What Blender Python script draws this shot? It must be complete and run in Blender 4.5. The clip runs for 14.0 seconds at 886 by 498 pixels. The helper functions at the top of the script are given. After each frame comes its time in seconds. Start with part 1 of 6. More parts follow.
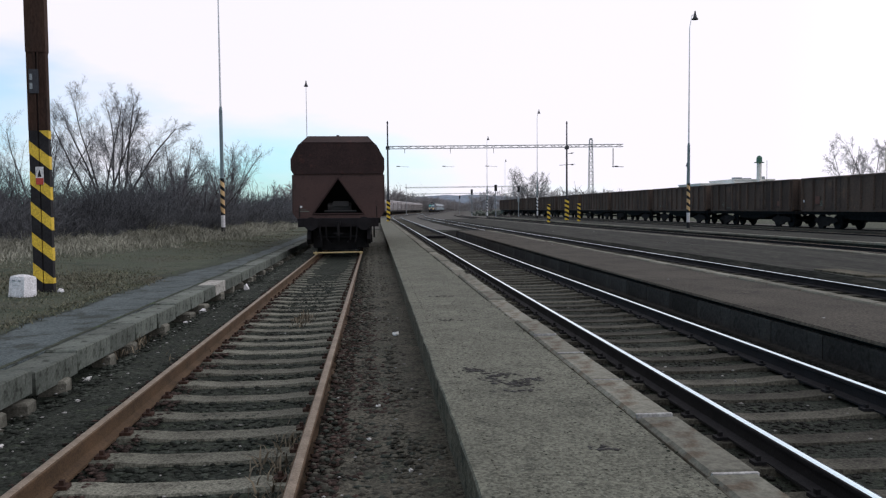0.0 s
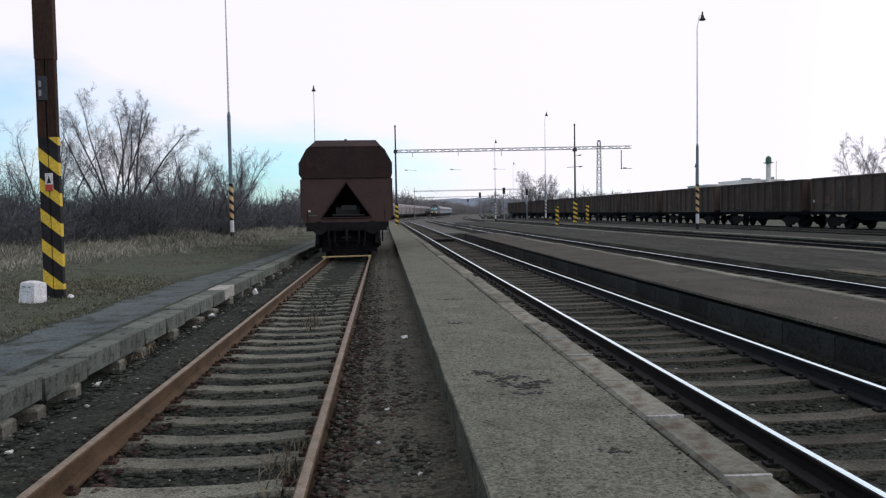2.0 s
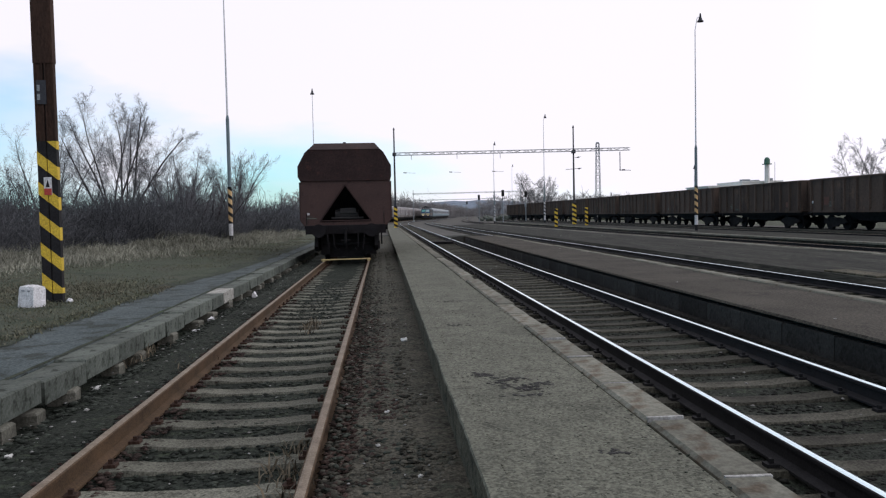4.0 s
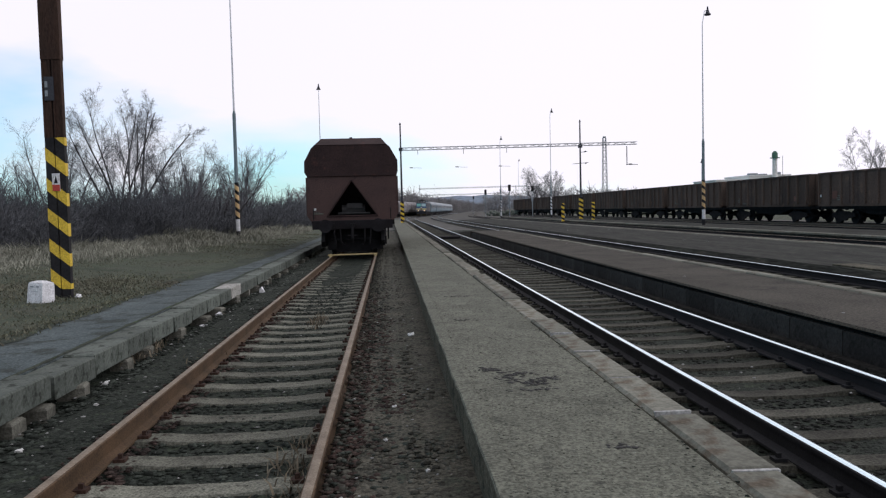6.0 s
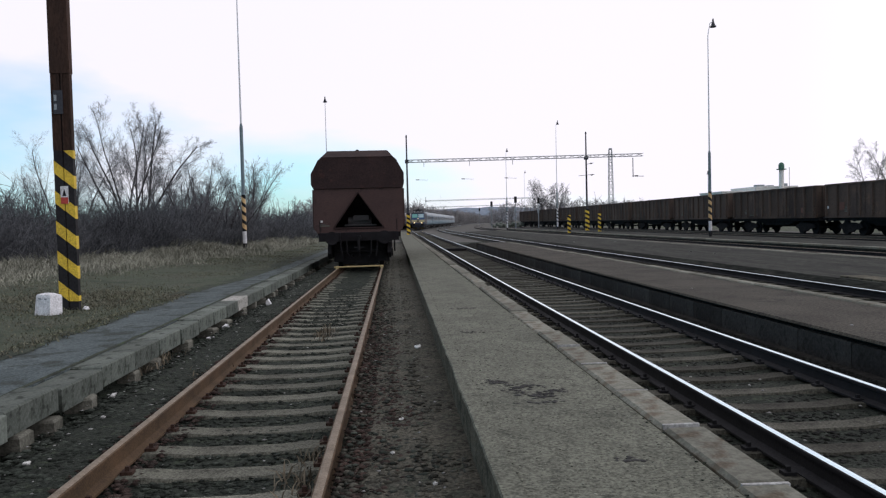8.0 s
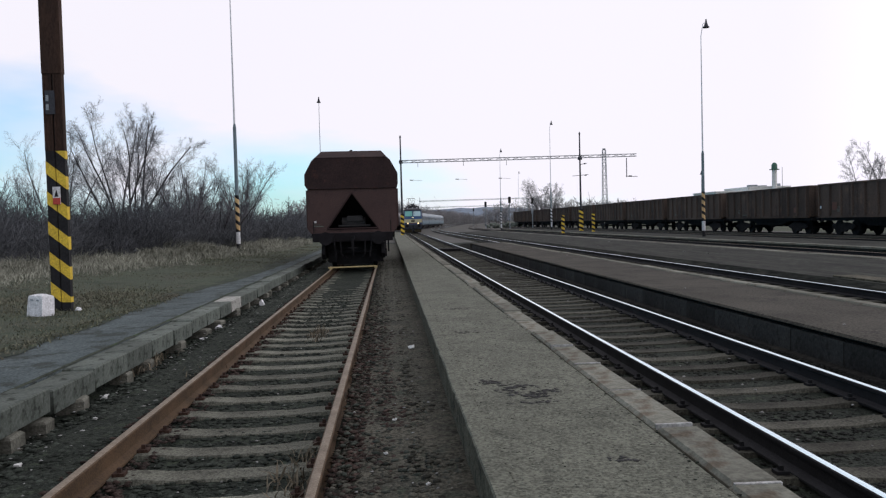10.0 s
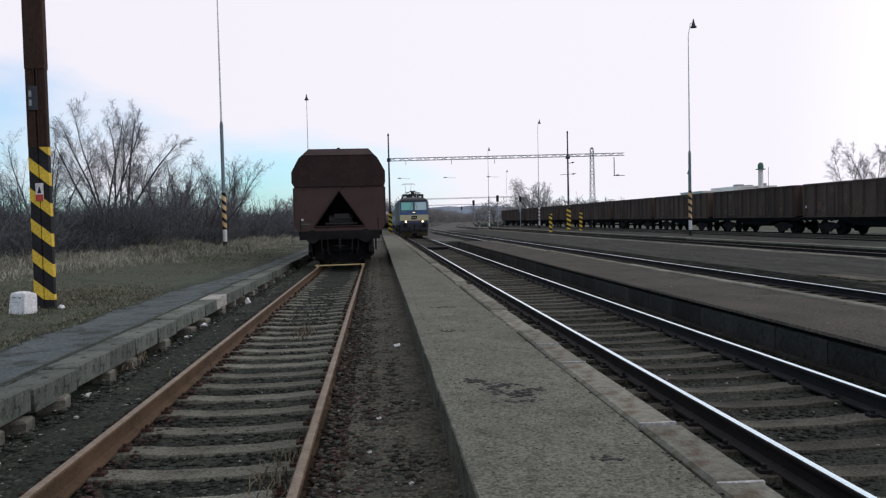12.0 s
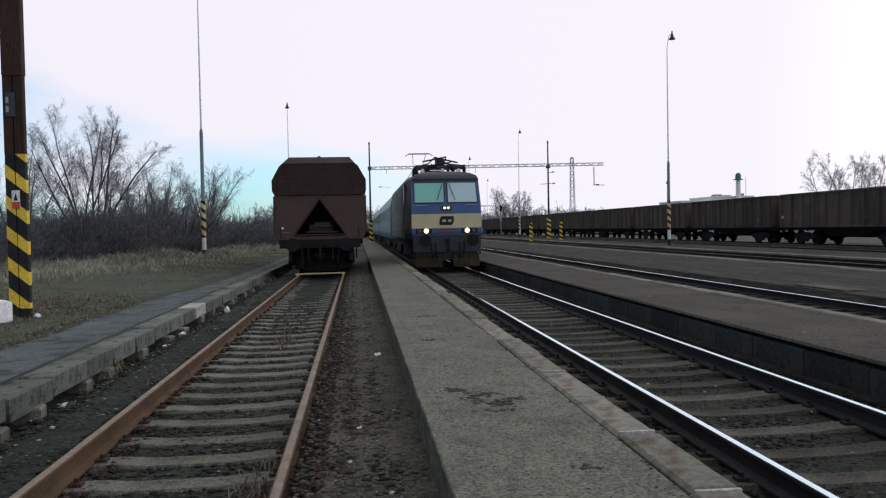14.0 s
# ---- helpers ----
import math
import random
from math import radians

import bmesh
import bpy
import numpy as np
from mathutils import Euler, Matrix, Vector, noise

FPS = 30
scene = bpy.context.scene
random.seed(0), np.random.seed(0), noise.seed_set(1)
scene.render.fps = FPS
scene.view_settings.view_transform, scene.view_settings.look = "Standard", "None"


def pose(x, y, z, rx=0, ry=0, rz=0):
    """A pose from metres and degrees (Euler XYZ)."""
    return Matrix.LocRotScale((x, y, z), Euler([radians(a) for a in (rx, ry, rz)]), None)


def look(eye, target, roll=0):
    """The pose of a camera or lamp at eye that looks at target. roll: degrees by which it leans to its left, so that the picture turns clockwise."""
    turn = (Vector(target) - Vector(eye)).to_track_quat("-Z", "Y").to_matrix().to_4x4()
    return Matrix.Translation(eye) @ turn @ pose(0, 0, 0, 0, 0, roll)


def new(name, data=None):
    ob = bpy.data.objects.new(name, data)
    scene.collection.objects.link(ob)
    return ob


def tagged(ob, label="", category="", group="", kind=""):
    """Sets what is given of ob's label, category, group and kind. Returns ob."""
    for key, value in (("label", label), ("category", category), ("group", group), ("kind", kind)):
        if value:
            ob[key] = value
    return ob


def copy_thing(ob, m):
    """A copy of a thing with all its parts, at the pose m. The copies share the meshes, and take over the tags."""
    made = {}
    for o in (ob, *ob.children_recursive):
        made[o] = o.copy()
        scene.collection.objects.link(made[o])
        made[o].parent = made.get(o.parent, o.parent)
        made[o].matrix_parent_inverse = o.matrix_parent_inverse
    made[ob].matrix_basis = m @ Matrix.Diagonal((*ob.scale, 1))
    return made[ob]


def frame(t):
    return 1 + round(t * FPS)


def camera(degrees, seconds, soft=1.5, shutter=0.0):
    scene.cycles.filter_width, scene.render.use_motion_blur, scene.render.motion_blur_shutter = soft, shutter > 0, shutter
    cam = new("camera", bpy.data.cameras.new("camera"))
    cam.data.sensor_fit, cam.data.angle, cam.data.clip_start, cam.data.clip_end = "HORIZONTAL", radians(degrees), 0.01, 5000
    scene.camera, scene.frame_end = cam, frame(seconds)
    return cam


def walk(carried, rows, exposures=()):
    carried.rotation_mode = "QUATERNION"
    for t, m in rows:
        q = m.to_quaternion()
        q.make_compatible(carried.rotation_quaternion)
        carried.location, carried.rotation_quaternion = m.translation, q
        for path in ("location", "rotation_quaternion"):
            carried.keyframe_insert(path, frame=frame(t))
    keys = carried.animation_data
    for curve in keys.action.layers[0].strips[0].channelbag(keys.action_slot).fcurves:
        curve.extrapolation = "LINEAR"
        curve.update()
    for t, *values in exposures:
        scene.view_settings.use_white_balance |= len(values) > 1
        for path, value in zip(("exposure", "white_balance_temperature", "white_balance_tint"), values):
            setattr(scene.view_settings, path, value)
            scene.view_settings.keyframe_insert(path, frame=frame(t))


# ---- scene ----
import itertools

# z = 0 is the top of the rails, y runs along the straight tracks, x to the right of them.
cam = camera(58.9, 14.0, soft=1.25)
# seconds, eye, yaw, pitch, roll of the hand-held camera, which sways by a few centimetres
VIEW = [
    (0.0, 0.004, 0.004, 1.507, -4.986, -2.945, 0.484),
    (0.5, 0.012, 0.029, 1.500, -4.617, -3.236, 0.504),
    (1.0, 0.011, 0.014, 1.502, -4.707, -2.817, 0.530),
    (1.5, 0.012, 0.023, 1.503, -4.448, -2.776, 0.884),
    (2.0, 0.011, 0.025, 1.499, -4.380, -2.693, 0.971),
    (2.5, 0.011, 0.023, 1.501, -3.957, -2.561, 1.036),
    (3.0, 0.011, 0.023, 1.498, -4.271, -2.317, 1.048),
    (5.5, 0.010, 0.028, 1.494, -4.471, -2.874, 1.283),
    (6.0, 0.008, 0.020, 1.496, -3.975, -2.868, 1.373),
    (6.5, 0.003, 0.011, 1.502, -3.844, -2.494, 1.473),
    (7.0, 0.006, 0.016, 1.497, -3.866, -2.433, 1.352),
    (7.5, 0.005, 0.019, 1.497, -3.509, -2.194, 1.440),
    (8.0, 0.002, 0.016, 1.499, -3.533, -1.990, 1.444),
    (10.5, 0.017, 0.026, 1.495, -4.168, -1.972, 1.401),
    (11.0, 0.024, 0.038, 1.493, -4.374, -2.360, 1.276),
    (11.5, 0.026, 0.042, 1.494, -4.507, -2.376, 1.409),
    (12.0, 0.035, 0.046, 1.494, -4.829, -2.116, 1.313),
    (12.5, 0.037, 0.041, 1.496, -5.005, -2.064, 1.299),
    (13.0, 0.039, 0.038, 1.493, -4.888, -2.150, 1.393),
    (13.5, 0.031, 0.038, 1.496, -5.227, -1.945, 1.297),
    (14.0, 0.031, 0.028, 1.499, -6.239, -1.510, 1.120),
]
walk(cam, [(t, pose(x, y, z, 90 + p, r, yw)) for t, x, y, z, yw, p, r in VIEW],
     exposures=[(0.0, 0.0), (8.2, 0.0), (10.8, -0.08), (14.0, -0.1)])

# ---- light: bright overcast sky, brightest overhead, blue gaps low in the west ----
def build_world():
    w = bpy.data.worlds.new("overcast_sky")
    scene.world = w
    w.use_nodes = True
    nt = w.node_tree
    nt.nodes.clear()
    N, L = nt.nodes.new, nt.links.new
    out, bg = N("ShaderNodeOutputWorld"), N("ShaderNodeBackground")
    sky = N("ShaderNodeTexSky")
    sky.sky_type, sky.sun_disc = "NISHITA", False
    sky.sun_elevation, sky.sun_rotation = radians(28), radians(60)
    sky.ozone_density = 2.5
    dim = N("ShaderNodeVectorMath")
    dim.operation = "MULTIPLY"
    dim.inputs[1].default_value = (0.098, 0.182, 0.222)
    L(sky.outputs["Color"], dim.inputs[0])
    tc, mp, nz, rp = N("ShaderNodeTexCoord"), N("ShaderNodeMapping"), N("ShaderNodeTexNoise"), N("ShaderNodeValToRGB")
    mp.inputs["Scale"].default_value = (2.2, 2.2, 7.0)
    nz.inputs["Scale"].default_value, nz.inputs["Detail"].default_value = 1.3, 5.0
    L(tc.outputs["Generated"], mp.inputs["Vector"])
    L(mp.outputs["Vector"], nz.inputs["Vector"])
    # cloud cover: closed overhead, thinner towards the horizon
    sep, add, hi = N("ShaderNodeSeparateXYZ"), N("ShaderNodeMath"), N("ShaderNodeMath")
    L(tc.outputs["Generated"], sep.inputs[0])
    hi.operation, add.operation = "MULTIPLY_ADD", "ADD"
    L(sep.outputs["Z"], hi.inputs[0])
    hi.inputs[1].default_value, hi.inputs[2].default_value = 2.6, -0.1
    side = N("ShaderNodeMath")
    side.operation = "MULTIPLY_ADD"
    L(sep.outputs["X"], side.inputs[0])
    side.inputs[1].default_value = 0.8
    L(hi.outputs[0], side.inputs[2])
    L(side.outputs[0], add.inputs[0])
    L(nz.outputs["Fac"], add.inputs[1])
    rp.color_ramp.elements[0].position, rp.color_ramp.elements[1].position = 0.2, 0.62
    L(add.outputs[0], rp.inputs["Fac"])
    mix = N("ShaderNodeMix")
    mix.data_type = "RGBA"
    L(rp.outputs["Color"], mix.inputs["Factor"])
    L(dim.outputs[0], mix.inputs["A"])
    # the cloud is brighter towards the hidden sun in the east than in the west
    east, cloud = N("ShaderNodeValToRGB"), N("ShaderNodeVectorMath")
    half = N("ShaderNodeMath")
    half.operation = "MULTIPLY_ADD"
    half.inputs[1].default_value, half.inputs[2].default_value = 0.5, 0.5
    L(sep.outputs["X"], half.inputs[0])
    L(half.outputs[0], east.inputs["Fac"])
    ramp = east.color_ramp
    ramp.interpolation = "EASE"
    for e, (at, v) in zip((ramp.elements[0], ramp.elements.new(0.3), ramp.elements.new(0.7), ramp.elements[-1]), ((0.04, 0.14), (0.27, 0.5), (0.72, 0.515), (0.98, 1.05))):
        e.position, e.color = at, (v, v, v, 1)
    cloud.operation = "MULTIPLY"
    cloud.inputs[1].default_value = (1.95, 1.885, 2.07)
    L(east.outputs["Color"], cloud.inputs[0])
    L(cloud.outputs[0], mix.inputs["B"])
    L(mix.outputs["Result"], bg.inputs["Color"])
    bg.inputs["Strength"].default_value = 1.0
    L(bg.outputs[0], out.inputs["Surface"])


build_world()
sun = new("sun", bpy.data.lights.new("sun", "SUN"))
sun.data.energy, sun.data.angle, sun.data.color = 0.25, radians(25), (1.0, 0.96, 0.9)
sun.matrix_basis = look((0, 0, 60), (-30, -18, 30))


# ---- materials ----
def mat(name, c1, c2=None, rough=0.8, metal=0.0, scale=4.0, fine=60.0, bump=0.15, depth=0.01, c3=None, c3_at=0.62, per_object=0.0,
        per_island=0.0, stretch=(1, 1, 1), spec=0.4, rough_var=0.15, grain_range=(0.72, 1.25)):
    """Two colours mixed by coarse noise, grain by fine noise, an optional third colour in patches, fine relief."""
    m = bpy.data.materials.new(name)
    m.use_nodes = True
    nt = m.node_tree
    N, L = nt.nodes.new, nt.links.new
    bsdf = nt.nodes["Principled BSDF"]
    c2 = c2 or tuple(v * 0.7 for v in c1)
    tc, mp = N("ShaderNodeTexCoord"), N("ShaderNodeMapping")
    mp.inputs["Scale"].default_value = stretch
    L(tc.outputs["Object"], mp.inputs["Vector"])

    def noise_tex(s, detail):
        n = N("ShaderNodeTexNoise")
        n.inputs["Scale"].default_value, n.inputs["Detail"].default_value, n.inputs["Roughness"].default_value = s, detail, 0.62
        L(mp.outputs["Vector"], n.inputs["Vector"])
        return n

    def ramp(src, a, b):
        r = N("ShaderNodeMapRange")
        r.inputs["From Min"].default_value, r.inputs["From Max"].default_value = a, b
        L(src, r.inputs["Value"])
        return r.outputs["Result"]

    def mixed(fac, a, b, blend="MIX"):
        x = N("ShaderNodeMix")
        x.data_type, x.blend_type = "RGBA", blend
        for sock, v in (("Factor", fac), ("A", a), ("B", b)):
            if isinstance(v, (tuple, float, int)):
                x.inputs[sock].default_value = (*v, 1) if isinstance(v, tuple) else v
            else:
                L(v, x.inputs[sock])
        return x.outputs["Result"]

    big, small = noise_tex(scale, 5), noise_tex(fine, 3)
    col = mixed(ramp(big.outputs["Fac"], 0.33, 0.67), c1, c2)
    if c3:
        other = noise_tex(scale * 2.7, 6)
        col = mixed(ramp(other.outputs["Fac"], c3_at - 0.04, c3_at + 0.07), col, c3)
    grain = ramp(small.outputs["Fac"], 0.36, 0.64)
    g = N("ShaderNodeMapRange")
    g.inputs["To Min"].default_value, g.inputs["To Max"].default_value = grain_range
    L(grain, g.inputs["Value"])
    v = N("ShaderNodeVectorMath")
    v.operation = "SCALE"
    L(col, v.inputs[0])
    L(g.outputs["Result"], v.inputs["Scale"])
    col = v.outputs[0]
    for amount, node, sock in ((per_object, "ShaderNodeObjectInfo", "Random"), (per_island, "ShaderNodeNewGeometry", "Random Per Island")):
        if amount:
            info, r, s = N(node), N("ShaderNodeMapRange"), N("ShaderNodeVectorMath")
            r.inputs["To Min"].default_value, r.inputs["To Max"].default_value = 1 - amount, 1 + amount
            s.operation = "SCALE"
            L(info.outputs[sock], r.inputs["Value"])
            L(col, s.inputs[0])
            L(r.outputs["Result"], s.inputs["Scale"])
            col = s.outputs[0]
    L(col, bsdf.inputs["Base Color"])
    rr = N("ShaderNodeMapRange")
    rr.inputs["To Min"].default_value, rr.inputs["To Max"].default_value = max(0.05, rough - rough_var), min(1, rough + rough_var)
    L(big.outputs["Fac"], rr.inputs["Value"])
    L(rr.outputs["Result"], bsdf.inputs["Roughness"])
    bsdf.inputs["Metallic"].default_value = metal
    bsdf.inputs["Specular IOR Level"].default_value = spec
    if bump:
        b = N("ShaderNodeBump")
        b.inputs["Strength"].default_value, b.inputs["Distance"].default_value = bump, depth
        L(small.outputs["Fac"], b.inputs["Height"])
        L(b.outputs["Normal"], bsdf.inputs["Normal"])
    return m


def glow(name, colour, strength):
    m = bpy.data.materials.new(name)
    m.use_nodes = True
    bsdf = m.node_tree.nodes["Principled BSDF"]
    bsdf.inputs["Base Color"].default_value = (*colour, 1)
    bsdf.inputs["Emission Color"].default_value = (*colour, 1)
    bsdf.inputs["Emission Strength"].default_value = strength
    return m


def glass(name, tint, rough=0.05):
    m = bpy.data.materials.new(name)
    m.use_nodes = True
    bsdf = m.node_tree.nodes["Principled BSDF"]
    bsdf.inputs["Base Color"].default_value = (*tint, 1)
    bsdf.inputs["Roughness"].default_value = rough
    bsdf.inputs["Transmission Weight"].default_value = 0.12
    bsdf.inputs["IOR"].default_value = 1.5
    return m


M_DIRT = mat("ballast_dirt", (0.0235, 0.0288, 0.0223), (0.0128, 0.0166, 0.0132), 0.95, scale=2.2, fine=30, bump=0.9, depth=0.03, c3=(0.0281, 0.0362, 0.0246), c3_at=0.58, grain_range=(0.35, 1.65), spec=0.1)
M_STONE = mat("ballast_stone", (0.0352, 0.0419, 0.0344), (0.0192, 0.0234, 0.0195), 0.9, scale=2, fine=70, bump=0.3, per_island=0.6, spec=0.1)
M_REDDIRT = mat("rusty_ballast", (0.0440, 0.0300, 0.0250), (0.0260, 0.0210, 0.0185), 0.95, scale=2, fine=40, bump=0.7, depth=0.02, per_island=0.5, spec=0.1)
M_GRASS_GROUND = mat("winter_turf", (0.0586, 0.0739, 0.0488), (0.0681, 0.0739, 0.0567), 0.95, scale=0.6, fine=45, bump=0.9, depth=0.03, c3=(0.0408, 0.0520, 0.0363), c3_at=0.56, grain_range=(0.7, 1.25), spec=0.1)
M_FAR_GROUND = mat("far_fields", (0.06, 0.065, 0.035), (0.075, 0.065, 0.045), 0.95, scale=0.02, fine=2, bump=0, spec=0.1)
M_RUST_RAIL = mat("rusty_rail", (0.0830, 0.0510, 0.0270), (0.0460, 0.0310, 0.0180), 0.8, scale=3, fine=70, bump=0.3, depth=0.004, spec=0.18)
M_RUST_HEAD = mat("worn_rusty_rail_head", (0.1850, 0.1520, 0.1120), (0.1200, 0.0950, 0.0680), 0.6, scale=6, fine=60, bump=0.15, depth=0.003, spec=0.18)
M_DARK_RAIL = mat("dark_rail_side", (0.0165, 0.0175, 0.0195), (0.0110, 0.0115, 0.0130), 0.75, metal=0.2, scale=3, fine=60, bump=0.2, spec=0.18)
M_SHINY = mat("polished_rail_head", (0.7200, 0.8800, 0.9400), (0.6600, 0.8100, 0.8700), 0.14, metal=1.0, scale=4, fine=30, bump=0.0, rough_var=0.05, grain_range=(0.95, 1.05))
M_SLEEPER = mat("concrete_sleeper", (0.1343, 0.1382, 0.1109), (0.0920, 0.0940, 0.0771), 0.9, scale=4, fine=55, bump=0.5, per_object=0.3, c3=(0.0442, 0.0442, 0.0357), c3_at=0.6, grain_range=(0.5, 1.4), spec=0.1)
M_SLEEPER_DARK = mat("oily_concrete_sleeper", (0.0626, 0.0627, 0.0499), (0.0396, 0.0399, 0.0326), 0.9, scale=4, fine=50, bump=0.4, per_object=0.4, c3=(0.0184, 0.0181, 0.0154), c3_at=0.6, grain_range=(0.5, 1.5), spec=0.1)
M_PLAT = mat("worn_asphalt_platform", (0.1200, 0.1250, 0.0990), (0.0810, 0.0850, 0.0680), 0.92, scale=2.6, fine=48, bump=0.35, depth=0.01, c3=(0.0550, 0.0580, 0.0470), c3_at=0.63, grain_range=(0.55, 1.45), spec=0.1)
M_PLAT_WALL = mat("stained_concrete_wall", (0.0920, 0.0860, 0.0620), (0.0520, 0.0500, 0.0370), 0.95, scale=2.5, fine=40, bump=0.8, c3=(0.0300, 0.0300, 0.0220), c3_at=0.56, grain_range=(0.5, 1.5), spec=0.1)
M_PLAT_BROWN = mat("cinder_platform", (0.0570, 0.0530, 0.0430), (0.0380, 0.0360, 0.0300), 0.95, scale=0.8, fine=30, bump=0.7, depth=0.015, c3=(0.0290, 0.0280, 0.0240), c3_at=0.6, grain_range=(0.5, 1.5), spec=0.1)
M_KERB = mat("kerb_concrete", (0.1187, 0.1340, 0.1170), (0.0712, 0.0830, 0.0720), 0.9, scale=2.5, fine=30, bump=0.25, per_object=0.3, c3=(0.0323, 0.0380, 0.0310), c3_at=0.57, stretch=(1, 1, 1), grain_range=(0.78, 1.2), spec=0.1)
M_ASPHALT = mat("old_asphalt_path", (0.0781, 0.0980, 0.1000), (0.0567, 0.0720, 0.0730), 0.85, scale=1.1, fine=40, bump=0.5, c3=(0.0353, 0.0430, 0.0390), c3_at=0.54, grain_range=(0.55, 1.35), spec=0.1)
M_HOPPER = mat("red_oxide_wagon_paint", (0.0610, 0.0360, 0.0320), (0.0460, 0.0285, 0.0265), 0.65, scale=1.2, fine=30, bump=0.1, c3=(0.0352, 0.0215, 0.0205), c3_at=0.6, spec=0.18)
M_HOPPER_TOP = mat("sooty_wagon_paint", (0.0295, 0.0165, 0.0155), (0.0210, 0.0128, 0.0125), 0.75, scale=1.2, fine=30, bump=0.1, c3=(0.0469, 0.0207, 0.0178), c3_at=0.62, spec=0.18)
M_FRAME = mat("grimy_underframe", (0.0150, 0.0145, 0.0155), (0.0088, 0.0086, 0.0092), 0.85, scale=4, fine=50, bump=0.2, spec=0.1)
M_FRAME_GREY = mat("greasy_buffer_beam", (0.0142, 0.0132, 0.0148), (0.0083, 0.0077, 0.0087), 0.7, scale=3, fine=50, bump=0.2, spec=0.1)
M_GONDOLA = mat("weathered_brown_gondola", (0.0740, 0.0530, 0.0420), (0.0410, 0.0320, 0.0285), 0.8, scale=0.7, fine=25, bump=0.15, per_object=0.25, c3=(0.0980, 0.0650, 0.0460), c3_at=0.62, spec=0.18, stretch=(1, 1, 0.45))
M_YELLOW = mat("faded_yellow_paint", (0.60, 0.42, 0.035), (0.46, 0.32, 0.03), 0.65, scale=6, fine=50, bump=0.15, c3=(0.25, 0.18, 0.05), c3_at=0.68)
M_BLACK = mat("black_paint", (0.0175, 0.0173, 0.0189), (0.0108, 0.0106, 0.0121), 0.75, scale=6, fine=50, bump=0.15, spec=0.2)
M_WHITE = mat("white_paint", (0.62, 0.63, 0.64), (0.45, 0.46, 0.47), 0.7, scale=7, fine=50, bump=0.15, c3=(0.25, 0.25, 0.24), c3_at=0.64)
M_ORANGE = mat("faded_orange_paint", (0.52, 0.35, 0.16), (0.42, 0.28, 0.13), 0.65, scale=6, fine=50, bump=0.1)
M_RED = mat("red_paint", (0.42, 0.05, 0.03), (0.33, 0.04, 0.03), 0.6, scale=8, fine=60, bump=0.05)
M_MAST_RUST = mat("rusty_steel_mast", (0.048, 0.026, 0.018), (0.024, 0.016, 0.013), 0.85, scale=3, fine=50, bump=0.25, stretch=(1, 1, 0.3), spec=0.15)
M_LAMP_POLE = mat("green_grey_pole_paint", (0.1500, 0.2050, 0.2250), (0.1000, 0.1350, 0.1500), 0.7, scale=3, fine=50, bump=0.1, stretch=(1, 1, 0.3))
M_STEEL = mat("galvanised_steel", (0.2500, 0.2750, 0.2900), (0.1800, 0.2000, 0.2150), 0.6, metal=0.3, scale=3, fine=50, bump=0.1)
M_DARK_STEEL = mat("dark_painted_steel", (0.0320, 0.0340, 0.0430), (0.0190, 0.0205, 0.0260), 0.6, metal=0.2, scale=3, fine=50, bump=0.1)
M_BARK = mat("grey_brown_bark", (0.075, 0.07, 0.072), (0.045, 0.042, 0.043), 0.95, scale=2, fine=20, bump=0.3, per_object=0.2, stretch=(1, 1, 0.3), spec=0.1)
M_TWIG = mat("bare_twigs", (0.1058, 0.1120, 0.1200), (0.0515, 0.0550, 0.0600), 0.95, scale=0.18, fine=10, bump=0, per_object=0.2, per_island=0.2, spec=0.1)
M_DRYGRASS = mat("dry_grass", (0.2755, 0.2800, 0.2250), (0.1425, 0.1460, 0.1200), 0.95, scale=0.5, fine=10, bump=0, per_island=0.25, spec=0.1)
M_GREENGRASS = mat("green_grass", (0.1055, 0.1150, 0.0735), (0.1156, 0.1080, 0.0840), 0.95, scale=0.4, fine=10, bump=0, per_island=0.3, spec=0.1)
M_BLUE = mat("deep_blue_paint", (0.0200, 0.0720, 0.1900), (0.0170, 0.0600, 0.1600), 0.4, scale=2, fine=30, bump=0.03, c3=(0.0228, 0.0575, 0.1450), c3_at=0.66, grain_range=(0.9, 1.08))
M_CREAM = mat("dusty_cream_paint", (0.3700, 0.3550, 0.2250), (0.3200, 0.3050, 0.1900), 0.45, scale=2, fine=30, bump=0.03, grain_range=(0.9, 1.08))
M_LOCO_ROOF = mat("sooty_roof", (0.027, 0.03, 0.0372), (0.018, 0.0198, 0.0248), 0.6, scale=2, fine=30, bump=0.1)
M_COACH = mat("white_teal_coach_paint", (0.0900, 0.1550, 0.1850), (0.0750, 0.1300, 0.1600), 0.45, scale=1, fine=20, bump=0.02)
M_TEAL = mat("teal_coach_paint", (0.0240, 0.0680, 0.0950), (0.0200, 0.0570, 0.0820), 0.4, scale=1, fine=20, bump=0.02)
M_GREY_WAGON = mat("pale_grey_wagon_paint", (0.30, 0.30, 0.31), (0.21, 0.20, 0.20), 0.7, scale=0.8, fine=20, bump=0.05, c3=(0.15, 0.12, 0.11))
M_FADED_WAGON = mat("faded_brown_hopper_paint", (0.1820, 0.1732, 0.1663), (0.1330, 0.1237, 0.1225), 0.7, scale=0.8, fine=20, bump=0.05, per_object=0.2)
# Nearly opaque panes: the sky's reflection is part of their tint.
M_WINDOW = glass("green_tint_sky_pane", (0.14, 0.42, 0.38))
M_WINDOW2 = glass("pale_sky_pane", (0.34, 0.50, 0.54))
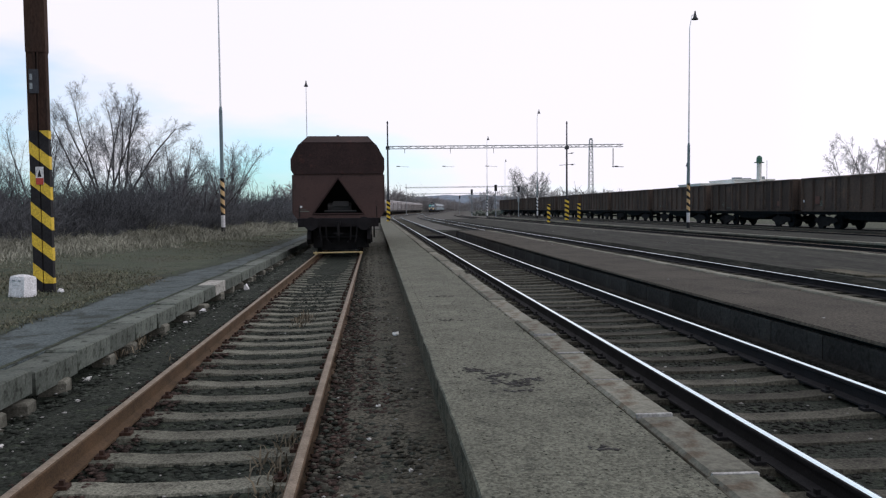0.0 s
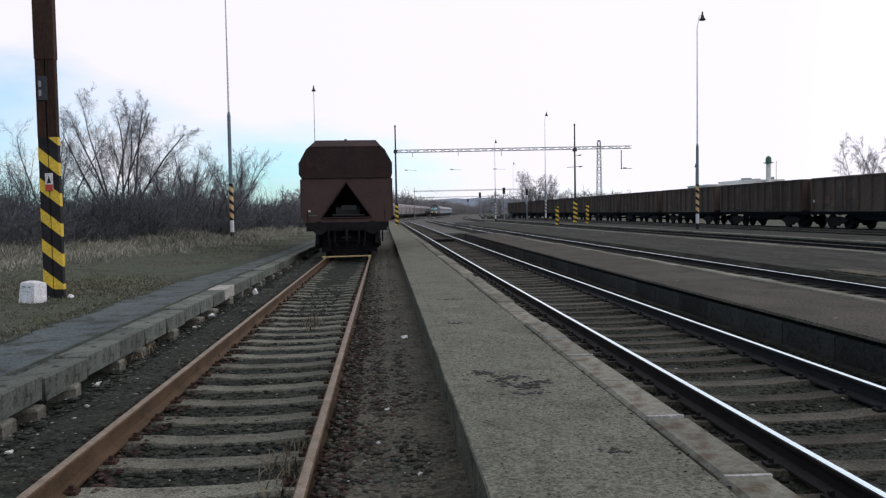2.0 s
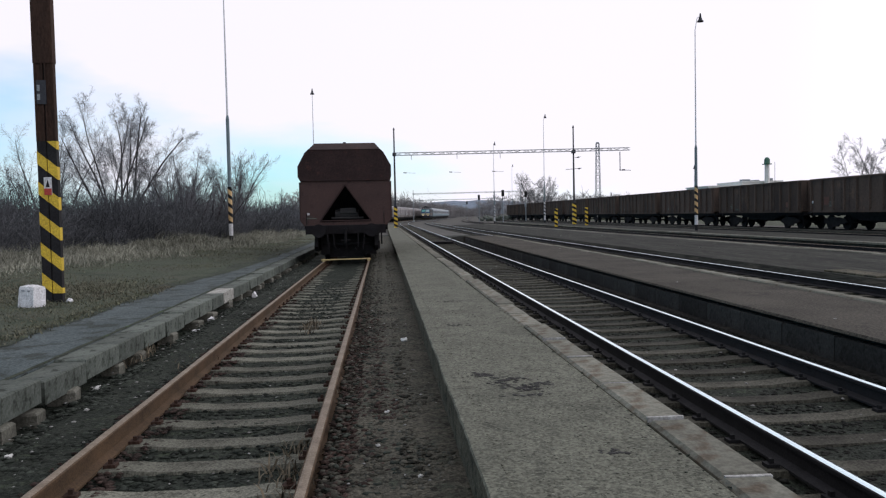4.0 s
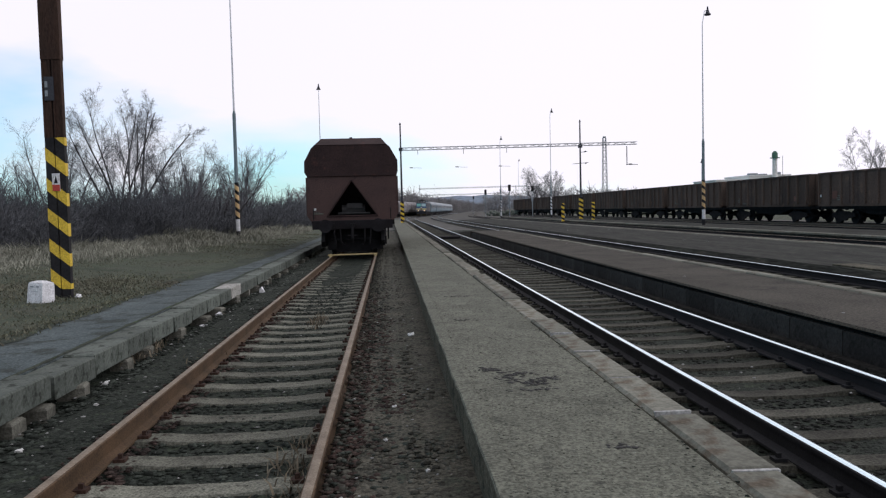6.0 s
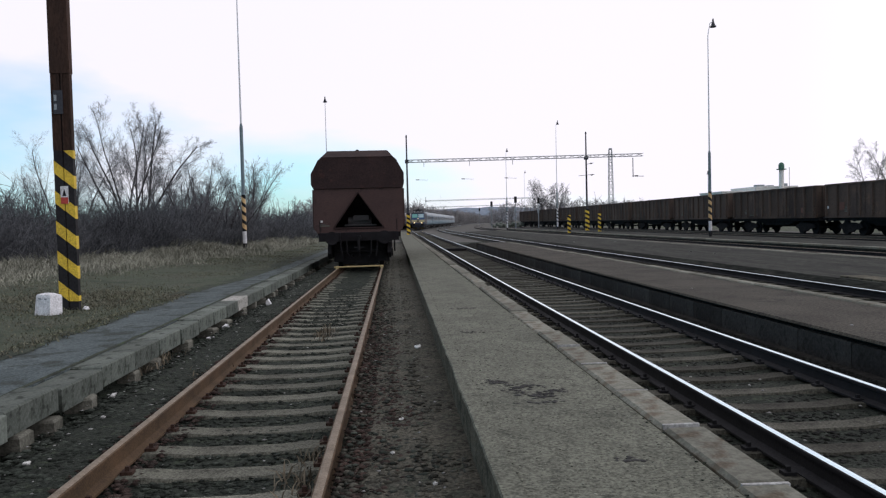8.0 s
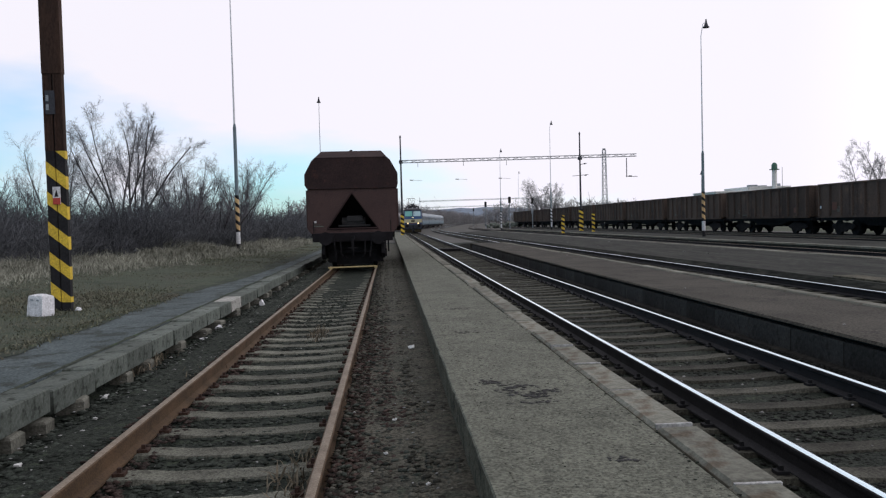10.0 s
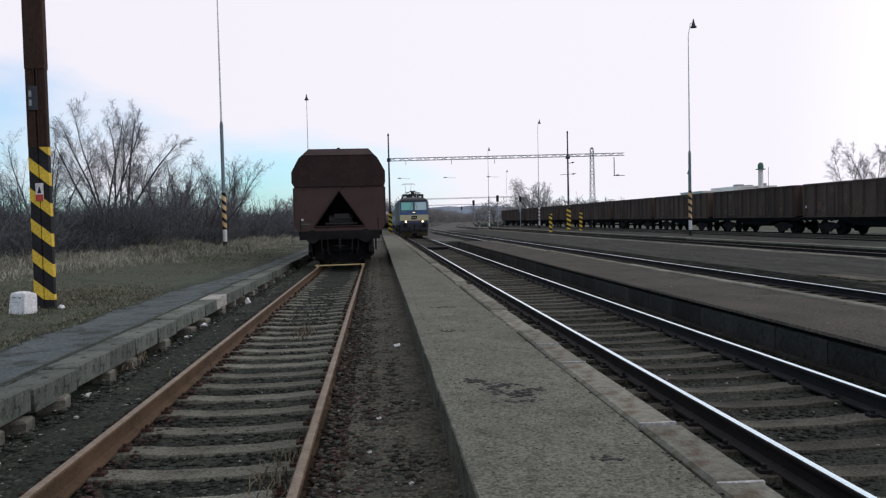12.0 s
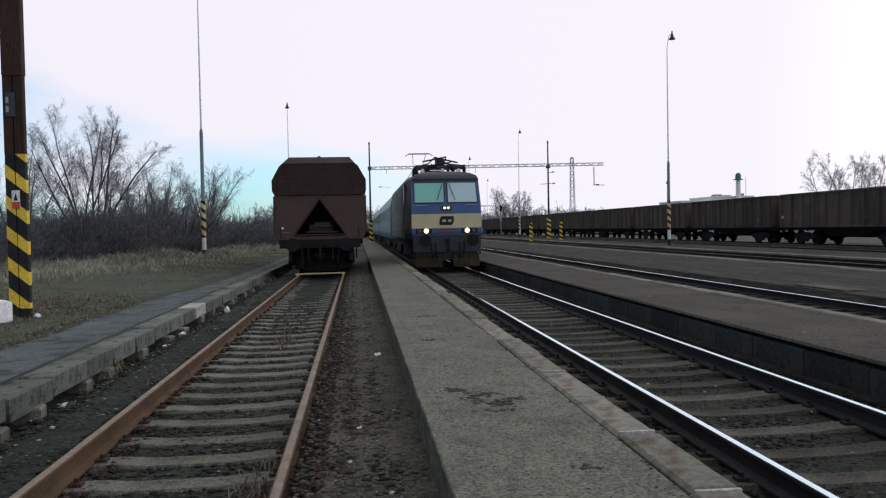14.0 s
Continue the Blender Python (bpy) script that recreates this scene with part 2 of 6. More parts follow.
M_DARKGLASS = mat("dark_coach_glass", (0.02, 0.025, 0.03), (0.015, 0.018, 0.02), 0.35, scale=1, fine=10, bump=0, spec=0.25)
M_HEADLIGHT = glow("lit_headlight", (1.0, 0.74, 0.38), 2.6)
M_HEADLIGHT_TOP = glow("lit_top_headlight", (1.0, 0.93, 0.55), 0.9)
M_GREEN = mat("green_chimney_paint", (0.06, 0.14, 0.10), (0.045, 0.11, 0.08), 0.7, scale=1, fine=10, bump=0)
M_FAR_WALL = mat("pale_hall_cladding", (0.6600, 0.6600, 0.6300), (0.5500, 0.5500, 0.5300), 0.8, scale=0.1, fine=3, bump=0)
# The hill's base colour is already turned blue by distance haze.
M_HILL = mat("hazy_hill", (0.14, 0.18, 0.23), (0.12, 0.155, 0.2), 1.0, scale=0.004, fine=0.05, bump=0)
M_TILE_ROOF = mat("red_tile_roof", (0.28, 0.10, 0.07), (0.2, 0.08, 0.06), 0.8, scale=0.5, fine=3, bump=0)
M_LITTER = mat("litter", (0.32, 0.33, 0.32), (0.18, 0.18, 0.17), 0.8, scale=10, fine=60, bump=0.2, per_object=0.3, per_island=0.5)
# Locomotive sides, their shade put into the colour; the blue also covers the beam.
M_DARK_BLUE = mat("dark_blue_beam_and_shaded_side", (0.014, 0.022, 0.036), (0.01, 0.015, 0.024), 0.55, scale=2, fine=30, bump=0.03)
M_SHADED_CREAM = mat("shaded_cream_side_paint", (0.085, 0.072, 0.05), (0.05, 0.043, 0.033), 0.6, scale=2, fine=30, bump=0.03, c3=(0.03, 0.028, 0.026), c3_at=0.58)
M_PLATE = mat("dull_red_plate", (0.10, 0.045, 0.035), (0.07, 0.035, 0.03), 0.6, scale=8, fine=60, bump=0.05)
# Far woods: distance haze is put into this grey, lighter than near twigs.
M_FAR_TWIG = mat("haze_grey_woods", (0.2550, 0.2500, 0.2500), (0.1700, 0.1680, 0.1700), 0.95, scale=0.1, fine=5, bump=0, per_island=0.3)
M_RESERVOIR = mat("grey_reservoir_paint", (0.0257, 0.0257, 0.0265), (0.0151, 0.0151, 0.0156), 0.7, scale=4, fine=40, bump=0.1)
M_KERB_PALE = mat("pale_kerb_concrete", (0.1720, 0.1760, 0.1450), (0.1120, 0.1120, 0.0920), 0.9, scale=1.4, fine=30, bump=0.4, per_object=0.25, c3=(0.0920, 0.0780, 0.0580), c3_at=0.58, grain_range=(0.78, 1.18), spec=0.1)
M_EARTH = mat("trodden_brown_earth", (0.0732, 0.0707, 0.0545), (0.0428, 0.0438, 0.0352), 0.95, scale=2.0, fine=34, bump=0.9, depth=0.03, c3=(0.0355, 0.0415, 0.0309), c3_at=0.57, grain_range=(0.45, 1.55), spec=0.1)
M_EARTH_CRUMB = mat("earth_crumbs", (0.0646, 0.0632, 0.0504), (0.0361, 0.0367, 0.0301), 0.95, scale=3, fine=60, bump=0.3, per_island=0.6, spec=0.1)
M_STONE_DARK = mat("oily_ballast_stone", (0.0175, 0.0186, 0.0160), (0.0106, 0.0119, 0.0107), 0.85, scale=2, fine=70, bump=0.3, per_island=0.55, spec=0.1)
M_CINDER = mat("dark_cinder_strip", (0.0307, 0.0335, 0.0270), (0.0098, 0.0112, 0.0095), 0.95, scale=2.0, fine=18, bump=0.7, depth=0.02, c3=(0.0391, 0.0380, 0.0300), c3_at=0.6, grain_range=(0.45, 1.5), spec=0.1, stretch=(1.2, 0.14, 1))
M_CRUMB = mat("loose_asphalt_crumbs", (0.05, 0.05, 0.047), (0.036, 0.036, 0.035), 0.95, scale=5, fine=60, bump=0.2, per_island=0.35, spec=0.1)
M_GRIT = mat("asphalt_grit", (0.1400, 0.1450, 0.1180), (0.0680, 0.0710, 0.0570), 0.9, scale=9, fine=80, bump=0.1, per_island=0.6, spec=0.1)
M_SUPPORT = mat("old_support_concrete", (0.15, 0.15, 0.125), (0.08, 0.08, 0.066), 0.9, scale=6, fine=50, bump=0.5, per_object=0.3, spec=0.1)
# Bank and recess under the platform edge: dark dirt, with corner shade in its colour.
M_BANK = mat("shade_and_dirt_bank", (0.0184, 0.0186, 0.0162), (0.0095, 0.0102, 0.0096), 0.95, scale=1.2, fine=16, bump=0.4, depth=0.03, c3=(0.0312, 0.0294, 0.0240), c3_at=0.6, spec=0.1, grain_range=(0.45, 1.6))

M_WHITEWASH = mat("worn_whitewash", (0.36, 0.36, 0.33), (0.24, 0.24, 0.215), 0.9, scale=5, fine=40, bump=0.3, c3=(0.10, 0.10, 0.085), c3_at=0.57, spec=0.1)
M_MUD = mat("muddy_verge", (0.0443, 0.0525, 0.0389), (0.0306, 0.0368, 0.0284), 0.95, scale=1.6, fine=30, bump=0.8, depth=0.02, c3=(0.0469, 0.0693, 0.0337), c3_at=0.6, grain_range=(0.6, 1.35), spec=0.1)
# Crown twigs: paler than the thicket's, sky bloom put into the colour.
M_CROWN = mat("fine_bloom_grey_twigs", (0.1520, 0.1550, 0.1650), (0.0950, 0.0970, 0.1050), 0.95, scale=0.25, fine=10, bump=0, per_object=0.15, per_island=0.3, spec=0.1)
# Far bed: paler ballast of the bend plus grazing sheen put into the colour.
M_FAR_BED = mat("pale_sheen_ballast", (0.085, 0.085, 0.078), (0.055, 0.056, 0.051), 0.95, scale=0.25, fine=6, bump=0.4, c3=(0.10, 0.098, 0.088), c3_at=0.6, spec=0.1)
M_WALL_BLOCK = mat("dark_wall_block", (0.0340, 0.0350, 0.0330), (0.0210, 0.0215, 0.0205), 0.9, scale=3, fine=30, bump=0.4, per_object=0.3, c3=(0.0140, 0.0140, 0.0130), c3_at=0.58, spec=0.1)

# ---- mesh tools ----
def mesh_of(name, bm, material, smooth=False):
    me = bpy.data.meshes.new(name)
    bm.normal_update()
    bm.to_mesh(me)
    bm.free()
    for m in material if isinstance(material, (list, tuple)) else [material]:
        me.materials.append(m)
    if smooth:
        me.shade_smooth()
    return me


def part(name, bm, material, parent=None, label="", smooth=False):
    """Links a bmesh as one mesh object under a thing or a part."""
    ob = new(name, mesh_of(name, bm, material, smooth))
    ob.parent = parent
    return tagged(ob, label) if label else ob


def thing(name, label, category, group="", at=None, kind=""):
    """An Empty at a thing's base, which parents its parts."""
    ob = new(name)
    ob.empty_display_size = 0.2
    if at is not None:
        ob.matrix_basis = at
    return tagged(ob, label, category, group, kind)


def raw(name, verts, faces, material, parent=None, slots=None):
    me = bpy.data.meshes.new(name)
    me.from_pydata([tuple(v) for v in verts], [], [tuple(f) for f in faces])
    for m in material if isinstance(material, (list, tuple)) else [material]:
        me.materials.append(m)
    if slots is not None:
        me.polygons.foreach_set("material_index", slots)
    me.update()
    ob = new(name, me)
    ob.parent = parent
    return ob


def box(bm, x0, x1, y0, y1, z0, z1, slot=0, chamfer=0.0):
    """A box; with chamfer its upper edges are cut off."""
    if chamfer:
        c = chamfer
        rings = [[(x0, y0), (x1, y0), (x1, y1), (x0, y1)]] * 2 + [[(x0 + c, y0 + c), (x1 - c, y0 + c), (x1 - c, y1 - c), (x0 + c, y1 - c)]]
        levels = [z0, z1 - c, z1]
    else:
        rings, levels = [[(x0, y0), (x1, y0), (x1, y1), (x0, y1)]] * 2, [z0, z1]
    vs = [[bm.verts.new((x, y, z)) for x, y in ring] for ring, z in zip(rings, levels)]
    fs = [bm.faces.new(vs[0][::-1]), bm.faces.new(vs[-1])]
    for a, b in zip(vs, vs[1:]):
        fs += [bm.faces.new((a[i], a[(i + 1) % 4], b[(i + 1) % 4], b[i])) for i in range(4)]
    for f in fs:
        f.material_index = slot
    return [v for ring in vs for v in ring]


def tube(bm, p, q, r0, r1=None, n=8, slot=0, caps=True):
    """A round bar from p to q, tapering from r0 to r1."""
    p, q = Vector(p), Vector(q)
    r1 = r0 if r1 is None else r1
    m = (q - p).to_track_quat("Z", "Y").to_matrix()
    rings = []
    for c, r in ((p, r0), (q, r1)):
        rings.append([bm.verts.new(c + m @ Vector((r * math.cos(math.tau * i / n), r * math.sin(math.tau * i / n), 0))) for i in range(n)])
    fs = [bm.faces.new((rings[0][i], rings[0][(i + 1) % n], rings[1][(i + 1) % n], rings[1][i])) for i in range(n)]
    if caps:
        fs += [bm.faces.new(rings[0][::-1]), bm.faces.new(rings[1])]
    for f in fs:
        f.material_index = slot


def prism(bm, outline, axis, a, b, slot=0):
    """An outline of 2D points pushed along x, y or z from a to b (concave outlines too)."""
    def at(u, v, w):
        return {"x": (w, u, v), "y": (u, w, v), "z": (u, v, w)}[axis]
    n = len(outline)
    r0, r1 = [[bm.verts.new(at(u, v, w)) for u, v in outline] for w in (a, b)]
    fs = [bm.faces.new(r0), bm.faces.new(r1[::-1])]
    fs += [bm.faces.new((r0[(i + 1) % n], r0[i], r1[i], r1[(i + 1) % n])) for i in range(n)]
    for f in fs:
        f.material_index = slot
    bmesh.ops.recalc_face_normals(bm, faces=fs)


# the lines of the yard run straight and then bend to the right
AXIS_X, BEND_START, BEND_RADIUS, BEND_ANGLE = 3.33, 118.5, 750.0, 0.12
BEND_END = BEND_START + BEND_RADIUS * BEND_ANGLE


def on_line(s, x=AXIS_X, z=0.0):
    """The place at s metres along the yard, on the line that lies at x where the yard is straight, and its heading to the right."""
    if s <= BEND_START:
        px, py, th = AXIS_X, s, 0.0
    else:
        th = min((s - BEND_START) / BEND_RADIUS, BEND_ANGLE)
        px = AXIS_X + BEND_RADIUS * (1 - math.cos(th))
        py = BEND_START + BEND_RADIUS * math.sin(th)
        if s > BEND_END:
            px, py = px + (s - BEND_END) * math.sin(th), py + (s - BEND_END) * math.cos(th)
    o = x - AXIS_X
    if abs(o) < 1.6:
        # the main line itself drifts a little to the right before the bend
        px += min(0.3, max(0.0, 0.0035 * (s - 20)))
    return Vector((px + o * math.cos(th), py - o * math.sin(th), z)), th


def stations(s0, s1):
    mid = [20.0, 105.7] + [BEND_START + i * 6 for i in range(16)]
    return [s0] + [s for s in mid if s0 < s < s1] + [s1]


def sweep(bm, outline, s0, s1, slots=None, closed=True):
    """An outline of (x, z) swept along the yard's lines."""
    rings = []
    for s in stations(s0, s1):
        rings.append([bm.verts.new(on_line(s, x, z)[0]) for x, z in outline])
    n = len(outline)
    for a, b in zip(rings, rings[1:]):
        for i in range(n if closed else n - 1):
            f = bm.faces.new((a[i], a[(i + 1) % n], b[(i + 1) % n], b[i]))
            f.material_index = slots[i] if slots else 0
    if closed:
        bm.faces.new(rings[0][::-1]), bm.faces.new(rings[-1])
    bmesh.ops.recalc_face_normals(bm, faces=bm.faces[:])


# ---- ground ----
def ground_height(x, s):
    yard = -0.2
    if x < -3.25:
        rise = 0.06 + 0.035 * min(-3.25 - x, 12)
        if x > -4.5 and s < 20 or x > -3.8:
            rise = 0.0
        return rise + 0.05 * noise.noise(Vector((x * 0.5, s * 0.4, 3.0)))
    if x > 34:
        return yard + min((x - 34) * 0.02, 0.6)
    bed = 0.0
    if -3.25 < x < 0.6:
        # fouled ballast lies over the ends of the siding's sleepers and, farther on, between the rails
        beside = min(1.0, max(0.0, (abs(x + 1.22) - 0.84) / 0.12))
        bed = 0.07 * beside * min(1.0, max(0.0, (x + 2.95) / 0.3)) + (1 - beside) * (0.006 + 0.026 * min(1.0, max(0.0, (s - 13) / 9)))
    if -0.45 < x < 0.6:
        bed += min(1.0, (x + 0.45) / 0.03) * (0.058 + 0.03 * min(1.0, max(0.0, (x + 0.2) / 0.6)))
    if -3.25 < x < -2.75:
        bed -= 0.06 * min(1.0, (-2.75 - x) / 0.2)
    return yard + bed + 0.015 * noise.noise(Vector((x * 1.7, s * 1.3, 0.0)))


def bent(s, x, z):
    near = max(-300.0, min(300.0, x))
    p = on_line(s, near, z)[0]
    p.x += x - near
    return p


def build_ground():
    xs = [-2600, -900, -400, -200, -120, -70, -50, -38, -30, -25, -21, -18, -16, -14.5, -13, -12, -11, -10, -9.2, -8.4, -7.6, -6.8, -6, -5.3, -4.7, -4.2,
          -3.7, -3.27, -3.2] + [-3.0, -2.9, -2.75, -2.6, -2.3, -2.2, -2.1, -2.02, -1.8, -1.5, -1.22, -0.9, -0.6, -0.42, -0.34, -0.2, 0.1, 0.5, 0.9, 1.3] + [1.7 + 0.5 * i for i in range(65)] + [36, 42, 52, 70, 110, 200, 400, 900, 2600]
    ss = [-300, -60, -20, -8, -3] + [0.5 * i for i in range(60)] + [30 + 1.5 * i for i in range(40)] + [90 + 6 * i for i in range(40)] + [340, 400, 480, 600, 800, 1200, 2000, 3800]
    verts = [bent(s, x, ground_height(x, s)) for s in ss for x in xs]
    faces, slots, n = [], [], len(xs)
    for j, i in itertools.product(range(len(ss) - 1), range(n - 1)):
        faces.append((j * n + i, j * n + i + 1, (j + 1) * n + i + 1, (j + 1) * n + i))
        xm = (xs[i] + xs[i + 1]) / 2
        slots.append(3 if -0.38 < xm < 0.5 and ss[j] < 60 else (4 if ss[j] > 62 else 0) if -3.25 < xm < 36 else (2 if abs(xm) > 70 or ss[j] > 340 else 1))
    ob = raw("ground", verts, faces, [M_DIRT, M_GRASS_GROUND, M_FAR_GROUND, M_EARTH, M_FAR_BED], slots=slots)
    ob.data.shade_smooth()
    return tagged(ob, "dark fouled ballast and winter turf of a railway yard", "ground", kind="structure")


build_ground()

# ---- tracks ----
RAIL = [(-0.07, -0.165), (0.07, -0.165), (0.07, -0.148), (0.012, -0.125), (0.012, -0.045), (0.036, -0.032), (0.036, -0.010), (0.027, -0.004), (0.012, 0), (-0.012, 0),
        (-0.027, -0.004), (-0.036, -0.010), (-0.036, -0.032), (-0.012, -0.045), (-0.012, -0.125), (-0.07, -0.148)]
RAIL_SLOTS = [0] * 7 + [1, 1, 1] + [0] * 6
HALF_GAUGE = 0.752


def sleeper_mesh(name, material, clip_material):
    """A concrete sleeper with a lowered middle, and the clips and bolts that hold the rails."""
    bm = bmesh.new()
    spots = [(-1.21, -0.185), (-1.1, -0.158), (-0.52, -0.158), (-0.3, -0.178), (0.3, -0.178), (0.52, -0.158), (1.1, -0.158), (1.21, -0.185)]
    rings = [[bm.verts.new((x, y, z)) for y, z in ((-0.135, -0.26), (-0.105, top), (0.105, top), (0.135, -0.26))] for x, top in spots]
    for a, b in zip(rings, rings[1:]):
        for i in range(3):
            bm.faces.new((a[i + 1], a[i], b[i], b[i + 1]))
    bm.faces.new(rings[0]), bm.faces.new(rings[-1][::-1])
    for side in (-1, 1):
        for k in (-1, 1):
            x = side * HALF_GAUGE + k * 0.105
            box(bm, x - 0.04, x + 0.04, -0.04, 0.04, -0.16, -0.135, 1)
            box(bm, x - 0.014, x + 0.014, -0.014, 0.014, -0.136, -0.105, 1)
    return mesh_of(name, bm, [material, clip_material])


def build_track(name, label, x, s0, s1, side, head, sleeper=None, first=0.0, near=0, spacing=0.57, clip=None, far_to=0):
    track = thing(name, label, "railway track", "tracks of the yard", kind="structure")
    for k in (-1, 1):
        bm = bmesh.new()
        sweep(bm, [(x + k * HALF_GAUGE + u, z) for u, z in RAIL], s0, s1, RAIL_SLOTS)
        part("rail", bm, [side, head], track)
    if sleeper:
        me = sleeper_mesh("sleeper", sleeper, clip or side)
        for i in range(near):
            p, th = on_line(first + i * spacing, x)
            ob = new("sleeper", me)
            ob.matrix_basis = pose(p.x + random.uniform(-0.03, 0.03), p.y + random.uniform(-0.02, 0.02), random.uniform(-0.006, 0.004), 0, 0, math.degrees(-th) + random.uniform(-0.9, 0.9))
            ob.parent = track
    if far_to:
        bm = bmesh.new()
        s = first + near * spacing
        while s < far_to:
            p, th = on_line(s, x)
            vs = box(bm, -1.2, 1.2, -0.12, 0.12, -0.25, -0.16)
            bmesh.ops.transform(bm, matrix=pose(p.x, p.y, 0, 0, 0, math.degrees(-th)), verts=vs)
            s += spacing
        tagged(part("far_sleepers", bm, sleeper, track), kind="stuff")
    return track


build_track("track_1", "rusty disused siding on pale concrete sleepers", -1.22, -25, 420, M_RUST_RAIL, M_RUST_HEAD, M_SLEEPER, 4.83 - 0.57 * 14, 75, clip=M_MAST_RUST)
build_track("track_2", "main line with polished rails on dark concrete sleepers", 3.33, -25, 700, M_DARK_RAIL, M_SHINY, M_SLEEPER_DARK, 3.0 - 0.6 * 14, 150, 0.6, far_to=130)
build_track("track_3", "through line with polished rails beside a low platform", 8.28, -25, 700, M_DARK_RAIL, M_SHINY, M_SLEEPER_DARK, 3, 0, 0.6, far_to=100)
build_track("track_4", "rarely used dull line behind a cinder strip", 16.6, -25, 700, M_DARK_RAIL, M_RUST_HEAD, M_SLEEPER_DARK, 8, 0, 0.6, far_to=90)
build_track("track_5", "dull goods line beside the lamp strip", 24.6, -25, 700, M_DARK_RAIL, M_RUST_HEAD, M_SLEEPER_DARK, 20, 0, 0.6, far_to=90)
build_track("track_6", "goods siding under a row of open wagons", 29.75, -25, 400, M_DARK_RAIL, M_RUST_HEAD)


# ---- platforms ----
def build_platform(name, label, outline, s0, s1, materials, slots=None):
    bm = bmesh.new()
    sweep(bm, outline, s0, s1, slots)
    return tagged(part(name, bm, materials), label, "platform", kind="structure")


def kerb_block(name, x0, x1, z0, z1, length, material=M_KERB, gap=0.012, edge=0.022):
    bm = bmesh.new()
    box(bm, x0, x1, gap, length - gap, z0, z1, chamfer=edge)
    return mesh_of(name, bm, material)


def kerb_row(parent, me, first, count, length, shift=0.015, drop=0.012, tilt=0.5, odd=-1, odd_mesh=None):
    for i in range(count):
        ob = new("kerb_block", me if i != odd else odd_mesh)
        ob.matrix_basis = pose(random.uniform(-shift, shift), first + i * length, random.uniform(-drop, drop), random.uniform(-tilt, tilt) * 0.3,
                               random.uniform(-tilt, tilt) * 0.6, random.uniform(-tilt, tilt))
        ob.parent = parent


plat = build_platform("platform_1", "low island platform of worn grey asphalt with a concrete edge", [(0.57, -0.3), (0.57, 0.198), (0.66, 0.2), (1.575, 0.2), (1.585, 0.17), (1.585, -0.3)], -20, 112,
                      [M_PLAT, M_PLAT_WALL], [1, 0, 0, 0, 0, 0])


def worn_edge():
    """The uneven, crumbling edge of the platform towards the siding."""
    verts, faces, slots = [], [], []
    ss = [-12 + 0.16 * i for i in range(330)] + [42 + 2 * i for i in range(36)]
    for i, s in enumerate(ss):
        n = 0.006 * noise.noise(Vector((s * 0.9, 0, 4))) + 0.016 * noise.noise(Vector((s * 5.3, 1, 4)))
        d = 0.014 * noise.noise(Vector((s * 2.7, 5, 2)))
        x = 0.465 + 0.0011 * max(0, s)
        verts += [(x + 0.01, s, -0.3), (x + n * 0.4, s, 0.0), (x + n, s, 0.188 + d), (x + n + 0.008, s, 0.2 + d * 0.6), (x + 0.12, s, 0.203)]
        if i:
            for k in range(4):
                a, b = (i - 1) * 5 + k, i * 5 + k
                faces.append((a, a + 1, b + 1, b))
                slots.append(0 if k < 2 else 1)
    ob = raw("worn_edge", verts, faces, [M_PLAT_WALL, M_PLAT], plat, slots)
    ob.data.flip_normals()


worn_edge()
kerb_row(plat, kerb_block("kerb_block", 1.60, 1.86, -0.02, 0.215, 1.05, M_KERB_PALE), 3.64 - 1.05 * 8, 110, 1.05)
for i in range(6):
    bm = bmesh.new()
    box(bm, 1.615, 1.845, -0.012, 0.014, 0.18, 0.2175)
    ob = part("mortar_joint", bm, M_LITTER, plat)
    ob.matrix_basis = pose(0, 3.64 + 1.05 * i, 0, 0, 0, random.uniform(-1.5, 1.5))
bm = bmesh.new()
sweep(bm, [(1.602, -0.3), (1.602, -0.03), (1.76, -0.03), (1.76, -0.3)], -20, 112)
part("foundation", bm, M_DIRT, plat)

left = build_platform("platform_2", "low side platform with a cracked asphalt path", [(-4.6, -0.1), (-4.6, 0.085), (-3.36, 0.09), (-3.36, -0.3)], -12, 17, M_ASPHALT)
bm = bmesh.new()
prism(bm, [(-4.6, 17), (-3.36, 17), (-3.36, 75), (-3.9, 75), (-3.95, 30), (-4.1, 21)], "z", -0.1, 0.088)
part("path", bm, M_ASPHALT, left)
kerb_row(left, kerb_block("kerb_block", -3.36, -3.03, -0.115, 0.1, 1.0, gap=0.01, edge=0.014), 7.21 - 1.0 * 15, 85, 1.0, 0.008, 0.01, 0.4,
         odd=23, odd_mesh=kerb_block("kerb_block", -3.36, -3.03, -0.115, 0.1, 1.0, M_WHITEWASH, gap=0.01, edge=0.012))
me = kerb_block("support_block", -3.3, -2.97, -0.34, -0.11, 0.24, M_SUPPORT)
for i in range(80):
    ob = new("support_block", me)
    ob.matrix_basis = pose(random.uniform(-0.05, 0.03), 7.12 - 15 + i, random.uniform(-0.03, 0.01), random.uniform(-4, 4), 0, random.uniform(-12, 12))
    ob.parent = left



